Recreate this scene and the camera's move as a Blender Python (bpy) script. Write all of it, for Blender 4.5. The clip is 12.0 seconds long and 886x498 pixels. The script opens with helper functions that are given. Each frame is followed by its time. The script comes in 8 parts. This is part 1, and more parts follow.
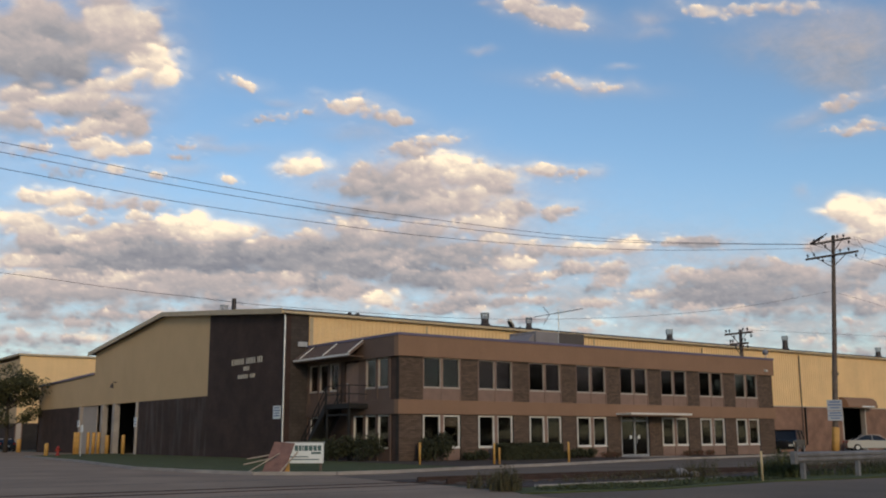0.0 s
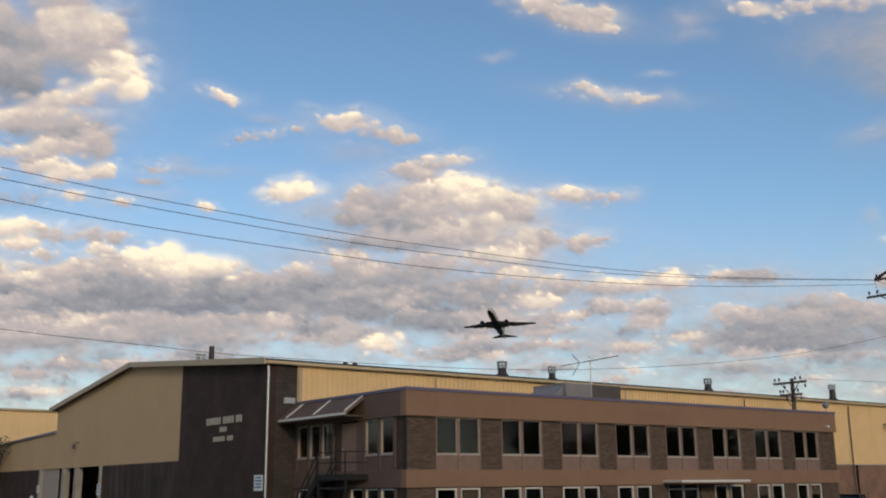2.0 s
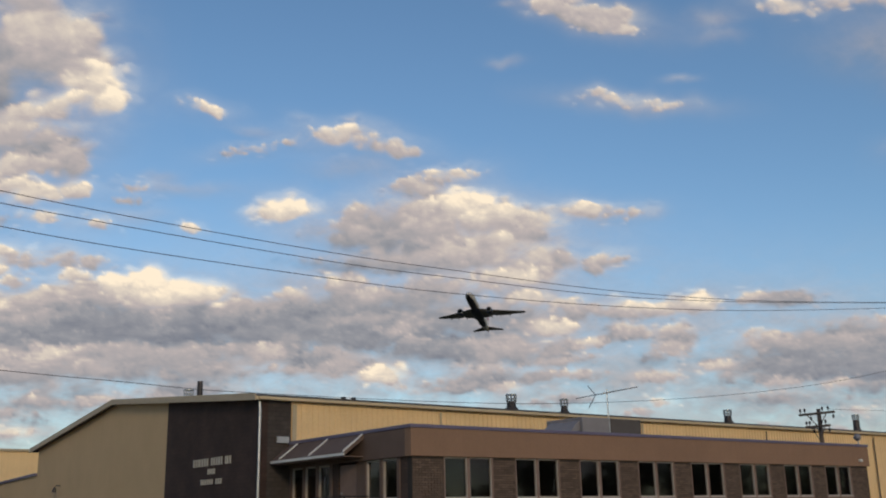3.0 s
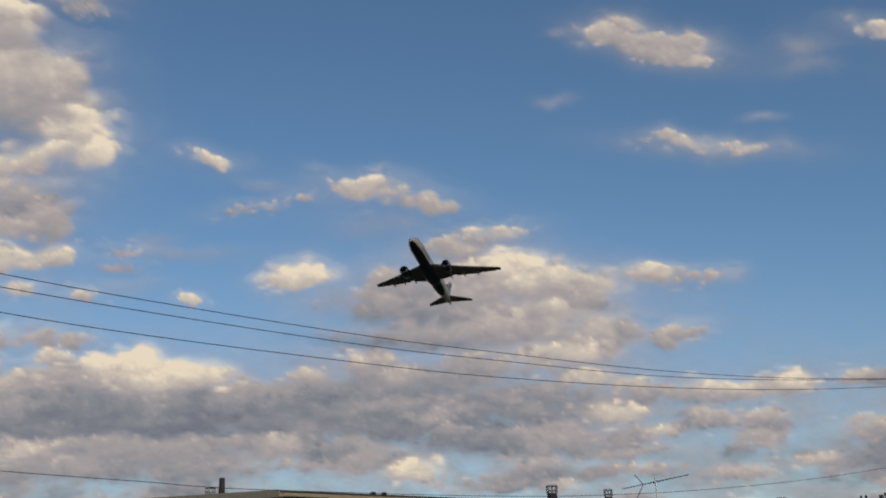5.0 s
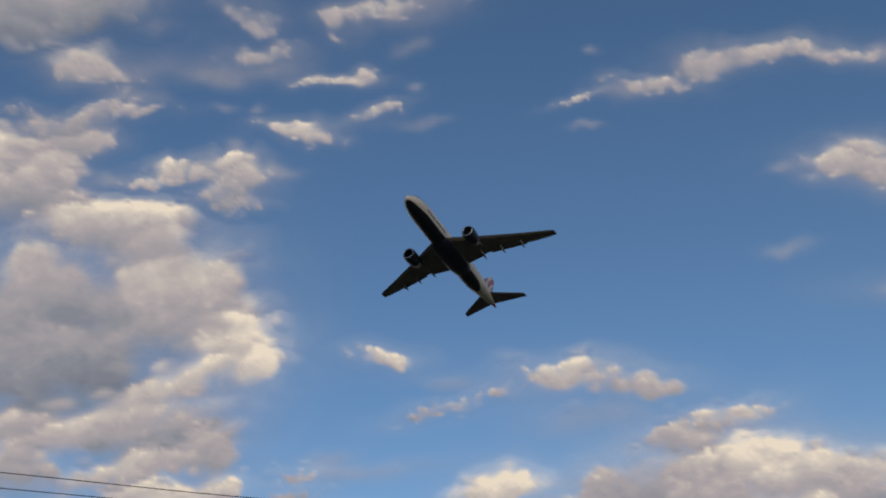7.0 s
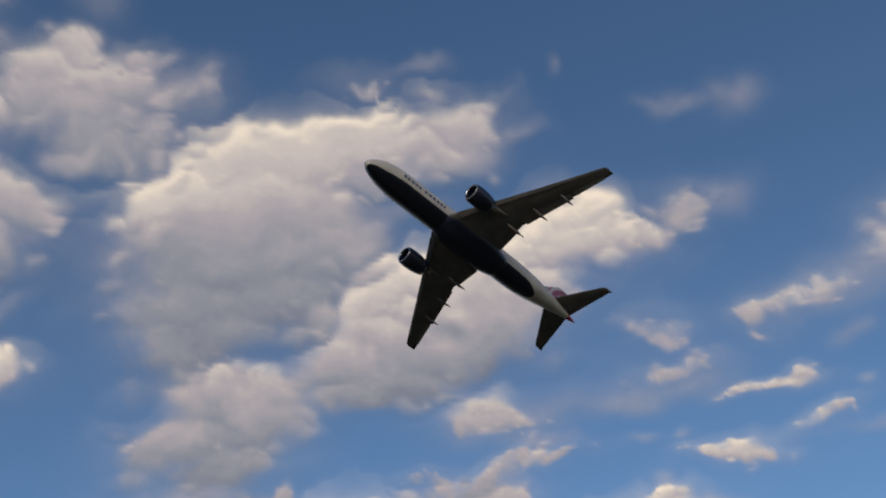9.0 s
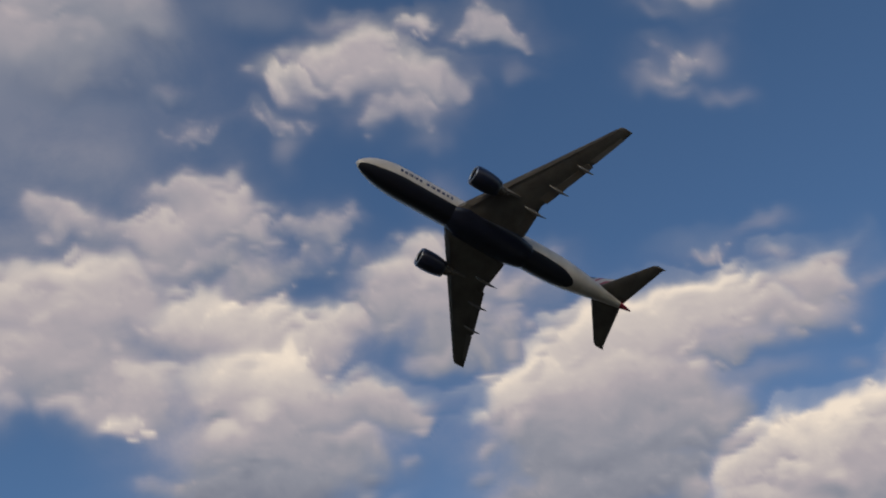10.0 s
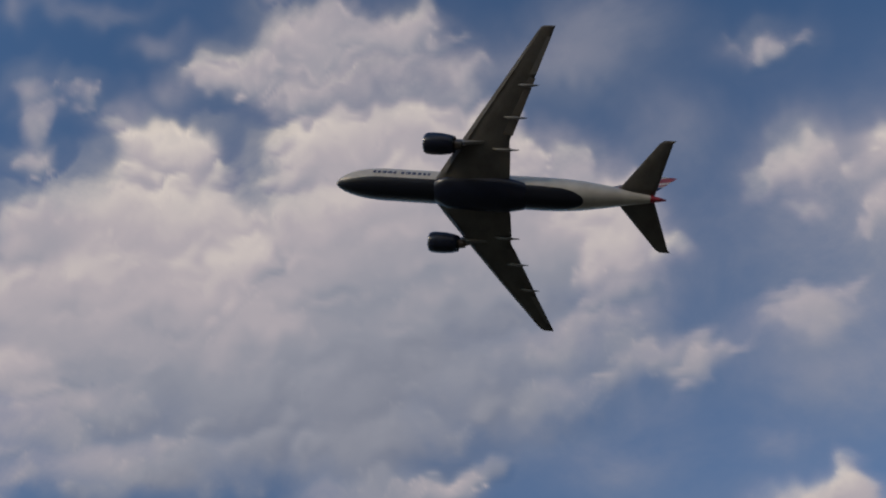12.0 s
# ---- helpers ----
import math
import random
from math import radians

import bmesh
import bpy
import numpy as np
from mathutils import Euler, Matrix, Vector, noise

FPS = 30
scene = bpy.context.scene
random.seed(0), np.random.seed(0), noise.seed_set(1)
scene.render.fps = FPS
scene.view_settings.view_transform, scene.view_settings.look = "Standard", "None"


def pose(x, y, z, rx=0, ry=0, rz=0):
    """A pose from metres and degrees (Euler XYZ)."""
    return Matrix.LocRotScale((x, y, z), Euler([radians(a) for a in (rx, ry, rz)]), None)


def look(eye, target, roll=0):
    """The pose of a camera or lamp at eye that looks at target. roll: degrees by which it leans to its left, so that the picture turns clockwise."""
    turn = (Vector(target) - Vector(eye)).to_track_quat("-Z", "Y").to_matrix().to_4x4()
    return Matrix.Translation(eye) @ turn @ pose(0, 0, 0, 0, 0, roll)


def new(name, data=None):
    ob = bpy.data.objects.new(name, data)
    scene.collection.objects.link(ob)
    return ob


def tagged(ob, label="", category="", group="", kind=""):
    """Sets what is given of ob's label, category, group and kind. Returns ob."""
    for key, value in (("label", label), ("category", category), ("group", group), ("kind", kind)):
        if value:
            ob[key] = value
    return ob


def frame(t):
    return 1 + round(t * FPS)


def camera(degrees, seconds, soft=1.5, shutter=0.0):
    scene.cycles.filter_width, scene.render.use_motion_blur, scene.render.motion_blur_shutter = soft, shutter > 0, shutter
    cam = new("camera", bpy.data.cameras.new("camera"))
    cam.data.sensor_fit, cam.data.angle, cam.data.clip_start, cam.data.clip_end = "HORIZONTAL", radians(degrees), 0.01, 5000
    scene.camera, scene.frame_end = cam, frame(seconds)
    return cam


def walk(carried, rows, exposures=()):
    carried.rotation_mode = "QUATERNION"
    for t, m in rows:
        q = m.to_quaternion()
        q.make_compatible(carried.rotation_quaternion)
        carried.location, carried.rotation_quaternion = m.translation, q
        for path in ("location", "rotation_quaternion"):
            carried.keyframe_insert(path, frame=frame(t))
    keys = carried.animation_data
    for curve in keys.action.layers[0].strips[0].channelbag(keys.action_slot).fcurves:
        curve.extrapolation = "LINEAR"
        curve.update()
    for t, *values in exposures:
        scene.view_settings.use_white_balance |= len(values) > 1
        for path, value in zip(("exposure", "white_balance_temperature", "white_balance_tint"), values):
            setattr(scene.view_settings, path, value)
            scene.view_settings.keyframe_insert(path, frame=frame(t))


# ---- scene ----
cam = camera(47.78, 12.0, soft=2.0)
walk(cam, [
    (0, pose(-29.682, -44.209, 1.320, 100.672, 0.180, -36.374)),
    (0.5, pose(-29.765, -44.350, 1.297, 100.735, 0.137, -36.294)),
    (1, pose(-28.923, -42.903, 1.532, 101.289, 0.142, -36.371)),
    (1.5, pose(-26.805, -39.260, 2.125, 102.292, 0.366, -36.535)),
    (2, pose(-24.944, -36.059, 2.646, 103.282, 0.556, -36.697)),
    (2.5, pose(-23.774, -34.046, 2.974, 104.141, 0.848, -36.752)),
    (3, pose(-22.995, -32.707, 3.192, 105.094, 1.194, -36.792)),
    (3.5, pose(-22.477, -31.815, 3.337, 106.046, 1.468, -36.768)),
    (4, pose(-22.144, -31.242, 3.430, 107.100, 1.679, -36.553)),
    (4.5, pose(-21.917, -30.852, 3.494, 108.437, 1.873, -36.007)),
    (5, pose(-21.717, -30.509, 3.550, 110.236, 2.093, -34.988)),
    (5.5, pose(-21.488, -30.114, 3.614, 112.595, 2.388, -33.375)),
    (6, pose(-21.256, -29.715, 3.679, 115.414, 2.940, -31.078)),
    (6.5, pose(-21.070, -29.396, 3.731, 118.698, 3.988, -27.938)),
    (6.7, pose(-21.020, -29.309, 3.745, 119.874, 4.384, -26.587)),
    (7, pose(-20.968, -29.221, 3.760, 121.334, 4.881, -24.570)),
    (7.5, pose(-20.935, -29.164, 3.769, 123.427, 5.500, -21.129)),
    (8, pose(-20.945, -29.181, 3.766, 125.773, 5.901, -17.417)),
    (8.3, pose(-20.960, -29.207, 3.762, 127.271, 6.028, -15.086)),
    (8.5, pose(-20.971, -29.225, 3.759, 128.303, 6.067, -13.457)),
    (9, pose(-20.991, -29.259, 3.753, 131.367, 6.001, -8.157)),
    (9.5, pose(-21.001, -29.277, 3.750, 134.101, 5.539, -1.549)),
    (10, pose(-21.004, -29.282, 3.750, 136.726, 4.735, 4.545)),
    (10.5, pose(-21.001, -29.277, 3.750, 138.643, 4.030, 10.693)),
    (11, pose(-20.994, -29.264, 3.753, 140.238, 3.013, 20.446)),
    (11.5, pose(-20.983, -29.246, 3.756, 141.150, 0.563, 29.744)),
    (12, pose(-20.971, -29.225, 3.759, 141.693, -0.501, 38.845)),
], exposures=[(0, 0.36, 6600, 8), (2, 0.36, 6520, 7), (3, 0.18, 6300, 6), (5, -0.16, 6200, 6), (6, -0.16, 6080, 7), (8.5, -0.03, 6030, 9), (10.5, -0.02, 5900, 10), (11.5, -0.1, 5800, 10), (12, 0.02, 5890, 10)])

# world, sun
world = bpy.data.worlds.new("world")
scene.world = world
world.use_nodes = True
wn, wl = world.node_tree.nodes, world.node_tree.links
sky = wn.new("ShaderNodeTexSky")
sky.sky_type, sky.sun_disc = "NISHITA", False
sky.sun_elevation, sky.sun_rotation = radians(17), radians(200)
sky.altitude, sky.air_density, sky.dust_density, sky.ozone_density = 200, 1.07, 0.05, 3.0
wl.new(sky.outputs["Color"], wn["Background"].inputs["Color"])
wn["Background"].inputs["Strength"].default_value = 0.106
sun = new("sun", bpy.data.lights.new("sun", "SUN"))
sun.data.energy, sun.data.angle, sun.data.color = 0.9, radians(9), (1.0, 0.76, 0.48)
sun.matrix_world = look((400 * math.cos(radians(250)), 400 * math.sin(radians(250)), 125), (0, 0, 0))


# materials
def material(name):
    m = bpy.data.materials.new(name)
    m.use_nodes = True
    return m, m.node_tree.nodes, m.node_tree.links, m.node_tree.nodes["Principled BSDF"]


def surface(name, colour, rough=0.7, metal=0.0, vary=0.12, scale=1.5, grain=30.0, bump=0.15, streak=0.0, dirt=None):
    """A surface with stains at one scale and grain at another; streak: run-off marks down a wall."""
    m, n, l, b = material(name)
    co = n.new("ShaderNodeTexCoord")
    stain = n.new("ShaderNodeTexNoise")
    stain.inputs["Scale"].default_value, stain.inputs["Detail"].default_value = scale, 6
    fine = n.new("ShaderNodeTexNoise")
    fine.inputs["Scale"].default_value, fine.inputs["Detail"].default_value = grain, 4
    l.new(co.outputs["Object"], stain.inputs["Vector"])
    l.new(co.outputs["Object"], fine.inputs["Vector"])
    ramp = n.new("ShaderNodeValToRGB")
    lo = dirt or tuple(c * (1 - 2 * vary) for c in colour)
    ramp.color_ramp.elements[0].position, ramp.color_ramp.elements[0].color = 0.3, (*lo, 1)
    ramp.color_ramp.elements[1].position = 0.68
    ramp.color_ramp.elements[1].color = (*[min(1, c * (1 + vary * 0.6)) for c in colour], 1)
    add = n.new("ShaderNodeMath")
    add.operation, add.inputs[1].default_value = "MULTIPLY_ADD", 0.35
    l.new(fine.outputs["Fac"], add.inputs[0])
    half = n.new("ShaderNodeMath")
    half.operation, half.inputs[1].default_value = "MULTIPLY", 0.65
    l.new(stain.outputs["Fac"], half.inputs[0])
    l.new(half.outputs[0], add.inputs[2])
    last = add
    if streak:
        mp = n.new("ShaderNodeMapping")
        mp.inputs["Scale"].default_value = (2.2, 2.2, 0.12)
        run = n.new("ShaderNodeTexNoise")
        run.inputs["Scale"].default_value, run.inputs["Detail"].default_value = 1.6, 5
        l.new(co.outputs["Object"], mp.inputs["Vector"])
        l.new(mp.outputs["Vector"], run.inputs["Vector"])
        mix = n.new("ShaderNodeMath")
        mix.operation, mix.inputs[1].default_value = "MULTIPLY_ADD", streak
        l.new(run.outputs["Fac"], mix.inputs[0])
        sub = n.new("ShaderNodeMath")
        sub.operation, sub.inputs[1].default_value = "SUBTRACT", streak * 0.5
        l.new(add.outputs[0], sub.inputs[0])
        l.new(sub.outputs[0], mix.inputs[2])
        last = mix
    l.new(last.outputs[0], ramp.inputs["Fac"])
    l.new(ramp.outputs["Color"], b.inputs["Base Color"])
    b.inputs["Roughness"].default_value, b.inputs["Metallic"].default_value = rough, metal
    if bump:
        bp = n.new("ShaderNodeBump")
        bp.inputs["Strength"].default_value, bp.inputs["Distance"].default_value = bump, 0.02
        l.new(fine.outputs["Fac"], bp.inputs["Height"])
        l.new(bp.outputs["Normal"], b.inputs["Normal"])
    return m


def masonry(name, brick, other, mortar, across="X", bump=0.5, size=(0.4, 0.2), drips=0.0):
    """Courses of brick or block on a wall that runs along one axis; drips: pale lime runs."""
    m, n, l, b = material(name)
    co = n.new("ShaderNodeTexCoord")
    sep, com = n.new("ShaderNodeSeparateXYZ"), n.new("ShaderNodeCombineXYZ")
    l.new(co.outputs["Object"], sep.inputs[0])
    l.new(sep.outputs[across], com.inputs["X"])
    l.new(sep.outputs["Z"], com.inputs["Y"])
    t = n.new("ShaderNodeTexBrick")
    t.inputs["Color1"].default_value, t.inputs["Color2"].default_value = (*brick, 1), (*other, 1)
    t.inputs["Mortar"].default_value = (*mortar, 1)
    t.inputs["Scale"].default_value, t.inputs["Mortar Size"].default_value = 1.0, size[1] * (0.13 if size[1] < 0.15 else 0.07)
    t.inputs["Brick Width"].default_value, t.inputs["Row Height"].default_value = size
    l.new(com.outputs[0], t.inputs["Vector"])
    stain = n.new("ShaderNodeTexNoise")
    stain.inputs["Scale"].default_value, stain.inputs["Detail"].default_value = 0.9, 7
    l.new(co.outputs["Object"], stain.inputs["Vector"])
    mr = n.new("ShaderNodeMapRange")
    mr.inputs["From Min"].default_value, mr.inputs["From Max"].default_value = 0.3, 0.7
    mr.inputs["To Min"].default_value, mr.inputs["To Max"].default_value = 0.72, 1.22
    l.new(stain.outputs["Fac"], mr.inputs["Value"])
    mul = n.new("ShaderNodeVectorMath")
    mul.operation = "SCALE"
    l.new(t.outputs["Color"], mul.inputs[0])
    l.new(mr.outputs["Result"], mul.inputs["Scale"])
    paint = mul.outputs[0]
    if drips:
        mp, run, cut, mix = n.new("ShaderNodeMapping"), n.new("ShaderNodeTexNoise"), n.new("ShaderNodeMapRange"), n.new("ShaderNodeMix")
        mp.inputs["Scale"].default_value = (1.6, 1.6, 0.22)
        run.inputs["Scale"].default_value, run.inputs["Detail"].default_value = 1.1, 6
        cut.inputs["From Min"].default_value, cut.inputs["From Max"].default_value = 0.48, 0.78
        cut.inputs["To Max"].default_value = drips
        l.new(co.outputs["Object"], mp.inputs["Vector"])
        l.new(mp.outputs["Vector"], run.inputs["Vector"])
        l.new(run.outputs["Fac"], cut.inputs["Value"])
        mix.data_type = "RGBA"
        mix.inputs["B"].default_value = (0.15, 0.14, 0.135, 1)
        l.new(cut.outputs["Result"], mix.inputs["Factor"])
        l.new(paint, mix.inputs["A"])
        paint = mix.outputs["Result"]
    l.new(paint, b.inputs["Base Color"])
    b.inputs["Roughness"].default_value = 0.9
    bp = n.new("ShaderNodeBump")
    bp.invert = True
    bp.inputs["Strength"].default_value, bp.inputs["Distance"].default_value = bump, 0.015
    l.new(t.outputs["Fac"], bp.inputs["Height"])
    l.new(bp.outputs["Normal"], b.inputs["Normal"])
    return m


def plain(name, colour, rough=0.5, metal=0.0, emit=0.0):
    m, n, l, b = material(name)
    b.inputs["Base Color"].default_value = (*colour, 1)
    b.inputs["Roughness"].default_value, b.inputs["Metallic"].default_value = rough, metal
    return m


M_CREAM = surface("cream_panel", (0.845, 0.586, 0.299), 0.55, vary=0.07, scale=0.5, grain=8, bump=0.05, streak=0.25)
# darker cream for walls turned from the sun: their shade is in the colour
M_CREAM_SHADED = surface("cream_shaded", (0.58, 0.407, 0.225), 0.8, vary=0.06, scale=0.35, grain=10, bump=0.1, streak=0.1)
M_DARK = masonry("dark_painted_block", (0.0466, 0.0267, 0.0217), (0.056, 0.0313, 0.0251), (0.0385, 0.023, 0.0191), "Y")
M_DARK_RUNS = masonry("stained_painted_block", (0.0466, 0.0267, 0.0217), (0.056, 0.0313, 0.0251), (0.0385, 0.023, 0.0191), "Y", drips=0.5)
M_DARK_X = masonry("dark_painted_block_return", (0.052, 0.041, 0.036), (0.068, 0.053, 0.046), (0.04, 0.033, 0.03), "X")
M_TAN = masonry("tan_painted_block", (0.25, 0.146, 0.101), (0.27, 0.155, 0.11), (0.21, 0.122, 0.092), "X", 0.3)
# brick for the office side, darkened in colour for its shade
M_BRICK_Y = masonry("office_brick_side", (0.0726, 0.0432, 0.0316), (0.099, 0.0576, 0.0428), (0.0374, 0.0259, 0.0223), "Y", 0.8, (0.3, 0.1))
def brick_paint(name, low, high, per_object):
    """Split-faced brick, each piece of a tone of its own."""
    m, n, l, b = material(name)
    pick = n.new("ShaderNodeObjectInfo" if per_object else "ShaderNodeNewGeometry")
    r = n.new("ShaderNodeValToRGB")
    r.color_ramp.elements[0].color, r.color_ramp.elements[1].color = (*low, 1), (*high, 1)
    co, fine, bp = n.new("ShaderNodeTexCoord"), n.new("ShaderNodeTexNoise"), n.new("ShaderNodeBump")
    fine.inputs["Scale"].default_value, fine.inputs["Detail"].default_value = 22.0, 5
    l.new(co.outputs["Object"], fine.inputs["Vector"])
    l.new(pick.outputs["Random" if per_object else "Random Per Island"], r.inputs["Fac"])
    l.new(r.outputs["Color"], b.inputs["Base Color"])
    bp.inputs["Strength"].default_value, bp.inputs["Distance"].default_value = 0.7, 0.02
    l.new(fine.outputs["Fac"], bp.inputs["Height"])
    l.new(bp.outputs["Normal"], b.inputs["Normal"])
    b.inputs["Roughness"].default_value = 0.9
    return m


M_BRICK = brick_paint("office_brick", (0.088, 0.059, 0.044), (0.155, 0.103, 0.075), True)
M_BRICK_REST = brick_paint("office_brick_rest", (0.088, 0.059, 0.044), (0.155, 0.103, 0.075), False)
M_MORTAR = surface("dark_mortar", (0.045, 0.036, 0.031), 0.95, vary=0.2, scale=3, grain=40)
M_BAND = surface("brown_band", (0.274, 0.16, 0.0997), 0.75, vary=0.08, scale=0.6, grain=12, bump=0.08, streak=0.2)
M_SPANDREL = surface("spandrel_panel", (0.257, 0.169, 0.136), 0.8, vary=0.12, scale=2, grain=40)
# office side tone, the front's brown with shade put into the colour
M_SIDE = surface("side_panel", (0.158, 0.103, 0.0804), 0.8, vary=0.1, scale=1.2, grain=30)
M_COPING = surface("coping_metal", (0.17, 0.15, 0.235), 0.45, 0.3, vary=0.1)
M_FASCIA = surface("eave_fascia", (0.50, 0.40, 0.27), 0.6, vary=0.08, streak=0.2)
M_EAVE = surface("eave_cream", (0.60, 0.47, 0.30), 0.6, vary=0.1, scale=0.7, streak=0.2)
M_ROOF = surface("roofing_felt", (0.07, 0.065, 0.065), 0.9, vary=0.2, scale=0.8)
M_WHITE = surface("white_frame", (0.72, 0.70, 0.66), 0.5, vary=0.06, scale=4)
M_GREYFRAME = surface("grey_frame", (0.46, 0.40, 0.35), 0.5, vary=0.08, scale=4)
M_STEEL = surface("galvanised_steel", (0.50, 0.51, 0.52), 0.45, 0.7, vary=0.15, scale=3)
M_UNIT_DARK = surface("unit_brown", (0.10, 0.085, 0.08), 0.7, 0.0, vary=0.12, scale=1.5)
M_UNIT = surface("unit_grey", (0.27, 0.25, 0.26), 0.55, 0.0, vary=0.12, scale=1.5)
M_BARRIER = surface("dull_galvanised", (0.26, 0.25, 0.25), 0.6, 0.4, vary=0.2, scale=2)
M_BLACK = surface("black_steel", (0.012, 0.011, 0.011), 0.75, 0.0, vary=0.2)
# near-black colour that stands in for the shade inside rooms and bays
M_ROOM_SHADE = surface("interior_shade", (0.035, 0.03, 0.028), 0.9, vary=0.2)
M_VENT = surface("vent_metal", (0.06, 0.05, 0.05), 0.5, 0.5, vary=0.2)
M_CONCRETE = surface("concrete", (0.38, 0.34, 0.31), 0.9, vary=0.16, scale=1.2, grain=25, bump=0.3)
M_ASPHALT = surface("asphalt", (0.184, 0.13, 0.088), 0.95, vary=0.22, scale=0.25, grain=14, bump=0.35)
M_ASPHALT_OLD = surface("worn_asphalt", (0.351, 0.245, 0.165), 0.95, vary=0.2, scale=0.3, grain=14, bump=0.35, dirt=(0.19, 0.133, 0.0931))
M_SOIL = surface("weedy_soil", (0.085, 0.085, 0.04), 0.95, vary=0.3, scale=0.7, grain=9, bump=0.6, dirt=(0.05, 0.04, 0.03))
M_LAWN = surface("lawn", (0.075, 0.092, 0.018), 0.95, vary=0.25, scale=0.8, grain=30, bump=0.6)
M_MULCH = surface("dark_mulch", (0.075, 0.05, 0.036), 0.95, vary=0.3, scale=1.5, grain=20, bump=0.8)
M_PLATE = surface("dull_plate", (0.40, 0.43, 0.47), 0.6, vary=0.08)
M_BALLAST = surface("ballast", (0.07, 0.044, 0.034), 0.95, vary=0.35, scale=2, grain=18, bump=0.9)
M_RUST = surface("rusty_rail", (0.075, 0.045, 0.035), 0.7, 0.4, vary=0.3)
M_WOOD = surface("weathered_wood", (0.15, 0.115, 0.095), 0.85, vary=0.25, scale=3, grain=20, bump=0.4, streak=0.4)
M_YELLOW = surface("yellow_paint", (0.60, 0.33, 0.085), 0.6, vary=0.15, scale=3)
M_PALEWOOD = surface("pale_broken_wood", (0.42, 0.35, 0.28), 0.8, vary=0.2, scale=5)
M_PALEPOST = surface("pale_post", (0.62, 0.50, 0.30), 0.6, vary=0.1)
M_RED = surface("red_paint", (0.35, 0.04, 0.03), 0.6, vary=0.2)
M_SIGN = surface("sign_white", (0.76, 0.79, 0.79), 0.5, vary=0.05)
M_INK = plain("sign_ink", (0.06, 0.12, 0.12), 0.6)
M_INKBLUE = plain("sign_blue", (0.10, 0.16, 0.30), 0.6)
M_LETTER = surface("letter_metal", (0.50, 0.47, 0.42), 0.5, 0.2, vary=0.05)
M_BROKEN = surface("red_brown_board", (0.22, 0.12, 0.105), 0.8, vary=0.3, scale=4, dirt=(0.10, 0.06, 0.055))
M_BARK = surface("bark", (0.06, 0.045, 0.035), 0.95, vary=0.3, scale=4, bump=0.8)
M_WIRE = plain("wire_black", (0.02, 0.02, 0.022), 0.6)
M_RUBBER = plain("rubber", (0.018, 0.018, 0.018), 0.85)
M_SILVER = surface("silver_paint", (0.42, 0.40, 0.37), 0.3, 0.3, vary=0.03)
M_TRUCK = surface("black_paint", (0.02, 0.021, 0.024), 0.25, 0.2, vary=0.1)
M_LAMPLENS = plain("lamp_lens", (0.7, 0.68, 0.62), 0.2)
M_TAILRED = plain("tail_lamp", (0.35, 0.02, 0.02), 0.25)


def leaf_material(name, colour, dark):
    m, n, l, b = material(name)
    g = n.new("ShaderNodeNewGeometry")
    r = n.new("ShaderNodeValToRGB")
    r.color_ramp.elements[0].color, r.color_ramp.elements[1].color = (*dark, 1), (*colour, 1)
    l.new(g.outputs["Random Per Island"], r.inputs["Fac"])
    l.new(r.outputs["Color"], b.inputs["Base Color"])
    b.inputs["Roughness"].default_value = 0.75
    return m


M_LEAF = leaf_material("leaves", (0.085, 0.082, 0.028), (0.026, 0.03, 0.011))
M_SHRUB = leaf_material("shrub_leaves", (0.05, 0.055, 0.02), (0.016, 0.02, 0.008))
M_WEED = leaf_material("dry_weeds", (0.125, 0.105, 0.05), (0.045, 0.045, 0.02))
M_WEED_GREEN = leaf_material("green_weeds", (0.10, 0.115, 0.035), (0.035, 0.045, 0.015))
M_FLOWER = leaf_material("flower_bed", (0.18, 0.06, 0.04), (0.03, 0.045, 0.015))


def glass(name, tint):
    """Dark window glass: what lies behind shows dimly, the sky is mirrored."""
    m, n, l, b = material(name)
    b.inputs["Base Color"].default_value = (*tint, 1)
    b.inputs["Roughness"].default_value = 0.04
    b.inputs["IOR"].default_value = 1.43
    b.inputs["Transmission Weight"].default_value = 1.0
    return m


M_GLASS = glass("window_glass", (0.22, 0.21, 0.20))
M_BLIND = surface("grey_blind", (0.36, 0.35, 0.34), 0.8, vary=0.06)


# builders
def solid(bm, x0, x1, y0, y1, z0, z1):
    v = [bm.verts.new(p) for p in ((x0, y0, z0), (x1, y0, z0), (x1, y1, z0), (x0, y1, z0),
                                   (x0, y0, z1), (x1, y0, z1), (x1, y1, z1), (x0, y1, z1))]
    for f in ((3, 2, 1, 0), (4, 5, 6, 7), (0, 1, 5, 4), (1, 2, 6, 5), (2, 3, 7, 6), (3, 0, 4, 7)):
        bm.faces.new([v[i] for i in f])
    return v


def prism(bm, outline, axis, a, b):
    """A flat outline, given in the two other axes in order, drawn out along axis from a to b."""
    def at(p, w):
        q = list(p)
        q.insert("xyz".index(axis), w)
        return q
    lo = [bm.verts.new(at(p, a)) for p in outline]
    hi = [bm.verts.new(at(p, b)) for p in outline]
    bm.faces.new(lo[::-1])
    bm.faces.new(hi)
    for i in range(len(outline)):
        j = (i + 1) % len(outline)
        bm.faces.new((lo[i], lo[j], hi[j], hi[i]))
    bmesh.ops.recalc_face_normals(bm, faces=bm.faces)


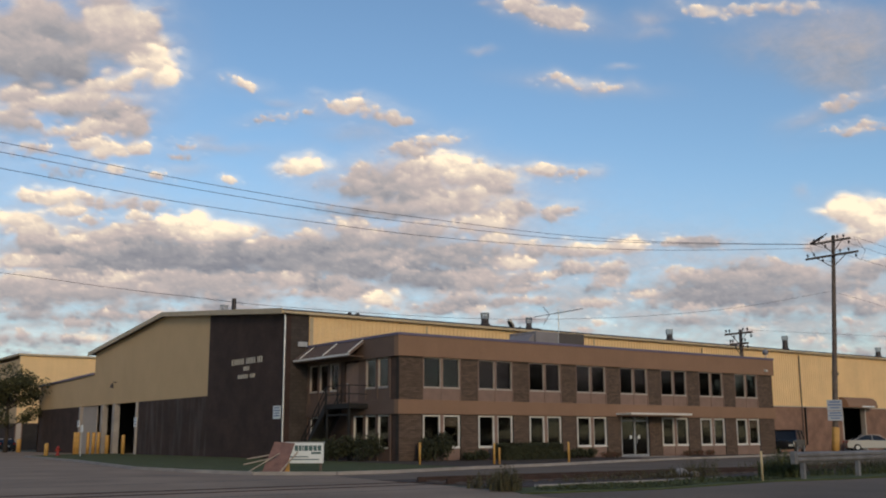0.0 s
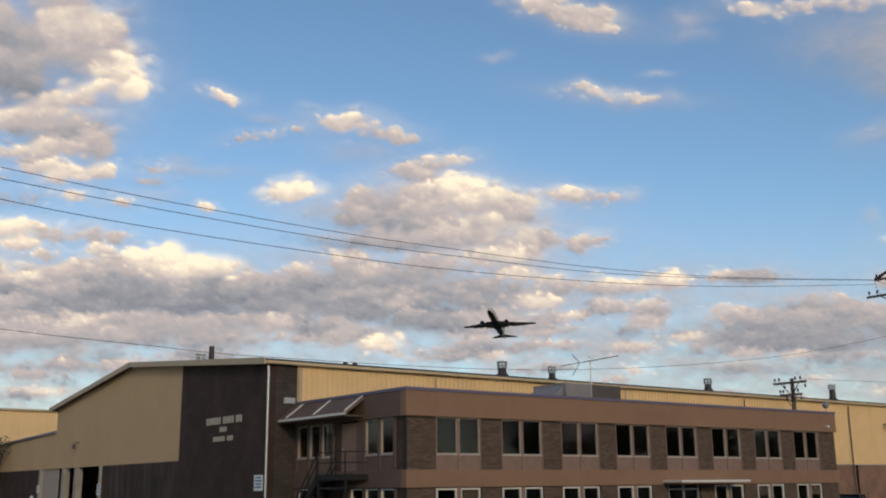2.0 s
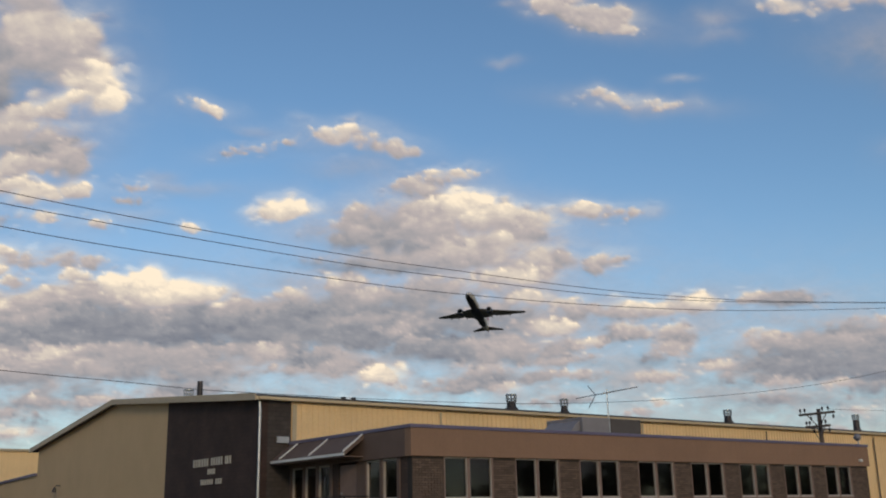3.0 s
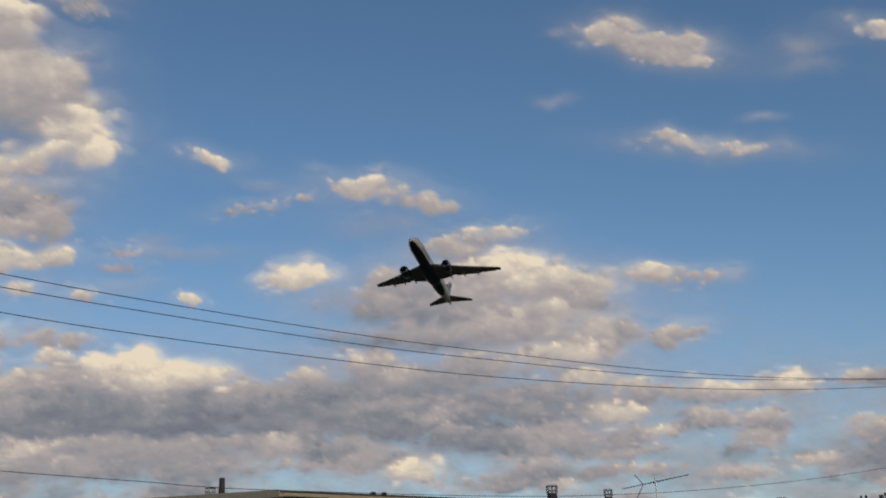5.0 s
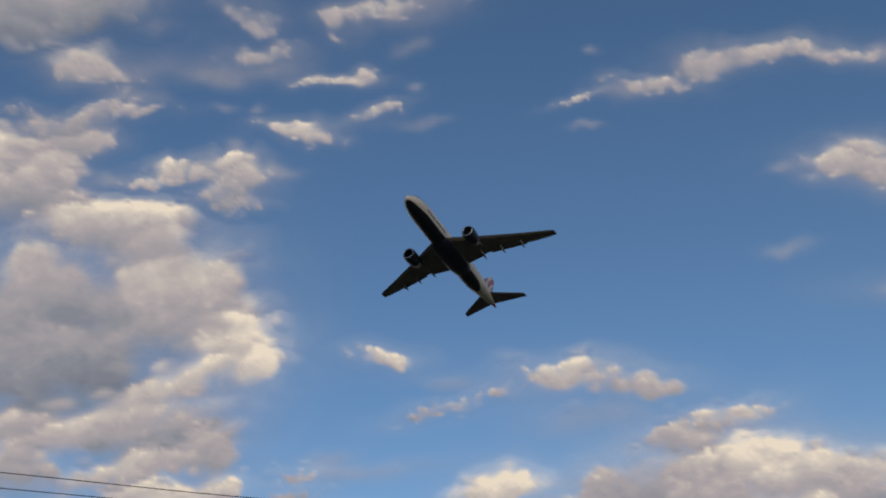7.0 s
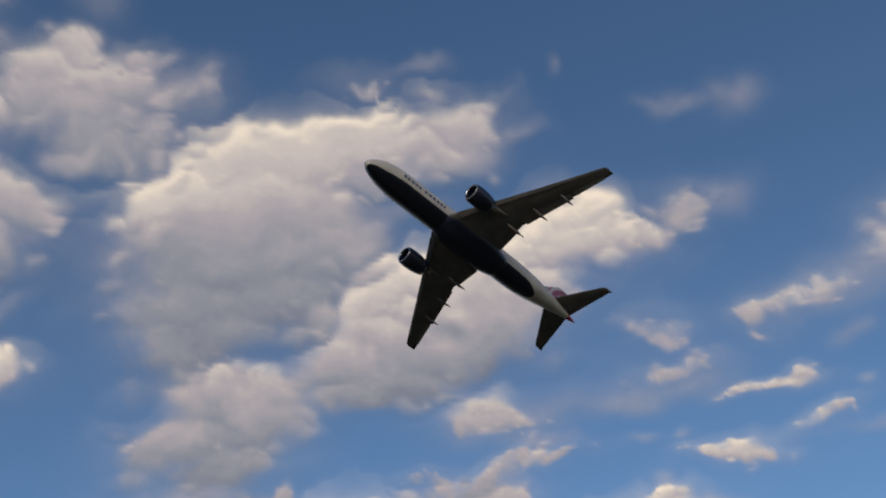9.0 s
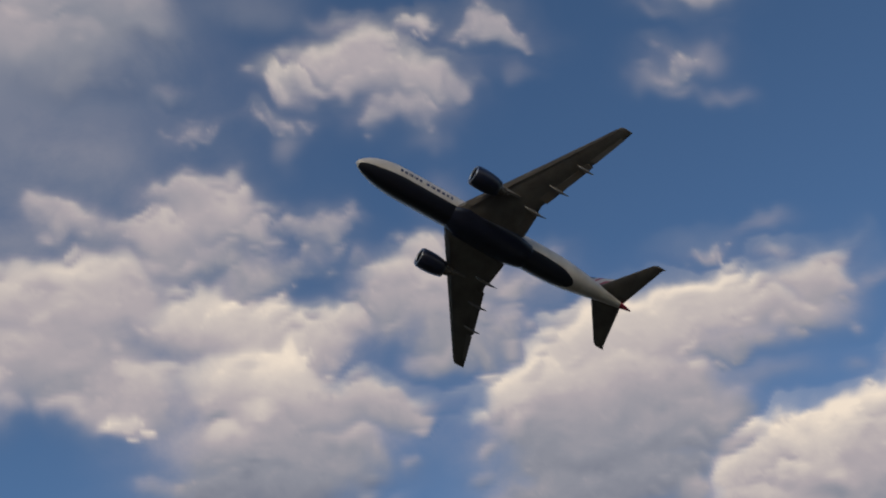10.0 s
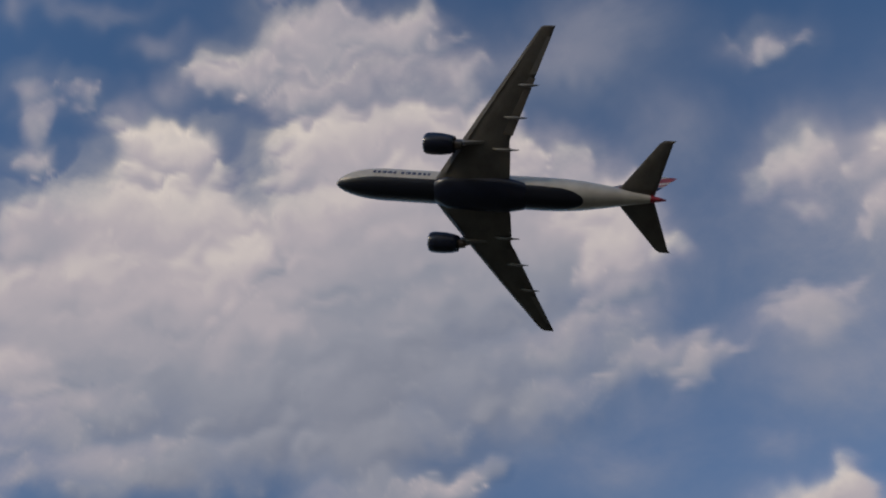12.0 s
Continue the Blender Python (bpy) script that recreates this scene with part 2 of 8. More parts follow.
def tube(bm, pts, radius, sides=8, cap=True):
    """A round bar through points; radius may be a list."""
    pts = [Vector(p) for p in pts]
    rad = radius if isinstance(radius, (list, tuple)) else [radius] * len(pts)
    rings = []
    for i, p in enumerate(pts):
        d = (pts[min(i + 1, len(pts) - 1)] - pts[max(i - 1, 0)]).normalized()
        side = d.cross(Vector((0, 0, 1)) if abs(d.z) < 0.9 else Vector((1, 0, 0))).normalized()
        other = d.cross(side)
        rings.append([bm.verts.new(p + rad[i] * (math.cos(2 * math.pi * k / sides) * side + math.sin(2 * math.pi * k / sides) * other))
                      for k in range(sides)])
    for r, s in zip(rings, rings[1:]):
        for k in range(sides):
            bm.faces.new((r[k], r[(k + 1) % sides], s[(k + 1) % sides], s[k]))
    if cap:
        bm.faces.new(rings[0][::-1])
        bm.faces.new(rings[-1])
    bmesh.ops.recalc_face_normals(bm, faces=bm.faces)


def finish(name, bm, mat, bevel=0.0, smooth=False):
    if bevel:
        bmesh.ops.bevel(bm, geom=bm.edges[:], offset=bevel, segments=2, affect="EDGES", profile=0.6)
    me = bpy.data.meshes.new(name)
    bm.to_mesh(me)
    bm.free()
    me.materials.append(mat)
    if smooth:
        for p in me.polygons:
            p.use_smooth = True
    return me


def part(name, bm, mat, parent=None, label="", bevel=0.0, smooth=False):
    ob = new(name, finish(name, bm, mat, bevel, smooth))
    ob.parent = parent
    if label:
        ob["label"] = label
    return ob


def slab(name, mat, parent, x0, x1, y0, y1, z0, z1, bevel=0.0, label=""):
    bm = bmesh.new()
    solid(bm, x0, x1, y0, y1, z0, z1)
    return part(name, bm, mat, parent, label, bevel)


def thing(name, label, category, at=(0, 0, 0), group="", kind=""):
    ob = new(name)
    ob.location = at
    ob.empty_display_size = 0.2
    return tagged(ob, label, category, group, kind)


def share(name, ob, parent, at):
    """Another piece on the same mesh."""
    o = new(name, ob.data)
    o.parent, o.location = parent, at
    return o

# ground, roads, kerbs
def sheet(name, mat, outline, z, label, depth=0.0):
    bm = bmesh.new()
    top = [bm.verts.new((x, y, z)) for x, y in outline]
    bm.faces.new(top)
    if depth:
        low = [bm.verts.new((x, y, z - depth)) for x, y in outline]
        for i in range(len(outline)):
            j = (i + 1) % len(outline)
            bm.faces.new((top[i], low[i], low[j], top[j]))
    bmesh.ops.recalc_face_normals(bm, faces=bm.faces)
    return tagged(part(name, bm, mat), label, "ground", kind="structure")


sheet("ground", M_SOIL, [(-4500, -4500), (4500, -4500), (4500, 4500), (-4500, 4500)], 0.0, "weedy bare soil round the factory")
sheet("road_street", M_ASPHALT_OLD, [(-90, -120), (-13.0, -120), (-13.6, -60), (-14.2, -27), (-13.2, -24.4), (-12.3, -17.2), (-11.5, -13.0), (-13.4, -10.4), (-14.1, -6.3), (-14.4, -0.8),
                                     (-12.0, 15.3), (-10.2, 34), (-5.0, 41), (-1.62, 43), (-1.62, 75), (-60, 75), (-90, 40)], 0.012,
      "worn grey asphalt of the street")
sheet("road_drive", M_ASPHALT, [(-11.4, -12.6), (-12.3, -17.2), (90, -17.2), (90, 9.6), (33.5, 9.6), (33.5, -1.2), (30.2, -1.8), (16.7, -4.5), (10, -6.3), (3.8, -8.6), (-0.7, -9.9), (-4.6, -10.9), (-8.4, -12.3), (-11, -12.5)], 0.008,
      "dark asphalt drive before the office")
sheet("road_foreground", M_ASPHALT, [(-12.9, -120), (-13.5, -60), (-14.1, -26.4), (-12.7, -26.3), (-9.7, -26.7), (-3.7, -25.8), (-1.4, -26.1), (2.6, -26.1), (20, -27.8), (40, -30.3), (120, -45), (120, -120)], 0.010,
      "asphalt of the near road")
sheet("lawn", M_LAWN, [(32.3, -1.2), (30.2, -1.6), (16.7, -4.3), (10, -6.1), (3.8, -8.4), (-0.7, -9.7), (-4.6, -10.7), (-8.4, -12.1), (-10.95, -12.3), (-13.1, -10.3), (-13.8, -6.3), (-14.1, -0.8), (-11.7, 15.3), (-9.9, 33.5),
                       (-4.9, 39.5), (-1.62, 39.5), (-1.62, 9.9), (-0.02, 9.9), (-0.02, -0.02), (32.3, -0.02)], 0.10,
      "mown lawn along the factory wall", 0.1)
sheet("verge", M_LAWN, [(-12.9, -24.2), (-11.4, -23.7), (-6.3, -23.55), (24, -22.9), (40, -23), (40, -30), (20, -27.5), (2.6, -25.9), (-1.4, -25.9), (-3.7, -25.5), (-9.7, -26.4), (-12.7, -26.0), (-13.9, -25.9)], 0.03,
      "patchy green verge beside the rail track", 0.03)
sheet("ballast", M_BALLAST, [(-12.4, -17.3), (90, -17.3), (90, -23.3), (-6, -23.45), (-11.4, -23.5), (-12.2, -23.0)], 0.02, "dark stone ballast of the rail track", 0.02)

sheet("planting_bed", M_MULCH, [(-3.2, -10.1), (3.8, -8.36), (10, -6.06), (16.7, -4.26), (30.2, -1.56), (32.25, -1.16), (32.25, -0.03), (-0.03, -0.03), (-0.03, 9.6), (-2.4, 9.6), (-2.3, 2.0)], 0.106,
      "dark mulch bed round the office", 0.004)


def kerb_line(pts, wide=0.16, high=0.13):
    bm = bmesh.new()
    for (x0, y0), (x1, y1) in zip(pts, pts[1:]):
        d = Vector((x1 - x0, y1 - y0)).normalized()
        nx, ny = -d.y * wide / 2, d.x * wide / 2
        lo = [bm.verts.new((x + s * nx, y + s * ny, 0)) for x, y in ((x0, y0), (x1, y1)) for s in (1, -1)]
        hi = [bm.verts.new((v.co.x, v.co.y, high)) for v in lo]
        bm.faces.new((hi[0], hi[1], hi[3], hi[2]))
        for a, b in ((0, 1), (1, 3), (3, 2), (2, 0)):
            bm.faces.new((lo[a], lo[b], hi[b], hi[a]))
    bmesh.ops.recalc_face_normals(bm, faces=bm.faces)
    return tagged(part("kerb", bm, M_CONCRETE), "pale concrete kerb edging the lawn", "kerb", kind="structure")


kerb_line([(33.4, -1.2), (30.2, -1.7), (16.7, -4.4), (10, -6.2), (3.8, -8.5), (-0.7, -9.8), (-4.6, -10.8), (-8.4, -12.2), (-11.0, -12.4), (-13.25, -10.4), (-13.95, -6.3), (-14.25, -0.8), (-11.85, 15.3), (-10.05, 33.7), (-5.0, 40.1)])
kerb_line([(-11.4, -23.6), (-6.3, -23.5), (-3.0, -23.42)], 0.18, 0.07)
slab("pavement", M_CONCRETE, None, 15.9, 20.2, -2.3, -0.03, 0.0, 0.125)
tagged(bpy.data.objects["pavement"], "concrete path up to the office door", "pavement", kind="structure")

# warehouse
GX, WY, RY, BY, AY = -1.58, 9.88, 29.3, 46.0, 63.5
EAVE, RIDGE, FAR = 8.78, 10.5, 8.75
LONG = 118.0
warehouse = thing("warehouse", "long cream and dark brown factory hall with a shallow gable", "factory building")


def roof_z(y):
    return EAVE + (RIDGE - EAVE) * (y - WY) / (RY - WY) if y < RY else RIDGE + (FAR - RIDGE) * (y - RY) / (BY - RY)


bm = bmesh.new()
prism(bm, [(WY, 0), (21.2, 0), (21.2, roof_z(21.2)), (WY, EAVE)], "x", GX, GX + 0.35)
part("end_wall", bm, M_DARK, warehouse, "dark brown painted block end wall")
bm = bmesh.new()
prism(bm, [(21.2, 0), (34.97, 0), (34.97, 4.17), (21.2, 4.17)], "x", GX, GX + 0.35)
part("end_wall", bm, M_DARK_RUNS, warehouse, "dark brown block plinth wall with pale lime runs")
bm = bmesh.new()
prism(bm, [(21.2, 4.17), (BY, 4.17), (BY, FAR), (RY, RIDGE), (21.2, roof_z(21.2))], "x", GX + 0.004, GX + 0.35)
part("gable", bm, M_CREAM_SHADED, warehouse, "cream gable wall above the plinth")
bm = bmesh.new()
prism(bm, [(49.7, 0), (AY, 0), (AY, 4.17), (49.7, 4.17)], "x", GX, GX + 0.35)
part("annex_plinth", bm, M_DARK, warehouse)
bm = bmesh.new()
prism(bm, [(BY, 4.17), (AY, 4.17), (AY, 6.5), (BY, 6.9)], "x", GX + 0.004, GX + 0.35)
part("annex_wall", bm, M_CREAM_SHADED, warehouse)
bm = bmesh.new()
prism(bm, [(BY, 6.9), (AY + 0.2, 6.5), (AY + 0.2, 6.68), (BY, 7.08)], "x", GX - 0.15, 40)
part("annex_roof", bm, M_COPING, warehouse)
slab("annex_back_wall", M_CREAM_SHADED, warehouse, GX, 40, AY - 0.3, AY - 0.01, 0, 6.4)
slab("far_wall", M_CREAM_SHADED, warehouse, 14.4, LONG, BY - 0.3, BY, 0, FAR - 0.02)
# doorways in the end wall, with pale posts
for y0, y1 in ((39.9, 41.5), (42.95, 44.6)):
    slab("door_post", M_CONCRETE, warehouse, GX - 0.12, GX + 0.36, y0, y0 + 0.55, 0, 4.17, 0.02, "pale concrete door post")
slab("door_post", M_GREYFRAME, warehouse, GX - 0.1, GX + 0.36, 34.6, 34.95, 0, 4.17, 0.02)
slab("door_post", M_CONCRETE, warehouse, GX - 0.1, GX + 0.36, 49.3, 49.68, 0, 4.17, 0.02)
slab("roller_door", M_GREYFRAME, warehouse, GX + 0.15, GX + 0.22, 45.2, 49.28, 0.0, 4.17, label="half shut grey roller door")
for k in range(14):
    slab("door_rib", M_GREYFRAME, warehouse, GX + 0.12, GX + 0.15, 45.2, 49.28, 0.15 + k * 0.29, 0.19 + k * 0.29)
slab("hall_floor", M_CONCRETE, warehouse, GX + 0.36, LONG, WY + 0.36, BY - 0.31, -0.2, 0.01)
# made-up partitions, near-black so that the doorways look dark
slab("dark_lining", M_ROOM_SHADE, warehouse, GX + 0.4, 13.9, BY + 3.8, BY + 4.0, 0.02, 6.3)
slab("dark_lining", M_ROOM_SHADE, warehouse, GX + 0.4, 13.9, 33.0, 33.2, 0.02, 8.3)
slab("dark_lining", M_ROOM_SHADE, warehouse, 50, 75, 14.0, 14.2, 0.02, 6.0)
slab("dark_lining", M_ROOM_SHADE, warehouse, 55.0, 55.2, WY + 0.4, 13.98, 0.02, 6.0)
slab("dark_lining", M_ROOM_SHADE, warehouse, 66.0, 66.2, WY + 0.4, 13.98, 0.02, 6.0)
slab("end_wall", M_CREAM_SHADED, warehouse, LONG - 0.3, LONG - 0.01, WY + 0.36, BY - 0.31, 0, 8.6)
slab("dark_lining", M_ROOM_SHADE, warehouse, 14.0, 14.3, WY + 0.4, BY + 3.7, 0.02, 8.5)
# long side: block below, ribbed cream sheet above
slab("corner_wall", M_DARK_X, warehouse, GX, -0.01, WY + 0.002, WY + 0.35, 0, EAVE, label="dark brick corner pier")
slab("side_wall", M_TAN, warehouse, 0, 56.4, WY, WY + 0.35, 0, 3.95, label="tan painted block wall")
slab("side_wall", M_TAN, warehouse, 60.3, LONG, WY, WY + 0.35, 0, 3.95)
bm = bmesh.new()
x, prof = 0.0, []
while x < LONG:
    prof += [(x, WY - 0.01), (x + 0.19, WY - 0.01), (x + 0.215, WY - 0.045), (x + 0.285, WY - 0.045), (x + 0.31, WY - 0.01)]
    x += 0.31
lo = [bm.verts.new((a, b, 3.95)) for a, b in prof]
hi = [bm.verts.new((a, b, EAVE - 0.02)) for a, b in prof]
for i in range(len(prof) - 1):
    bm.faces.new((lo[i], lo[i + 1], hi[i + 1], hi[i]))
part("ribbed_cladding", bm, M_CREAM, warehouse, "ribbed cream metal cladding")
slab("cladding_backing", M_CREAM, warehouse, 0, LONG, WY + 0.02, WY + 0.3, 3.96, EAVE - 0.02)
slab("cladding_flashing", M_GREYFRAME, warehouse, 0, LONG, WY - 0.07, WY - 0.046, 3.88, 3.96)
for x in (8.8, 24.3):
    slab("cladding_joint", M_FASCIA, warehouse, x - 0.06, x + 0.06, WY - 0.075, WY - 0.047, 3.97, EAVE - 0.2)
slab("cladding_joint", M_FASCIA, warehouse, 0.02, 0.24, WY - 0.08, WY - 0.047, 3.97, EAVE - 0.2)
for x in (36.6, 50.0, 66.0, 82.0, 98.0):
    bm = bmesh.new()
    tube(bm, [(x, WY - 0.2, EAVE - 0.25), (x + 0.05, WY - 0.14, EAVE - 0.6), (x + 0.05, WY - 0.14, 0.3)], 0.042, 6)
    part("downpipe", bm, M_VENT, warehouse, "dark brown downpipe")
slab("downpipe", M_BLACK, warehouse, 50.5, 50.62, WY - 0.15, WY - 0.03, 0.6, 3.9)
bm = bmesh.new()
tube(bm, [(GX - 0.1, WY + 0.05, EAVE - 0.12), (GX - 0.12, WY - 0.05, EAVE - 0.2), (GX - 0.12, WY - 0.1, EAVE - 0.5), (GX - 0.12, WY - 0.1, 0.3)], 0.065, 8)
part("downpipe", bm, M_STEEL, warehouse, "pale metal downpipe at the corner")
# roof with an overhang at the gable end, eave board, gutter
for a, za, b, zb in ((WY - 0.2, roof_z(WY) - 0.02, RY, RIDGE), (RY, RIDGE, BY + 0.9, FAR - 0.1)):
    bm = bmesh.new()
    prism(bm, [(a, za), (b, zb), (b, zb + 0.22), (a, za + 0.22)], "x", GX - 0.4, LONG)
    part("roof", bm, M_ROOF, warehouse, "dark felt roof")
    bm = bmesh.new()
    prism(bm, [(a - 0.03, za - 0.08), (b, zb - 0.08), (b, zb + 0.25), (a - 0.03, za + 0.25)], "x", GX - 0.46, GX - 0.402)
    part("verge_board", bm, M_FASCIA, warehouse, "tan verge board along the gable")
slab("eave_board", M_EAVE, warehouse, GX - 0.4, LONG, WY - 0.25, WY - 0.202, EAVE - 0.08, EAVE + 0.1)
slab("gutter", M_EAVE, warehouse, GX - 0.3, LONG, WY - 0.36, WY - 0.25, EAVE - 0.06, EAVE + 0.08, 0.02)


def roof_vent(x, y, h, r, crown=True):
    z = roof_z(y) + 0.15
    bm = bmesh.new()
    tube(bm, [(x, y, z - 0.1), (x, y, z + 0.15), (x, y, z + 0.2), (x, y, z + h)], [r * 1.6, r * 1.45, r * 1.1, r * 0.95], 12)
    stack = part("roof_vent", bm, M_VENT, warehouse, "dark metal roof vent stack")
    if crown:
        bm = bmesh.new()
        for k in range(8):
            a = k * math.pi / 4
            tube(bm, [(x + r * math.cos(a), y + r * math.sin(a), z + h - 0.05), (x + 1.1 * r * math.cos(a), y + 1.1 * r * math.sin(a), z + h + 0.36)], 0.032, 5)
        tube(bm, [(x, y, z + h + 0.34), (x, y, z + h + 0.4)], r * 1.2, 12)
        tube(bm, [(x, y, z + h + 0.12), (x, y, z + h + 0.15)], r * 1.08, 12)
        part("vent_cap", bm, M_STEEL, stack, "pale cage cap")


for x, y, h, r in ((14.3, WY + 0.6, 0.55, 0.26), (18.4, WY + 0.6, 0.5, 0.2), (33.6, WY + 0.6, 0.55, 0.24), (49.2, WY + 0.6, 0.9, 0.24), (64.5, WY + 0.6, 0.6, 0.24), (80, WY + 0.6, 0.6, 0.24)):
    roof_vent(x, y, h, r)
roof_vent(2.2, 27.5, 0.5, 0.28)
roof_vent(1.6, 24.4, 1.3, 0.17, False)
for x in (3.0, 3.6):
    slab("roof_box", M_VENT, warehouse, x, x + 0.2, WY + 0.3, WY + 0.5, EAVE + 0.15, EAVE + 0.38, 0.03)
# wall lamp on the gable, awning and doorway on the long side
bm = bmesh.new()
tube(bm, [(GX, 40.1, 5.95), (GX - 0.3, 40.1, 5.95), (GX - 0.35, 40.1, 5.75)], 0.04, 6)
tube(bm, [(GX - 0.35, 40.1, 5.85), (GX - 0.4, 40.1, 5.5)], [0.07, 0.16], 10)
part("wall_lamp", bm, M_VENT, warehouse, "dark wall lamp")
bm = bmesh.new()
tube(bm, [(55.2, WY, 7.2), (55.2, WY - 0.45, 7.25)], 0.05, 6)
tube(bm, [(55.2, WY - 0.45, 7.3), (55.2, WY - 0.55, 6.9)], [0.13, 0.22], 10)
part("wall_lamp", bm, M_VENT, warehouse, "dark wall lamp")
bm = bmesh.new()
prism(bm, [(WY - 0.05, 3.95), (WY - 1.0, 3.95), (WY - 1.0, 4.15), (WY - 0.85, 4.6), (WY - 0.5, 4.85), (WY - 0.05, 4.92)], "x", 56.0, 60.9)
part("awning", bm, M_BAND, warehouse, "brown barrel awning over the doorway")
slab("awning_lettering", M_SIGN, warehouse, 58.3, 60.4, WY - 1.012, WY - 1.0, 3.99, 4.12, label="pale illegible lettering bar")
slab("doorway_frame", M_GREYFRAME, warehouse, 60.15, 60.32, WY - 0.05, WY + 0.4, 0, 3.95)
slab("doorway_frame", M_GREYFRAME, warehouse, 56.38, 56.55, WY - 0.05, WY + 0.4, 0, 3.95)


# letters on the end wall stay plain bars, word by word
def word_bars(parent, mat, x, y, z, widths, high, gap=0.12, deep=0.05, step=-1):
    for w in widths:
        if w > 0:
            a, b = sorted((y, y + step * w * 0.66))
            slab("letter", mat, parent, x - deep, x, a, b, z, z + high, label="raised pale letter bar")
        y += step * (abs(w) + gap)


L = 0.18
word_bars(warehouse, M_LETTER, GX, 17.35, 6.0, [L, 0.14, 0.06, L, L, L, L, -0.12, 0.16, L, 0.16, 0.16, 0.14, -0.1, 0.06, L, L], 0.38, 0.12)
word_bars(warehouse, M_LETTER, GX, 15.55, 5.58, [0.14, 0.14, 0.14, 0.14], 0.26, 0.09)
word_bars(warehouse, M_LETTER, GX, 16.35, 5.08, [0.16, 0.15, 0.16, 0.15, 0.16, 0.15, -0.15, 0.17, 0.15, 0.15], 0.26, 0.1)


def notice(x, y, z, wide, high, rows):
    board = thing("notice_board", "small white notice with illegible dark writing on the wall", "sign", (x, y, z))
    slab("plate", M_SIGN, board, -0.03, 0, -wide / 2, wide / 2, 0, high, 0.005)
    for k in range(rows):
        w = wide * (0.78 if k % 2 else 0.62)
        slab("writing", M_INKBLUE, board, -0.036, -0.0301, -w / 2, w / 2, high * (0.88 - k * 0.8 / rows) - 0.07, high * (0.88 - k * 0.8 / rows), label="illegible line of writing")
    return board


notice(GX - 0.005, 10.75, 2.45, 0.95, 0.78, 4)
notice(GX - 0.105, 34.75, 2.2, 0.7, 0.75, 3)
notice(GX - 0.105, 49.5, 2.35, 0.6, 0.6, 2)

# office block
office = thing("office_building", "two-storey flat-roofed brown brick office block", "office building")
OL, OD, OH = 32.2, WY - 0.02, 6.7
ZH, ZB, ZC = 5.6, 3.31, 2.55
B0, BS, BW = 1.54, 3.77, 2.55
slab("floor_slab", M_CONCRETE, office, 0.4, OL - 0.4, 0.4, OD, 2.7, 3.1)
slab("roof_slab", M_ROOF, office, 0.3, OL - 0.3, 0.3, OD, 6.0, 6.35, label="flat felt roof")
slab("back_wall", M_SIDE, office, 0.3, OL - 0.3, OD - 0.3, OD, 0, 6.0)
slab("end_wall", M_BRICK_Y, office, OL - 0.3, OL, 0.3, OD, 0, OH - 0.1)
# made-up partition in near-black that keeps the panes dark
slab("core_lining", M_ROOM_SHADE, office, 0.4, OL - 0.5, 4.2, 4.4, 0.01, 5.9)
slab("ground_floor", M_CONCRETE, office, 0.3, OL - 0.31, 0.3, OD - 0.31, 0, 0.05)
slab("fascia_band", M_BAND, office, -0.12, OL + 0.12, -0.12, 0.3, ZH, OH, 0.01, "plain brown fascia band")
slab("fascia_band", M_SIDE, office, -0.12, 0.3, 0.302, OD, ZH, OH, 0.01, "fascia band on the side, grey-brown with its shade painted in")
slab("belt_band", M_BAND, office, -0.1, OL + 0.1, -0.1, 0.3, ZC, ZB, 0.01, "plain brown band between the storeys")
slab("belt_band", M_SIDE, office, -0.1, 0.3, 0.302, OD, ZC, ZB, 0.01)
slab("coping", M_COPING, office, -0.16, OL + 0.16, -0.16, 0.34, OH + 0.002, OH + 0.14, 0.01, "dull violet-grey metal coping")
slab("coping", M_COPING, office, -0.16, 0.34, 0.342, OD, OH + 0.002, OH + 0.14, 0.01)
slab("flashing", M_STEEL, office, -0.8, -0.17, OD - 0.12, OD - 0.02, OH + 0.06, OH + 0.36, 0.01, "pale metal flashing box")
# brick piers of the front
edges = [0.0]
for i in range(8):
    edges += [B0 + i * BS, B0 + i * BS + BW]
edges.append(OL)
piers = []
for k in range(0, len(edges), 2):
    piers.append((slab("brick_pier", M_MORTAR, office, edges[k], edges[k + 1], 0.0, 0.3, ZB, ZH, label="brown split-faced brick pier"), edges[k], edges[k + 1], ZB, ZH))
    piers.append((slab("brick_pier", M_MORTAR, office, edges[k], edges[k + 1], 0.0, 0.3, 0, ZC, label="brown split-faced brick pier"), edges[k], edges[k + 1], 0.12, ZC))
for k in range(1, len(edges) - 1):
    w = 0.05
    x = edges[k] if k % 2 else edges[k] - w
    slab("jamb_trim", M_SPANDREL, office, x, x + w, -0.03, 0.05, ZB, ZH)


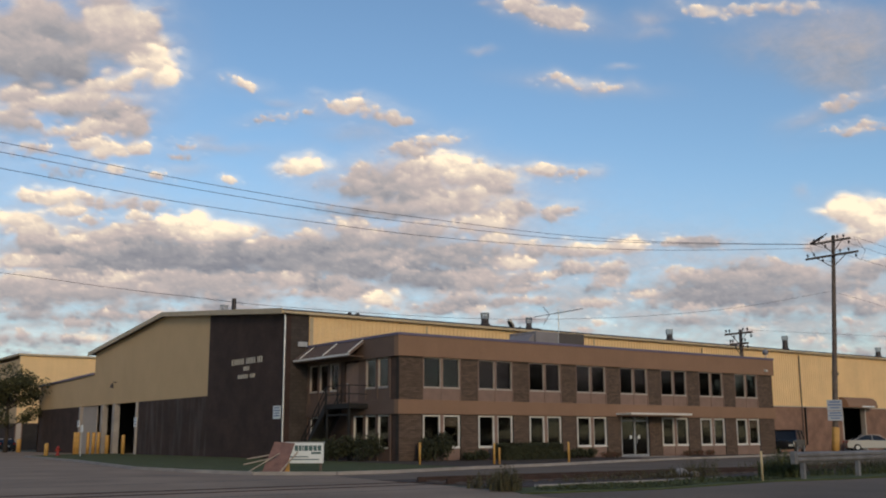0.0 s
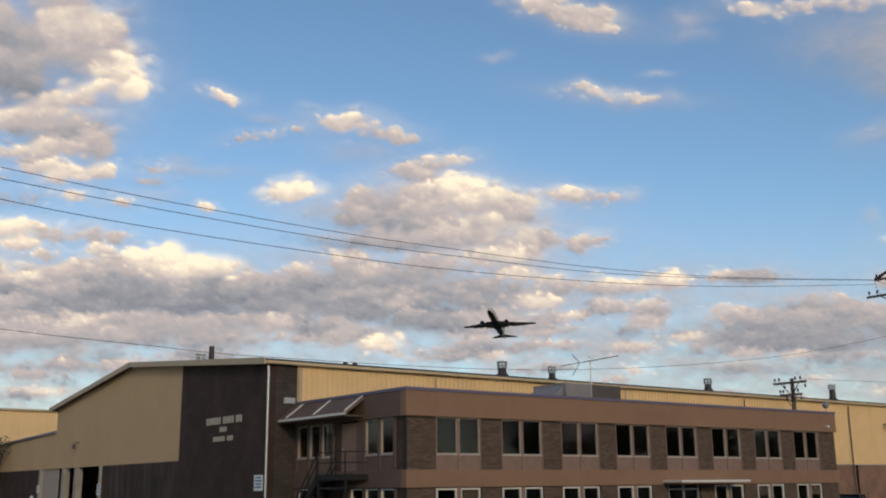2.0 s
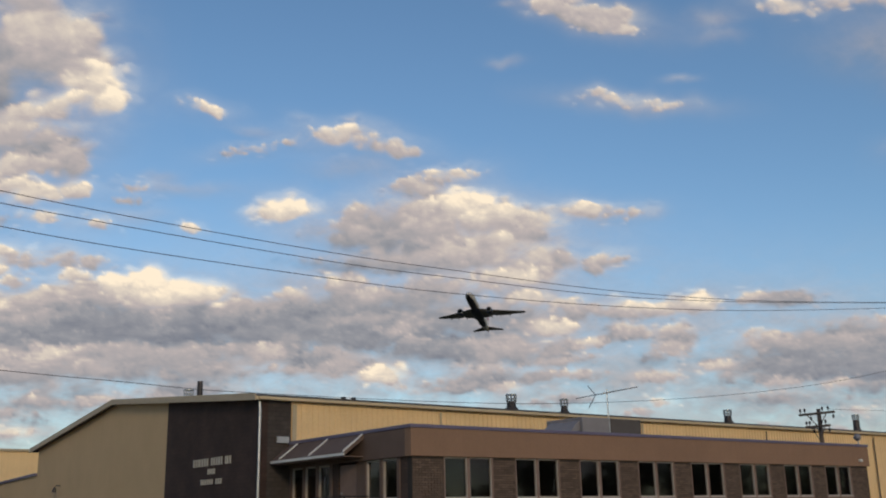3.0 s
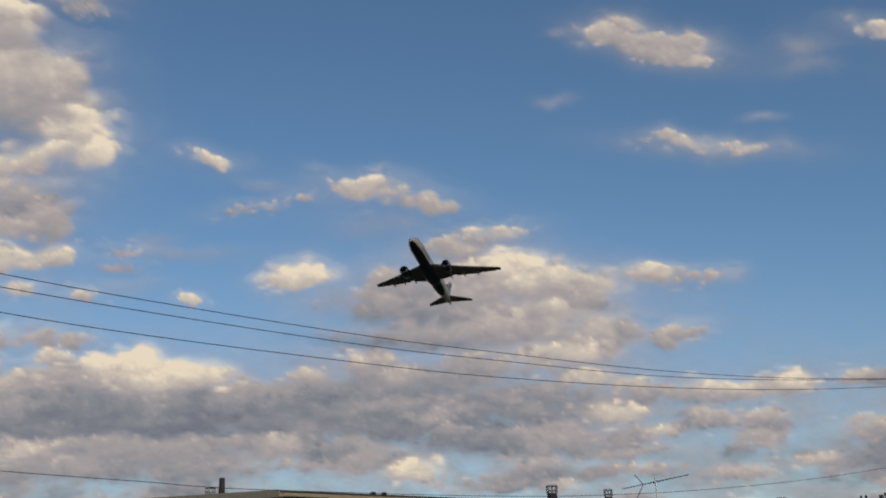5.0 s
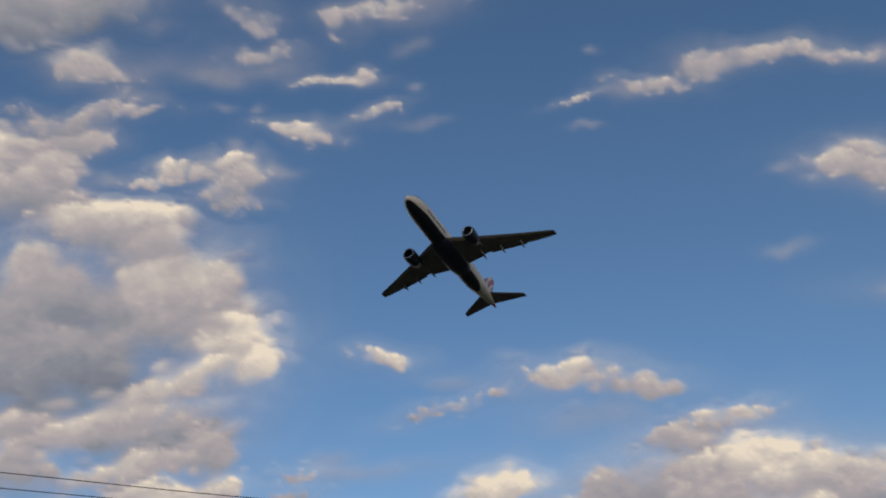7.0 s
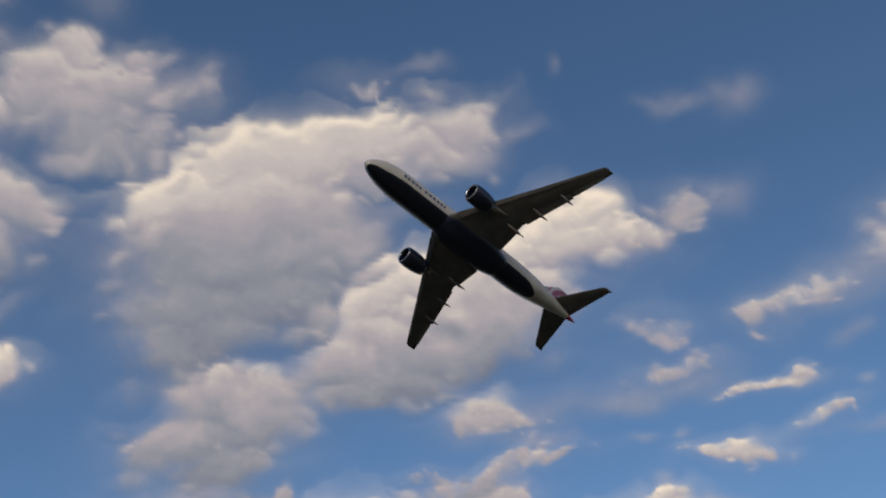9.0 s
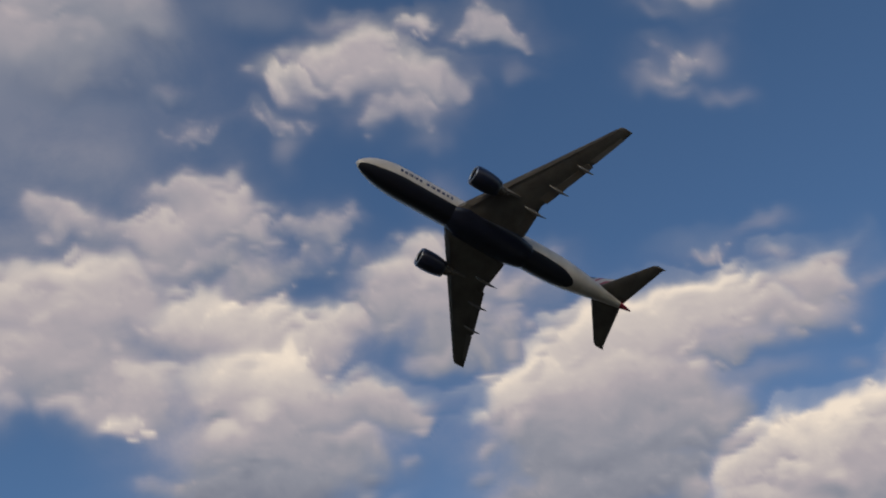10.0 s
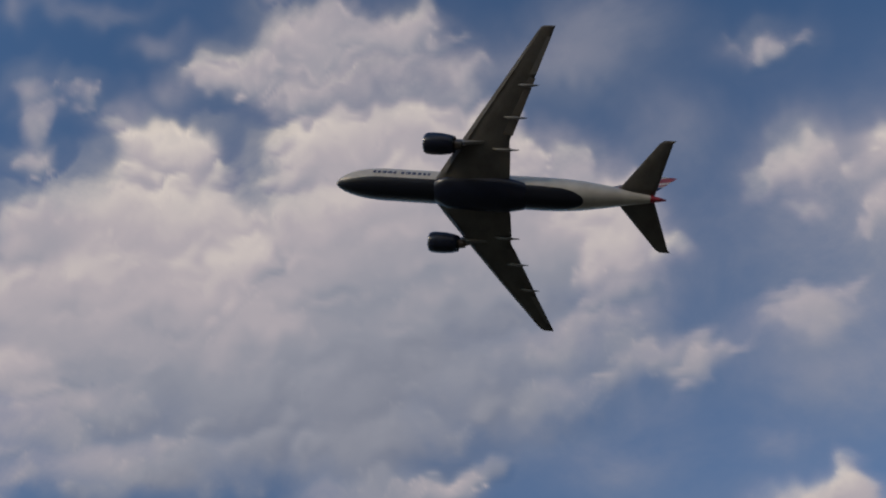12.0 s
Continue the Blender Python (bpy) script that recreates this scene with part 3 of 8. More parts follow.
def window(parent, along, a0, a1, z0, z1, frame_mat, at, blind=0.0, bar=0.06):
    """A framed pane. along: 'x' for the front, 'y' for the side; at: the wall plane."""
    def put(name, mat, p, u0, u1, w0, w1, d0, d1, label=""):
        if along == "x":
            return slab(name, mat, p, u0, u1, at + d0, at + d1, w0, w1, label=label)
        return slab(name, mat, p, at + d0, at + d1, u0, u1, w0, w1, label=label)
    win = put("window", M_GLASS, parent, a0 + bar, a1 - bar, z0 + bar, z1 - bar, 0.10, 0.112, "dark mirroring window pane")
    win.visible_shadow = False
    for u0, u1, w0, w1 in ((a0, a0 + bar, z0, z1), (a1 - bar, a1, z0, z1), (a0 + bar, a1 - bar, z0, z0 + bar), (a0 + bar, a1 - bar, z1 - bar, z1)):
        put("frame", frame_mat, win, u0, u1, w0, w1, 0.02, 0.14)
    put("sill", frame_mat, win, a0, a1, z0 - 0.05, z0 - 0.001, -0.03, 0.14)
    if blind:
        put("blind", M_BLIND, win, a0 + bar, a1 - bar, z1 - bar - blind * (z1 - z0), z1 - bar, 0.17, 0.18, "pale lowered blind")
    return win


rng = random.Random(4)
for i in range(8):
    x0, x1 = B0 + i * BS + 0.05, B0 + i * BS + BW - 0.05
    mid = (x0 + x1) / 2
    slab("mullion", M_SPANDREL, office, mid - 0.05, mid + 0.05, -0.02, 0.1, ZB, ZH)
    for a, b in ((x0, mid - 0.05), (mid + 0.05, x1)):
        window(office, "x", a, b, 3.98, ZH - 0.01, M_GREYFRAME, 0.0, 0, 0.045)
        slab("spandrel", M_SPANDREL, office, a, b, 0.02, 0.14, ZB, 3.93, label="pale brown spandrel panel")
    if i != 4:
        slab("mullion", M_SPANDREL, office, mid - 0.1, mid + 0.1, -0.02, 0.1, 0, ZC)
        for a, b in ((x0, mid - 0.1), (mid + 0.1, x1)):
            window(office, "x", a, b, 0.78, ZC - 0.04, M_WHITE, 0.0, rng.choice((0, 0, 0.3, 0.0)), 0.075)
            slab("spandrel", M_SPANDREL, office, a, b, 0.02, 0.14, 0.02, 0.73)
# entrance: glazed double door under a flat canopy
x0, x1 = B0 + 4 * BS, B0 + 4 * BS + BW
door = part("entrance_door", (lambda b: (solid(b, x0 + 0.1, x1 - 0.1, 0.12, 0.135, 0.1, ZC - 0.05), b)[1])(bmesh.new()), M_GLASS, office, "glazed double entrance door")
door.visible_shadow = False
for a in (x0 + 0.02, (x0 + x1) / 2 - 0.06, x1 - 0.14):
    slab("door_frame", M_STEEL, door, a, a + 0.12, 0.06, 0.18, 0.1, ZC)
slab("door_frame", M_STEEL, door, x0 + 0.14, x1 - 0.14, 0.06, 0.18, 2.28, 2.36)
slab("door_frame", M_STEEL, door, x0 + 0.14, x1 - 0.14, 0.06, 0.18, 0.1, 0.26)
for a in (-0.16, 0.12):
    slab("door_handle", M_STEEL, door, (x0 + x1) / 2 + a, (x0 + x1) / 2 + a + 0.04, 0.0, 0.04, 0.95, 1.35)
    slab("door_notice", M_SIGN, door, (x0 + x1) / 2 + a * 2.6, (x0 + x1) / 2 + a * 2.6 + 0.2, 0.112, 0.118, 1.2, 1.42)
canopy = slab("canopy", M_WHITE, office, x0 - 0.5, x1 + 2.6, -1.35, -0.1, 2.66, 2.78, 0.01, "thin flat white-edged canopy")
slab("canopy_soffit", M_BAND, canopy, x0 - 0.45, x1 + 2.55, -1.3, -0.12, 2.6, 2.655)
# the side towards the street
for a, b, n_pane, z0, z1, mat in ((6.15, 9.78, 3, 4.0, ZH - 0.02, M_GREYFRAME), (0.92, 3.4, 2, 4.0, ZH - 0.02, M_GREYFRAME),
                                  (0.85, 4.65, 3, 0.78, ZC - 0.04, M_WHITE), (8.0, 9.6, 1, 0.3, ZC - 0.04, M_WHITE)):
    step = (b - a) / n_pane
    for k in range(n_pane):
        window(office, "y", a + k * step + 0.1, a + (k + 1) * step - 0.1, z0, z1, mat, 0.0, 0.22 if n_pane == 3 and z0 > 3 else 0, 0.06)
        for m in (a + k * step - 0.0, ):
            slab("mullion", M_SIDE, office, -0.03, 0.12, m - 0.098, m + 0.098, z0 - 0.6 if z0 > 1 else 0.0, z1 + 0.01)
    slab("mullion", M_SIDE, office, -0.03, 0.12, b - 0.098, b + 0.098, z0 - 0.6 if z0 > 1 else 0.0, z1 + 0.01)
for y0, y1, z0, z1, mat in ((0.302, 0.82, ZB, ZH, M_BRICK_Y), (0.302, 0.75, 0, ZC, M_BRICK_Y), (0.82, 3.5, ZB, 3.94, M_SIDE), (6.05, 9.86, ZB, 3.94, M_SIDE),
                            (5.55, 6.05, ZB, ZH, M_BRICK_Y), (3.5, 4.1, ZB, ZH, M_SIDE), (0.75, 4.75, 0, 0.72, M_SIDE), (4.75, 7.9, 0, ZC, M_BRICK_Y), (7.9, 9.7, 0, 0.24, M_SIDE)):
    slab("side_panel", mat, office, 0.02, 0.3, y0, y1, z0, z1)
sd = slab("upper_door", M_SPANDREL, office, 0.06, 0.14, 4.15, 5.5, ZB, 5.5, label="pale brown upper door")
slab("door_handle", M_STEEL, sd, 0.0, 0.06, 5.3, 5.36, 4.3, 4.36)
# sloped canopy with white ribs over the upper windows
bm = bmesh.new()
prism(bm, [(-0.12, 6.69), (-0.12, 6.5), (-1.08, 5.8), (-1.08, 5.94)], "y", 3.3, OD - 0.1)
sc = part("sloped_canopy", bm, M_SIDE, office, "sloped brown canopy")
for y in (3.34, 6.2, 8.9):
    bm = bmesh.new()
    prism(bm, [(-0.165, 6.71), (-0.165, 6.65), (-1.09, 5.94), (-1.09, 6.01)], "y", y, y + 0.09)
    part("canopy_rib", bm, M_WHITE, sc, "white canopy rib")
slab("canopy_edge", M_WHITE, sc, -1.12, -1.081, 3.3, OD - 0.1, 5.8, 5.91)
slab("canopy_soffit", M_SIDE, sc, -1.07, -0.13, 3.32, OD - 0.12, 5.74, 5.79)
# rooftop unit, ducts, aerial and lamp
unit = thing("rooftop_unit", "grey metal air handling unit on the flat roof", "air conditioner", (12.4, 3.0, 6.36))
slab("housing", M_UNIT, unit, 0, 1.9, 0, 2.6, 0, 1.55, 0.03)
slab("housing", M_UNIT_DARK, unit, 1.93, 4.2, 0, 2.6, 0, 1.55, 0.03, "darker brown-grey housing")
slab("trim", M_STEEL, unit, 1.86, 1.93, -0.02, 0.02, 0.02, 1.56, label="pale corner trim")
bm = bmesh.new()
prism(bm, [(0, 0.9), (-0.75, 0.75), (0, 1.4)], "y", 0.2, 2.4)
part("hood", bm, M_UNIT, unit)
hood = thing("roof_hood", "low dark roof hood", "vent", (25.5, 2.5, 6.36))
slab("hood", M_COPING, hood, 0, 1.1, 0, 0.8, 0, 0.55, 0.05)
aerial = thing("roof_aerial", "thin television aerial on a mast", "antenna", (15.3, 4.0, 6.36))
bm = bmesh.new()
tube(bm, [(0, 0, 0), (0, 0, 3.2)], 0.032, 6)
part("mast", bm, M_STEEL, aerial)
bm = bmesh.new()
bx, by = 0.82, -0.57
tube(bm, [(-1.65 * bx, -1.65 * by, 2.72), (1.65 * bx, 1.65 * by, 3.28)], 0.026, 5)
for k in range(9):
    s = -0.2 + k * 0.22
    w = 0.62 - 0.045 * k
    c = Vector((s * bx, s * by, 3.0 + s * 0.17))
    tube(bm, [c - Vector((by, -bx, 0)) * -w, c + Vector((by, -bx, 0)) * -w], 0.015, 4)
for lift in (0.55, -0.62):
    tube(bm, [(-0.6 * bx, -0.6 * by, 2.9), (-1.0 * bx, -1.0 * by, 2.83 + lift)], 0.022, 4)
part("boom", bm, M_STEEL, aerial)
lamp = thing("roof_floodlight", "grey floodlight on the roof corner", "lamp", (OL - 0.4, 0.1, OH + 0.08))
bm = bmesh.new()
tube(bm, [(0, 0, 0), (0, 0, 0.35)], 0.04, 6)
part("stem", bm, M_STEEL, lamp)
bm = bmesh.new()
tube(bm, [(-0.25, -0.2, 0.42), (0.1, 0.08, 0.5), (0.35, 0.28, 0.62)], [0.12, 0.22, 0.09], 10)
part("head", bm, M_UNIT, lamp, smooth=True)
slab("wall_lamp", M_WHITE, office, OL - 1.0, OL - 0.8, -0.3, -0.12, 5.85, 6.0, 0.03, "small white wall lamp")
# outside stair of black steel
stair = thing("steel_stair", "black steel outside stair with railings", "stair", (0, 0, 0))
slab("landing", M_BLACK, stair, -1.3, -0.1, 2.9, 5.5, 2.9, 3.16)


def flight(x0, x1, ya, za, yb, zb):
    n_step = max(3, round(abs(za - zb) / 0.18))
    for k in range(n_step):
        y = ya + (yb - ya) * (k + 0.5) / n_step
        z = za + (zb - za) * (k + 0.5) / n_step
        slab("tread", M_BLACK, stair, x0, x1, y - 0.14, y + 0.14, z - 0.02, z + 0.02)
        slab("riser", M_BLACK, stair, x0, x1, y + 0.115, y + 0.135, z - 0.15, z - 0.021)
    for x in (x0 - 0.04, x1):
        bm = bmesh.new()
        prism(bm, [(ya, za - 0.42), (yb, max(0.0, zb - 0.42)), (yb, zb + 0.1), (ya, za + 0.1)], "x", x - 0.01, x + 0.05)
        part("stringer", bm, M_BLACK, stair)
        for h in (0.5, 0.95):
            bm = bmesh.new()
            tube(bm, [(x + 0.02, ya, za + h), (x + 0.02, yb, zb + h)], 0.03, 6)
            part("rail", bm, M_BLACK, stair)
        for k in range(5):
            y, z = ya + (yb - ya) * k / 4, za + (zb - za) * k / 4
            slab("post", M_BLACK, stair, x, x + 0.04, y - 0.02, y + 0.02, z - 0.1, z + 0.95)


flight(-1.3, -0.3, 5.45, 3.1, 8.3, 0.1)
slab("foot_plate", M_BLACK, stair, -1.4, -0.25, 8.2, 8.7, 0.1, 0.14)
for y in (2.95, 4.2, 5.4):
    slab("post", M_BLACK, stair, -1.3, -1.25, y - 0.025, y + 0.025, 3.16, 4.15)
slab("post", M_BLACK, stair, -1.28, -1.18, 2.95, 3.05, 0.1, 2.9)
slab("post", M_BLACK, stair, -1.28, -1.18, 5.3, 5.4, 0.1, 2.9)
slab("brace", M_BLACK, stair, -1.27, -1.19, 3.05, 5.3, 2.5, 2.6)
for h in (3.65, 4.12):
    slab("rail", M_BLACK, stair, -1.3, -1.25, 2.95, 5.4, h, h + 0.05)
    slab("rail", M_BLACK, stair, -1.25, -0.1, 2.95, 3.0, h, h + 0.05)

# far hall at the end of the street
far_hall = thing("far_hall", "distant cream factory hall with a dark plinth", "factory building", (1.7, 86.0, 0))
slab("wall", M_CREAM, far_hall, 0, 40, 0, 0.4, 3.2, 11.4)
# the side wall gets the cream with shade mixed into it
slab("wall", M_CREAM_SHADED, far_hall, 0, 0.4, 0.402, 50, 3.2, 11.0)
slab("plinth", M_TAN, far_hall, 0.02, 40, 0.02, 0.42, 0, 3.2)
slab("plinth", M_DARK, far_hall, 0.02, 0.42, 0.43, 50, 0, 3.2)
slab("roof", M_FASCIA, far_hall, -0.3, 40.3, -0.3, 50.3, 11.41, 11.65)
slab("rear_wall", M_CREAM_SHADED, far_hall, 0.42, 40, 49.6, 50, 0, 11.4)
# no recess here: the open bay's shade is a flat dark slab
slab("bay_shade", M_ROOM_SHADE, far_hall, 0.8, 9.0, -0.02, 0.019, 0, 3.15, label="flat near-black panel painted as the shade of an open bay")
slab("bay_post", M_GREYFRAME, far_hall, 0.05, 0.6, -0.3, -0.021, 0, 3.2, label="grey bay post")
slab("roof_box", M_VENT, far_hall, 11.5, 13.2, 2, 4, 11.66, 12.2)


# utility poles and their wires
def utility_pole(x, y, high, lean, arms, label):
    """arms: height on the pole and half length. The arms run across the street line."""
    pole = thing("utility_pole", label, "utility pole", (x, y, 0))
    lx, ly = lean
    bm = bmesh.new()
    tube(bm, [(lx * k / 8, ly * k / 8, high * k / 8) for k in range(9)], [0.21 - 0.011 * k for k in range(9)], 12)
    part("shaft", bm, M_WOOD, pole, "weathered wooden shaft", smooth=True)
    for z, half in arms:
        cx, cy = lx * z / high, ly * z / high
        arm = slab("crossarm", M_WOOD, pole, cx - 0.32, cx - 0.18, cy - half, cy + half, z - 0.07, z + 0.07, 0.01)
        for s in (1, -1):
            bm = bmesh.new()
            tube(bm, [(cx - 0.25, cy + s * half * 0.55, z - 0.05), (cx - 0.16, cy, z - 0.85)], 0.03, 5)
            part("brace", bm, M_WOOD, arm)
        for k, s in enumerate((-0.92, -0.66, -0.34, 0.34, 0.66, 0.92)):
            bm = bmesh.new()
            yy = cy + s * half
            up = 1 if k % 3 else -1
            tube(bm, [(cx - 0.25, yy, z + 0.06 * up), (cx - 0.25, yy, z + 0.18 * up), (cx - 0.25, yy, z + 0.2 * up), (cx - 0.25, yy, z + 0.27 * up),
                      (cx - 0.25, yy, z + 0.29 * up), (cx - 0.25, yy, z + 0.38 * up)], [0.02, 0.02, 0.09, 0.05, 0.085, 0.03], 8)
            part("insulator", bm, M_VENT, arm, "dark insulator")
    return pole


pole = utility_pole(35.1, -2.8, 15.7, (0.55, -0.75), ((15.25, 1.5), (14.2, 2.1)), "tall wooden utility pole with two crossarms and a yellow guard")
bm = bmesh.new()
tube(bm, [(0.0, 0.0, 0.02), (0.04, -0.05, 1.0), (0.08, -0.1, 1.95)], [0.27, 0.265, 0.255], 14)
part("pole_guard", bm, M_YELLOW, pole, "yellow plastic guard round the foot", smooth=True)
for z, h in ((3.1, 0.75), (2.4, 0.66)):
    pl = part("sign_plate", (lambda b: (solid(b, -0.5, 0.5, -0.02, 0.02, z, z + h), b)[1])(bmesh.new()), M_PLATE, pole, "pale blue-grey notice plate with illegible writing")
    pl.location, pl.rotation_euler = (-0.2, -0.32, 0), (0, 0, radians(-52))
    for k in range(3):
        w = (0.36, 0.42, 0.3)[k]
        slab("writing", M_INKBLUE, pl, -w, w, -0.027, -0.0205, z + h * (0.74 - 0.27 * k), z + h * (0.86 - 0.27 * k))
bm = bmesh.new()
tube(bm, [(-1.8, -0.4, 14.85), (-1.3, -0.5, 15.1), (-0.25, -0.75, 15.75)], 0.04, 6)
for k in range(7):
    a = Vector((-1.75, -0.4, 14.88)).lerp(Vector((-0.7, -0.62, 15.45)), k / 6)
    tube(bm, [a, a + Vector((0.06, -0.01, 0.035))], 0.1, 8)
part("strain_insulator", bm, M_VENT, pole, "slanted strain insulators")
bm = bmesh.new()
tube(bm, [(-1.85, -0.4, 14.8), (-1.9, -0.5, 14.3), (-1.4, -0.6, 13.75), (-0.6, -0.7, 13.7), (0.4, -0.9, 13.72)], 0.014, 5)
tube(bm, [(0.4, -0.75, 15.6), (1.6, -2.0, 15.3), (2.0, -2.3, 14.5), (1.6, -2.2, 13.8)], 0.014, 5)
part("jumper_wire", bm, M_WIRE, pole, "slack jumper wires")
utility_pole(34.25, 4.0, 9.4, (0.0, 0.0), ((9.1, 1.25), (8.3, 0.85)), "smaller wooden utility pole behind the office")


def wire(pts, label, radius=0.013):
    bm = bmesh.new()
    fine = []
    for i in range(len(pts) - 1):
        p0, p1, p2, p3 = (Vector(pts[max(0, min(len(pts) - 1, i + k))]) for k in (-1, 0, 1, 2))
        for k in range(8):
            s = k / 8
            fine.append(0.5 * (2 * p1 + (p2 - p0) * s + (2 * p0 - 5 * p1 + 4 * p2 - p3) * s * s + (3 * p1 - p0 - 3 * p2 + p3) * s ** 3))
    fine.append(Vector(pts[-1]))
    tube(bm, fine, radius, 5)
    return tagged(part("overhead_wire", bm, M_WIRE), label, "wire", "overhead wires")


WYR = -2.8
for zs in ((14.6, 13.35, 12.93, 12.61, 12.45, 12.53, 12.77, 13.46, 14.85), (14.1, 12.95, 12.53, 12.26, 12.12, 12.23, 12.54, 13.39, 14.82), (13.5, 12.3, 11.87, 11.55, 11.5, 11.61, 12.08, 12.95, 14.55)):
    wire([(x, WYR - 0.35 * (x > 30), z) for x, z in zip((-52, -30, -20.4, -13.8, -5.5, 0.55, 9.4, 19.3, 33.3), zs)], "thin black overhead power wire")
wire([(x, WYR - 0.3 * (x > 30), z) for x, z in zip((-52, -30, -20, -16.3, -12.5, -8.3, 3, 13.8, 24.8, 35.3), (9.2, 8.1, 7.69, 7.5, 7.38, 7.29, 7.5, 8.3, 9.67, 11.6))], "thin sagging telephone wire", 0.01)
for y, z in ((-5.3, 15.3), (-3.6, 15.5), (-1.9, 15.3)):
    wire([(35.4, y, z), (50, y, z - 1.0), (65, y, z - 1.5), (85, y, z - 1.2), (110, y, z)], "thin black overhead power wire")
wire([(35.3, -3.3, 11.6), (55, -3.0, 10.2), (75, -3, 10.0), (110, -3, 11.5)], "thin sagging telephone wire", 0.01)
wire([(34.1, 3.2, 9.3), (55, 3, 9.9), (80, 3, 10.6)], "thin black overhead power wire", 0.01)


# bollards and posts
def bollard(x, y, high, r, mat, label):
    b = thing("bollard", label, "bollard", (x, y, 0.0))
    bm = bmesh.new()
    tube(bm, [(0, 0, 0), (0, 0, high - r * 0.5), (0, 0, high - r * 0.15), (0, 0, high)], [r, r, r * 0.8, r * 0.35], 12)
    part("post", bm, mat, b, smooth=True)
    return b


for x, y, h, r in ((-2.96, -6.15, 1.1, 0.055), (0.1, -7.75, 1.05, 0.055), (0.45, -7.7, 0.85, 0.05), (4.55, -8.0, 1.1, 0.055)):
    bollard(x, y, h, r, M_YELLOW, "thin yellow steel bollard by the drive")["group"] = "drive bollards"
bollard(-4.03, -25.35, 0.9, 0.035, M_PALEPOST, "thin pale cream post at the verge")
for x, y in ((-3.9, 42.8), (-3.95, 41.9), (-3.1, 41.9), (-2.75, 41.6), (-2.4, 41.4), (-2.25, 39.6), (-2.1, 40.2), (-2.3, 35.6)):
    bollard(x, y, 1.85 if y > 41 else 1.6, 0.145, M_YELLOW, "stout yellow bollard guarding the loading doors")["group"] = "loading bollards"
bollard(-8.5, 34.2, 1.0, 0.16, M_YELLOW, "short yellow bollard at the kerb")
bollard(-3.9, 61.0, 1.3, 0.22, M_YELLOW, "yellow bollard at the street end")
slim = thing("sign_post", "thin grey post with a small white plate", "sign", (-7.9, 27.9, 0.1))
bm = bmesh.new()
tube(bm, [(0, 0, 0), (0, 0, 2.2)], 0.035, 6)
part("post", bm, M_STEEL, slim)
slab("plate", M_SIGN, slim, -0.03, -0.036 + 0.06, -0.22, 0.22, 1.65, 2.15)
hyd = thing("fire_hydrant", "small red fire hydrant on the lawn edge", "hydrant", (-8.0, 33.0, 0.1))
bm = bmesh.new()
tube(bm, [(0, 0, 0), (0, 0, 0.06), (0, 0, 0.08), (0, 0, 0.5), (0, 0, 0.53), (0, 0, 0.6), (0, 0, 0.7)], [0.17, 0.17, 0.11, 0.11, 0.15, 0.12, 0.03], 12)
tube(bm, [(-0.2, 0, 0.4), (0.2, 0, 0.4)], 0.055, 8)
part("barrel", bm, M_RED, hyd, smooth=True)

# sign board and the broken barricade before it
sb = thing("sign_board", "white company sign board with dark lettering on the lawn", "sign", (-11.1, -10.0, 0.1))
sb.rotation_euler = (0, 0, radians(-38))
slab("panel", M_SIGN, sb, -0.8, 0.82, -0.03, 0.03, 0.28, 1.03, 0.008)
slab("trim", M_STEEL, sb, -0.84, 0.86, -0.045, 0.045, 1.031, 1.07)
for x in (-0.7, 0.66):
    slab("leg", M_WOOD, sb, x, x + 0.09, 0.031, 0.12, 0, 1.0)
x = -0.28
for w in (0.13, 0.1, 0.05, 0.14, 0.14, 0.13, 0.14):
    slab("lettering", M_INK, sb, x, x + w, -0.037, -0.0302, 0.74, 0.94, label="dark letter bar")
    x += w + 0.03
slab("lettering", M_INK, sb, 0.35, 0.72, -0.037, -0.0302, 0.62, 0.7)
for z, w in ((0.5, 0.7), (0.4, 1.1)):
    slab("lettering", M_INK, sb, -0.45, -0.45 + w, -0.037, -0.0302, z, z + 0.04)
slab("emblem", M_RED, sb, -0.72, -0.42, -0.038, -0.0302, 0.7, 0.95, label="red emblem shape")
bar = thing("broken_barricade", "fallen red-brown board with pale broken rails", "barricade", (-12.45, -10.6, 0.02))
bar.rotation_euler = (0, 0, radians(-30))
bm = bmesh.new()
prism(bm, [(-0.55, 0.02), (0.25, 0.0), (0.62, 1.15), (-0.12, 1.22)], "y", -0.05, 0.0)
bd = part("board", bm, M_BROKEN, bar, bevel=0.01)
bd.rotation_euler = (radians(-18), 0, 0)
for a, b in (((-1.1, 0.1, 0.05), (0.1, -0.15, 0.75)), ((-1.1, 0.3, 0.55), (-0.2, 0.2, 0.7)), ((0.1, -0.3, 0.05), (0.75, 0.0, 0.8)), ((-1.2, 0.2, 0.35), (-0.3, 0.1, 0.55))):
    bm = bmesh.new()
    tube(bm, [a, b], 0.026, 6)
    part("rail", bm, M_PALEWOOD, bar, "pale broken rail")
bm = bmesh.new()
tube(bm, [(0.32, 0.55, 0.0), (0.32, 0.55, 0.06), (0.32, 0.55, 0.08), (0.32, 0.55, 0.8), (0.32, 0.55, 0.88)], [0.24, 0.24, 0.13, 0.1, 0.05], 12)
part("warning_lamp_stand", bm, M_YELLOW, bar, "orange-yellow drum stand", smooth=True)
bm = bmesh.new()
tube(bm, [(0.32, 0.55, 0.88), (0.32, 0.51, 0.97), (0.32, 0.55, 1.08)], [0.1, 0.13, 0.08], 10)
part("warning_lamp", bm, M_YELLOW, bar, "amber warning lamp")

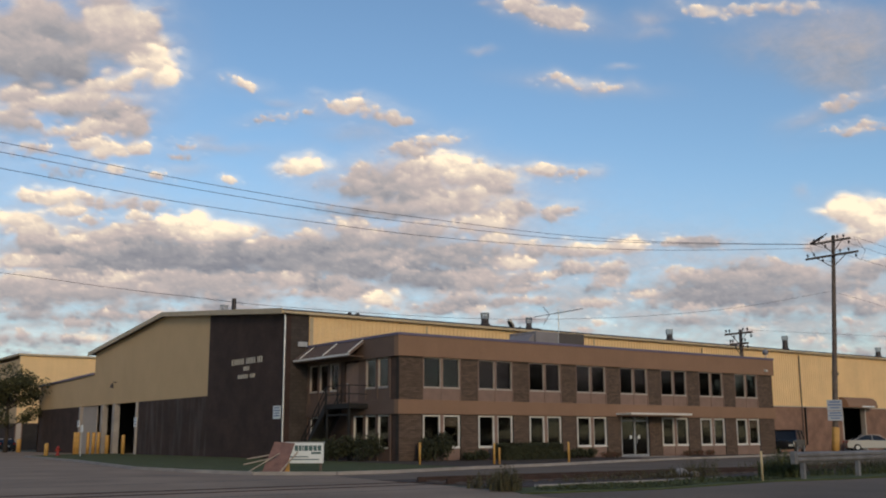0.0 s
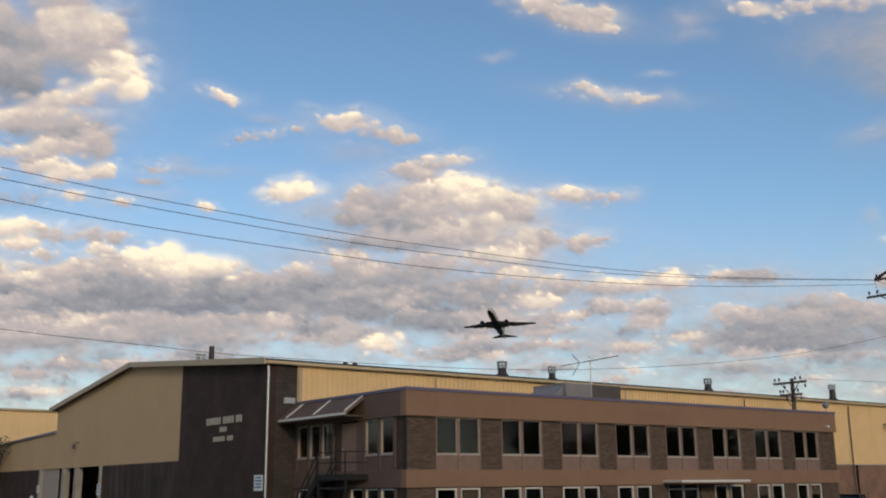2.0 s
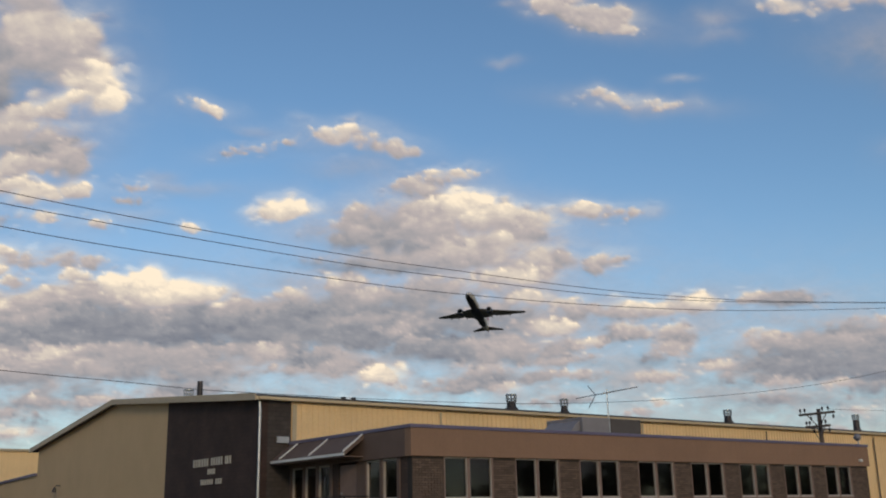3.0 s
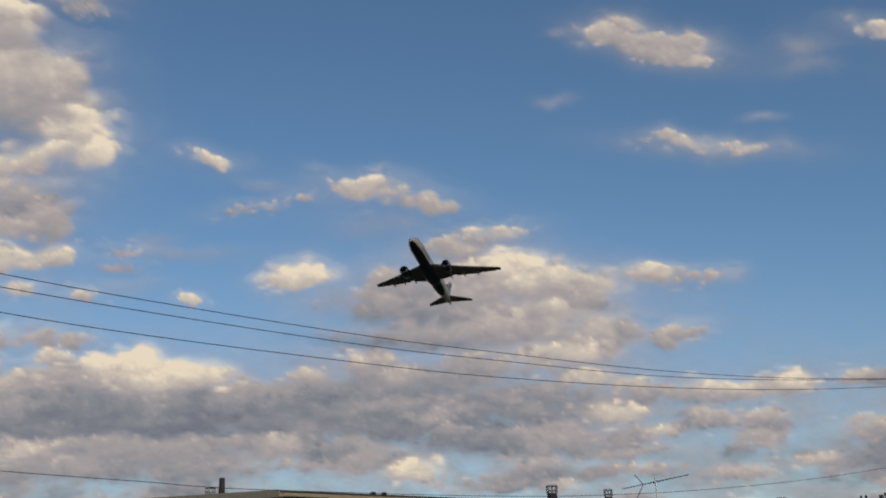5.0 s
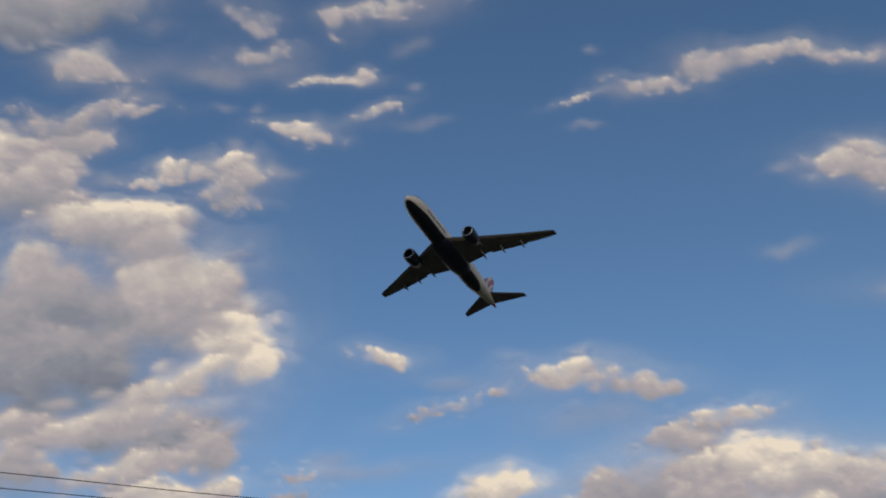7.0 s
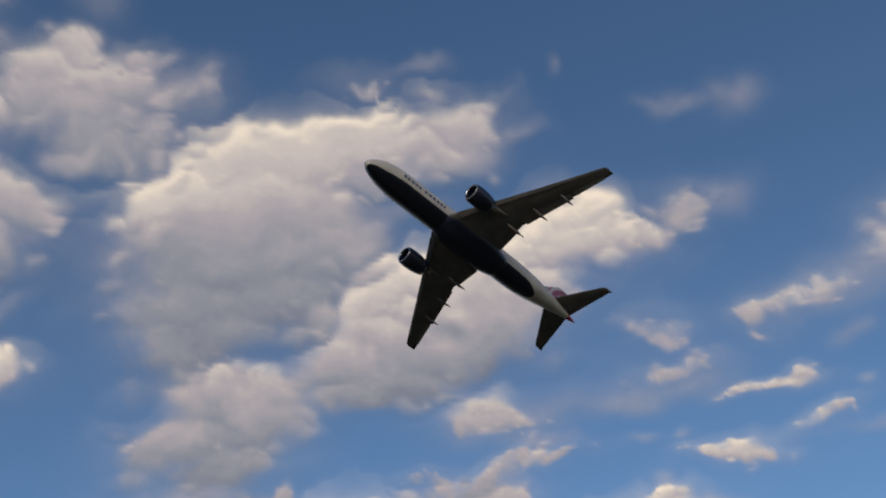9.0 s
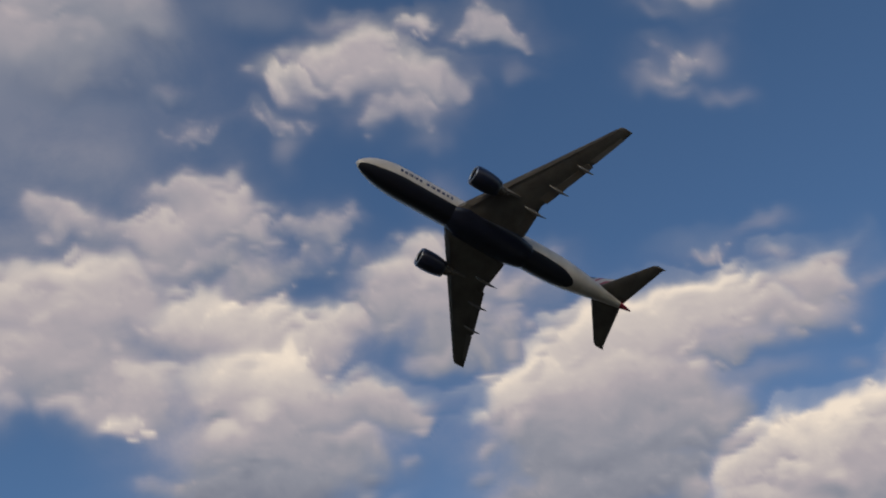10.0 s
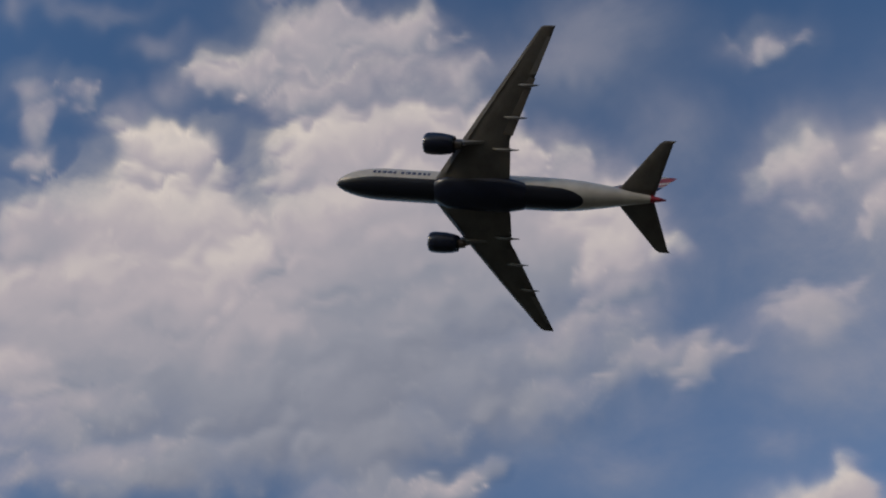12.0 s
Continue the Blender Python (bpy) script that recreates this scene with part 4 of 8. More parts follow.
# rail track along the drive
track = thing("rail_track", "rusty rail track half sunk in ballast and street", "rail track", (0, 0, 0))
for y in (-19.2, -20.64):
    bm = bmesh.new()
    solid(bm, -12.2, 90, y - 0.035, y + 0.035, 0.0, 0.17)
    solid(bm, -12.2, 90, y - 0.07, y + 0.07, 0.0, 0.05)
    part("rail", bm, M_RUST, track, bevel=0.0)
    slab("street_rail", M_RUST, track, -70, -12.2, y - 0.05, y + 0.05, 0.0, 0.03)
    slab("flangeway", M_ROOF, track, -70, -12.2, y + 0.052, y + 0.16, 0.0, 0.017)
sleeper = None
for k in range(90):
    x = -11.8 + k * 0.62
    if sleeper is None:
        sleeper = slab("sleeper", M_WOOD, track, -0.11, 0.11, -21.2, -18.65, 0.0, 0.06, 0.0)
        sleeper.location = (x, 0, 0)
    else:
        share("sleeper", sleeper, track, (x, 0, 0))
# tar seams across the street
rng = random.Random(9)
for y0, y1 in ((-9.6, -9.1), (-15.6, -14.8), (-23.4, -22.4)):
    bm = bmesh.new()
    pts = [(-70 + 2.0 * k, y0 + (y1 - y0) * k / 31 + rng.uniform(-0.06, 0.06)) for k in range(31)]
    for (xa, ya), (xb, yb) in zip(pts, pts[1:]):
        w = 0.07
        bm.faces.new([bm.verts.new(p) for p in ((xa, ya - w, 0.016), (xb, yb - w, 0.016), (xb, yb + w, 0.016), (xa, ya + w, 0.016))])
    tagged(part("road_seam", bm, M_ROOF), "dark tar seam across the worn street", "road", kind="structure")

# crash barrier
barrier = thing("guard_rail", "grey galvanised crash barrier along the road edge", "guard rail", (-2.6, -25.5, 0.03))
barrier.rotation_euler = (0, 0, radians(6))
bm = bmesh.new()
prism(bm, [(-0.02, 0.5), (-0.07, 0.56), (-0.07, 0.62), (-0.02, 0.66), (-0.07, 0.7), (-0.07, 0.77), (-0.02, 0.82), (0.0, 0.82), (-0.04, 0.76), (-0.04, 0.71), (0.0, 0.66), (-0.04, 0.61), (-0.04, 0.56), (0.0, 0.5)], "x", 0.0, 24)
part("beam", bm, M_BARRIER, barrier, "ribbed steel beam")
for k in range(7):
    slab("post", M_BARRIER, barrier, 0.55 + 3.64 * k, 0.67 + 3.64 * k, 0.01, 0.14, 0, 0.78)
slab("end_plate", M_BARRIER, barrier, -0.15, 0.02, -0.1, 0.06, 0.46, 0.84, 0.02)


# plants
def leaf_cloud(bm, centre, radii, count, size, rng, flat=0.0, shell=0.55):
    """Many small two-sided leaves inside an uneven ellipsoid."""
    cx, cy, cz = centre
    for _ in range(count):
        while True:
            p = Vector((rng.uniform(-1, 1), rng.uniform(-1, 1), rng.uniform(-1, 1)))
            if shell < p.length < 1:
                break
        p *= 0.86 + 0.3 * noise.noise(p * 2.2 + Vector(centre))
        q = Vector((cx + p.x * radii[0], cy + p.y * radii[1], cz + p.z * radii[2]))
        if q.z < 0.05:
            continue
        a = Vector((rng.gauss(0, 1), rng.gauss(0, 1), rng.gauss(0, 1) * (1 - flat))).normalized() * size * rng.uniform(0.6, 1.3)
        b = a.cross(Vector((rng.gauss(0, 1), rng.gauss(0, 1), rng.gauss(0, 1)))).normalized() * size * 0.45
        bm.faces.new([bm.verts.new(q + v) for v in (-a, b, a, -b)])


def shrub(x, y, rx, ry, h, mat=None, label="low dark green shrub before the office", box=False, count=700, z0=0.1, size=0.09):
    s = thing("shrub", label, "shrub", (x, y, z0))
    rng = random.Random(round(x * 31 + y * 7))
    bm = bmesh.new()
    if box:
        for _ in range(count):
            q = Vector((rng.uniform(-rx, rx), rng.uniform(-ry, ry), rng.uniform(0.02, h)))
            side = rng.randrange(3)
            if side == 0:
                q.z = h + rng.gauss(0, 0.04)
            elif side == 1:
                q.y = -ry + rng.gauss(0, 0.04)
            else:
                q.x = rng.choice((-rx, rx)) + rng.gauss(0, 0.04)
            a = Vector((rng.gauss(0, 1), rng.gauss(0, 1), rng.gauss(0, 1))).normalized() * size
            b = a.cross(Vector((rng.gauss(0, 1), rng.gauss(0, 1), rng.gauss(0, 1)))).normalized() * size * 0.5
            bm.faces.new([bm.verts.new(q + v) for v in (-a, b, a, -b)])
        solid(bm, -rx + 0.06, rx - 0.06, -ry + 0.06, ry - 0.06, 0, h - 0.06)
    else:
        for k in range(4):
            leaf_cloud(bm, (rng.uniform(-0.4, 0.4) * rx, rng.uniform(-0.4, 0.4) * ry, h * rng.uniform(0.4, 0.62)), (rx * 0.75, ry * 0.75, h * 0.5), count // 4, size, rng, shell=0.3)
    part("foliage", bm, mat or M_SHRUB, s)
    bm = bmesh.new()
    for k in range(4):
        tube(bm, [(0, 0, 0), (rx * 0.3 * math.cos(k * 1.6), ry * 0.3 * math.sin(k * 1.6), h * 0.5)], [0.03, 0.012], 5)
    part("stems", bm, M_BARK, s)
    return s


for x, y, rx, ry, h in ((-2.5, 4.6, 0.9, 0.9, 1.15), (-2.2, 3.2, 1.0, 1.0, 1.35), (-1.1, 2.9, 0.9, 0.9, 1.3), (-1.0, 1.2, 0.9, 0.8, 1.35), (2.1, -0.95, 0.95, 0.75, 1.5), (1.2, -0.9, 0.6, 0.6, 1.2)):
    shrub(x, y, rx, ry, h, count=1100)
for x, y, rx, h in ((3.9, -0.9, 0.55, 0.45), (4.8, -1.0, 0.5, 0.6), (11.2, -1.0, 0.6, 0.5), (12.1, -1.0, 0.55, 0.65), (12.9, -0.9, 0.45, 0.6)):
    shrub(x, y, rx, 0.5, h, count=400, label="small dark shrub in the planting bed")
shrub(7.9, -1.25, 2.1, 0.55, 0.84, box=True, count=4200, label="clipped dark green hedge before the office", size=0.06)
for x in (14.3, 15.2, 21.6, 22.7, 23.8):
    shrub(x, -0.95, 0.6, 0.4, 0.38, M_FLOWER, "reddish flower bed by the office wall", count=350, size=0.05)


def weeds(x, y, rx, ry, h, count, label, mat=None):
    """A stand of thin stalks with narrow leaves."""
    w = thing("weeds", label, "weeds", (x, y, 0.0), kind="stuff")
    rng = random.Random(round(x * 13 + y * 29))
    bm = bmesh.new()
    for _ in range(count):
        a = rng.uniform(0, 2 * math.pi)
        r = math.sqrt(rng.random())
        px, py = rx * r * math.cos(a), ry * r * math.sin(a)
        hh = h * rng.uniform(0.35, 1.0) * (1.1 - 0.5 * r)
        lx, ly = rng.gauss(0, 0.16) * hh, rng.gauss(0, 0.16) * hh
        t = rng.uniform(0.005, 0.014)
        b = rng.uniform(0, math.pi)
        c, s = math.cos(b) * t, math.sin(b) * t
        v = [bm.verts.new(p) for p in ((px - c, py - s, 0), (px + c, py + s, 0), (px + lx * 0.5 + c * 0.8, py + ly * 0.5 + s * 0.8, hh * 0.6),
                                       (px + lx * 0.5 - c * 0.8, py + ly * 0.5 - s * 0.8, hh * 0.6), (px + lx * 1.3, py + ly * 1.3, hh))]
        bm.faces.new((v[0], v[1], v[2], v[3]))
        bm.faces.new((v[3], v[2], v[4]))
        for k in range(2):
            z = hh * rng.uniform(0.35, 0.95)
            q = Vector((px + lx * z / hh, py + ly * z / hh, z))
            d = Vector((rng.gauss(0, 1), rng.gauss(0, 1), 0.5)).normalized() * rng.uniform(0.05, 0.12)
            e = Vector((-d.y, d.x, 0)) * 0.25
            bm.faces.new([bm.verts.new(p) for p in (q, q + d * 0.5 + e, q + d, q + d * 0.5 - e)])
    part("stalks", bm, mat or M_WEED_GREEN, w)
    return w


weeds(-13.4, -24.7, 0.42, 0.36, 0.86, 260, "tall dry weeds beside the street", M_WEED)
weeds(-13.0, -23.4, 0.5, 0.5, 0.62, 110, "thin dry weeds beside the street", M_WEED)
weeds(-1.2, -24.0, 0.9, 0.6, 1.05, 700, "tall green weeds at the barrier end")
weeds(6.0, -24.0, 6.5, 0.6, 0.55, 1200, "green weeds behind the crash barrier")
weeds(-3.0, -21.7, 1.5, 0.5, 0.5, 260, "rough weeds round the rocks", M_WEED)
weeds(0.2, -19.6, 0.8, 0.5, 0.85, 90, "rough weeds along the track", M_WEED)
weeds(-6.0, -21.9, 3.0, 0.5, 0.4, 300, "rough dry weeds along the track", M_WEED)
weeds(10.0, -20.0, 8.0, 1.6, 0.7, 900, "rough weeds along the track", M_WEED)
weeds(-9.5, -25.0, 3.2, 1.0, 0.12, 1500, "short rough grass on the verge")
weeds(-4.6, -24.5, 2.6, 0.8, 0.17, 900, "short rough grass on the verge")
weeds(44.0, -5.5, 4.5, 1.5, 0.6, 200, "rough weeds at the car park edge")
for x, y, s in ((-3.25, -21.6, 0.24), (-2.75, -21.75, 0.16), (-3.7, -21.5, 0.13)):
    rock = thing("rock", "rough pale grey rock beside the track", "rock", (x, y, 0.0))
    bm = bmesh.new()
    bmesh.ops.create_icosphere(bm, subdivisions=3, radius=s)
    for v in bm.verts:
        v.co *= 1 + 0.35 * noise.noise(v.co * 3.1 + Vector((x, y, 0)))
        v.co.z = v.co.z * 0.8 + s * 0.5
    part("stone", bm, M_CONCRETE, rock)


def tree(x, y, high, spread, seed, label):
    t = thing("tree", label, "tree", (x, y, 0))
    rng = random.Random(seed)
    bm = bmesh.new()
    tube(bm, [(0, 0, 0), (0.05, 0.02, high * 0.2), (-0.05, 0.05, high * 0.5), (0.1, 0, high * 0.8)], [0.24, 0.19, 0.13, 0.04], 9)
    tips = []
    for k in range(13):
        a = k * 2.4 + rng.uniform(-0.3, 0.3)
        z0 = high * rng.uniform(0.22, 0.65)
        ln = spread * rng.uniform(0.55, 1.0) * (1 - 0.35 * z0 / high)
        mid = Vector((ln * 0.5 * math.cos(a), ln * 0.5 * math.sin(a), z0 + ln * 0.35))
        end = Vector((ln * math.cos(a), ln * math.sin(a), min(high * 0.93, z0 + ln * 0.6)))
        tube(bm, [(0, 0, z0), mid, end], [0.09, 0.055, 0.02], 6)
        tips += [mid, end, mid.lerp(end, 0.5)]
    part("trunk", bm, M_BARK, t, smooth=True)
    bm = bmesh.new()
    for p in tips + [Vector((0, 0, high * 0.86))]:
        r = rng.uniform(0.7, 1.25) * spread * 0.32
        leaf_cloud(bm, tuple(p), (r, r, r * 0.75), 230, 0.15, rng, shell=0.15)
    part("crown", bm, M_LEAF, t)
    return t


tree(-4.9, 62.0, 9.2, 4.0, 3, "dark leafy street tree with an uneven crown")
tree(-16.0, 70.0, 8.6, 4.2, 5, "dark leafy street tree with an uneven crown")
for k in range(9):
    tree(-30 - 7.5 * k, 118 + 5 * math.sin(k * 2.1), 6.5 + 1.5 * math.sin(k * 1.3), 3.6, 20 + k, "far dark tree at the end of the street")["group"] = "far trees"


# dark belt of woods across the street, which the office windows mirror
woods = thing("woods", "far dark belt of woods across the street", "trees", (0, 0, 0), kind="stuff")
rng = random.Random(77)
bm, trunks = bmesh.new(), bmesh.new()
for k in range(78):
    a = radians(100 + 270 * k / 77)
    d = 112 + rng.uniform(-6, 8)
    cx, cy, h = -5 + d * 1.15 * math.cos(a), -5 + d * math.sin(a), rng.uniform(5, 8.5) * (2.2 if k < 20 else 2.0 if 61 <= k <= 70 else 1.35 if 55 <= k < 61 else 1.0)
    tube(trunks, [(cx, cy, 0), (cx, cy, h * 0.6)], [0.3, 0.12], 6)
    for _ in range(9 if k >= 55 else 5):
        leaf_cloud(bm, (cx + rng.uniform(-2.5, 2.5), cy + rng.uniform(-2.5, 2.5), h * rng.uniform(0.3, 0.72)), (3.6, 3.6, h * 0.3), 70, 0.75, rng, shell=0.2)
part("crowns", bm, M_LEAF, woods)
part("trunks", trunks, M_BARK, woods)


# parked vehicles
def wheel(parent, x, y, r, w):
    bm = bmesh.new()
    tube(bm, [(x, y - w / 2, r), (x, y - w * 0.42, r), (x, y + w * 0.42, r), (x, y + w / 2, r)], [r * 0.9, r, r, r * 0.9], 20)
    t = part("wheel", bm, M_RUBBER, parent, "black tyre")
    bm = bmesh.new()
    tube(bm, [(x, y - w / 2 - 0.01, r), (x, y + w / 2 + 0.01, r)], r * 0.6, 14)
    part("rim", bm, M_STEEL, t, "metal rim")


def car(name, at, turn, side_low, side_cabin, half, cab, mat, label, r=0.31, glass_inset=0.0):
    c = thing(name, label, "car", at)
    c.rotation_euler = (0, 0, radians(turn))
    bm = bmesh.new()
    n_pt = len(side_low)
    rings = []
    for y, shrink in ((-half, 0.94), (-half * 0.9, 1.0), (half * 0.9, 1.0), (half, 0.94)):
        cz = 0.55
        rings.append([(x * (0.985 if shrink < 1 else 1), y, cz + (z - cz) * shrink) for x, z in side_low])
    made = [[bm.verts.new(p) for p in rr] for rr in rings]
    for a, b in zip(made, made[1:]):
        for i in range(n_pt):
            bm.faces.new((a[i], a[(i + 1) % n_pt], b[(i + 1) % n_pt], b[i]))
    bm.faces.new(made[0])
    bm.faces.new(made[-1])
    bmesh.ops.recalc_face_normals(bm, faces=bm.faces)
    part("body", bm, mat, c, bevel=0.015)
    bm = bmesh.new()
    m = len(side_cabin)
    lo = [[bm.verts.new((x, s * (half * 0.92 if z < side_cabin[0][1] + 0.05 else cab), z)) for x, z in side_cabin] for s in (-1, 1)]
    for i in range(m):
        bm.faces.new((lo[0][i], lo[0][(i + 1) % m], lo[1][(i + 1) % m], lo[1][i]))
    bm.faces.new(lo[0])
    bm.faces.new(lo[1])
    bmesh.ops.recalc_face_normals(bm, faces=bm.faces)
    part("windows", bm, M_CARGLASS, c, "dark car windows")
    top = max(z for _, z in side_cabin)
    xs = [x for x, z in side_cabin if z > top - 0.12]
    slab("roof_panel", mat, c, min(xs) - 0.03, max(xs) + 0.03, -cab - 0.02, cab + 0.02, top - 0.03, top + 0.03, 0.02)
    for s in (-1, 1):
        for x, z in (side_cabin[0], side_cabin[-1]):
            tx = min(xs) if x < sum(xs) / len(xs) else max(xs)
            bm = bmesh.new()
            tube(bm, [(x, s * half * 0.92, z), (tx, s * (cab + 0.01), top)], 0.045, 5)
            part("pillar", bm, mat, c)
        bm = bmesh.new()
        mx = (min(xs) + max(xs)) / 2
        tube(bm, [(mx, s * half * 0.93, side_cabin[0][1]), (mx, s * (cab + 0.015), top)], 0.045, 5)
        part("pillar", bm, mat, c)
    x0, x1 = min(x for x, _ in side_low), max(x for x, _ in side_low)
    for x in (x0 + (x1 - x0) * 0.19, x0 + (x1 - x0) * 0.8):
        for s in (-1, 1):
            wheel(c, x, s * (half - 0.08), r, 0.2)
    for s in (-1, 1):
        slab("headlight", M_LAMPLENS, c, x1 - 0.05, x1 + 0.012, s * half * 0.72 - 0.16, s * half * 0.72 + 0.16, 0.6, 0.74, 0.01)
        slab("tail_light", M_TAILRED, c, x0 - 0.012, x0 + 0.05, s * half * 0.78 - 0.12, s * half * 0.78 + 0.12, 0.72, 0.9, 0.01)
    slab("number_plate", M_SIGN, c, x0 - 0.014, x0, -0.25, 0.25, 0.5, 0.62)
    return c


M_CARGLASS = plain("car_glass", (0.02, 0.022, 0.025), 0.06)
SEDAN = [(-2.3, 0.25), (2.25, 0.22), (2.36, 0.45), (2.3, 0.68), (1.9, 0.8), (1.1, 0.93), (-1.5, 0.98), (-2.2, 0.95), (-2.36, 0.72), (-2.36, 0.4)]
CABIN = [(1.15, 0.9), (0.45, 1.32), (0.0, 1.42), (-0.75, 1.40), (-1.25, 1.25), (-1.75, 0.95)]
car("parked_car", (56.3, 7.0, 0.008), -46, SEDAN, CABIN, 0.88, 0.62, M_SILVER, "silver four-door saloon car parked by the wall")
SUV = [(-2.35, 0.4), (2.35, 0.38), (2.42, 0.6), (2.36, 0.98), (1.5, 1.12), (-2.2, 1.12), (-2.42, 1.0), (-2.42, 0.55)]
SUVCAB = [(1.25, 1.08), (0.6, 1.7), (0.2, 1.78), (-1.9, 1.76), (-2.15, 1.6), (-2.3, 1.08)]
car("parked_suv", (36.8, 2.3, 0.008), 205, SUV, SUVCAB, 0.97, 0.76, M_TRUCK, "black sport utility car parked beside the office", 0.38)
car("parked_car", (-3.2, 70.0, 0.012), 85, SEDAN, CABIN, 0.88, 0.62, M_TRUCK, "dark saloon car parked under the street tree")

# airliner; its own space: nose at the origin, x forward, y to port, z up
def livery():
    """Navy belly, off-white top, red tail cone: painted by place on the body."""
    m, n, l, b = material("airliner_livery")
    co = n.new("ShaderNodeTexCoord")
    sep = n.new("ShaderNodeSeparateXYZ")
    l.new(co.outputs["Object"], sep.inputs[0])
    edge = n.new("ShaderNodeValToRGB")
    mr = n.new("ShaderNodeMapRange")
    mr.inputs["From Min"].default_value, mr.inputs["From Max"].default_value = -64.0, 0.0
    l.new(sep.outputs["X"], mr.inputs["Value"])
    l.new(mr.outputs["Result"], edge.inputs["Fac"])
    ends = edge.color_ramp.elements
    ends[0].position, ends[0].color = 0.155, (0, 0, 0, 1)
    ends[1].position, ends[1].color = 0.985, (0.26, 0.26, 0.26, 1)
    for p, q in ((0.2, 0.1), (0.28, 0.185), (0.4, 0.2), (0.55, 0.2), (0.93, 0.2)):
        ends.new(p).color = (q, q, q, 1)
    zz = n.new("ShaderNodeMapRange")
    zz.inputs["From Min"].default_value, zz.inputs["From Max"].default_value = -3.3, 3.3
    l.new(sep.outputs["Z"], zz.inputs["Value"])
    low = n.new("ShaderNodeMath")
    low.operation = "LESS_THAN"
    l.new(zz.outputs["Result"], low.inputs[0])
    l.new(edge.outputs["Color"], low.inputs[1])
    tail = n.new("ShaderNodeMath")
    tail.operation, tail.inputs[1].default_value = "LESS_THAN", -60.4
    l.new(sep.outputs["X"], tail.inputs[0])
    grime = n.new("ShaderNodeTexNoise")
    grime.inputs["Scale"].default_value, grime.inputs["Detail"].default_value = 0.4, 6
    l.new(co.outputs["Object"], grime.inputs["Vector"])
    top = n.new("ShaderNodeValToRGB")
    top.color_ramp.elements[0].position, top.color_ramp.elements[0].color = 0.3, (0.55, 0.50, 0.44, 1)
    top.color_ramp.elements[1].position, top.color_ramp.elements[1].color = 0.7, (0.68, 0.63, 0.56, 1)
    l.new(grime.outputs["Fac"], top.inputs["Fac"])
    m1, m2 = n.new("ShaderNodeMix"), n.new("ShaderNodeMix")
    m1.data_type = m2.data_type = "RGBA"
    l.new(low.outputs[0], m1.inputs["Factor"])
    l.new(top.outputs["Color"], m1.inputs["A"])
    m1.inputs["B"].default_value = (0.009, 0.0115, 0.024, 1)
    l.new(tail.outputs[0], m2.inputs["Factor"])
    l.new(m1.outputs["Result"], m2.inputs["A"])
    m2.inputs["B"].default_value = (0.40, 0.03, 0.05, 1)
    l.new(m2.outputs["Result"], b.inputs["Base Color"])
    b.inputs["Roughness"].default_value = 0.35
    return m


def fin_paint():
    """Broad curved bands of red, white and navy."""
    m, n, l, b = material("fin_paint")
    co = n.new("ShaderNodeTexCoord")
    w = n.new("ShaderNodeTexWave")
    w.bands_direction = "DIAGONAL"
    w.inputs["Scale"].default_value, w.inputs["Distortion"].default_value, w.inputs["Detail"].default_value = 0.055, 3.0, 1
    l.new(co.outputs["Object"], w.inputs["Vector"])
    r = n.new("ShaderNodeValToRGB")
    r.color_ramp.interpolation = "CONSTANT"
    e = r.color_ramp.elements
    e[0].color, e[1].color, e[1].position = (0.012, 0.016, 0.06, 1), (0.56, 0.51, 0.46, 1), 0.3
    for p, col in ((0.42, (0.30, 0.05, 0.05, 1)), (0.62, (0.56, 0.51, 0.46, 1)), (0.9, (0.30, 0.05, 0.05, 1))):
        e.new(p).color = col
    l.new(w.outputs["Fac"], r.inputs["Fac"])
    l.new(r.outputs["Color"], b.inputs["Base Color"])
    b.inputs["Roughness"].default_value = 0.35
    return m


M_LIVERY, M_FIN = livery(), fin_paint()
M_WING = surface("wing_grey", (0.148, 0.137, 0.125), 0.45, 0.0, vary=0.22, scale=0.3, grain=4, bump=0.0)
M_FLAP = surface("flap_grey", (0.125, 0.114, 0.104), 0.5, 0.0, vary=0.12, scale=0.4, grain=3, bump=0.0)
M_FAIRING = surface("fairing_grey", (0.22, 0.21, 0.20), 0.45, vary=0.1)
M_NACELLE = surface("nacelle_navy", (0.014, 0.018, 0.042), 0.3, vary=0.15, scale=0.6, bump=0.0)
M_LIP = surface("intake_lip", (0.45, 0.45, 0.46), 0.3, 0.9, vary=0.05)
M_FAN = surface("fan_blades", (0.03, 0.03, 0.032), 0.5, 0.6, vary=0.2)
M_HOT = surface("exhaust_metal", (0.20, 0.165, 0.14), 0.4, 0.8, vary=0.2)
M_NAVYINK = plain("navy_lettering", (0.03, 0.04, 0.11), 0.5)

airliner = thing("airliner", "wide-body twin-jet airliner, navy belly, white top, climbing in flight", "aircraft")


def loft(bm, rings, closed_ends=True):
    made = [[bm.verts.new(p) for p in r] for r in rings]
    k = len(made[0])
    for r, s in zip(made, made[1:]):
        for i in range(k):
            bm.faces.new((r[i], r[(i + 1) % k], s[(i + 1) % k], s[i]))
    if closed_ends:
        bm.faces.new(made[0][::-1])
        bm.faces.new(made[-1])
    bmesh.ops.recalc_face_normals(bm, faces=bm.faces)


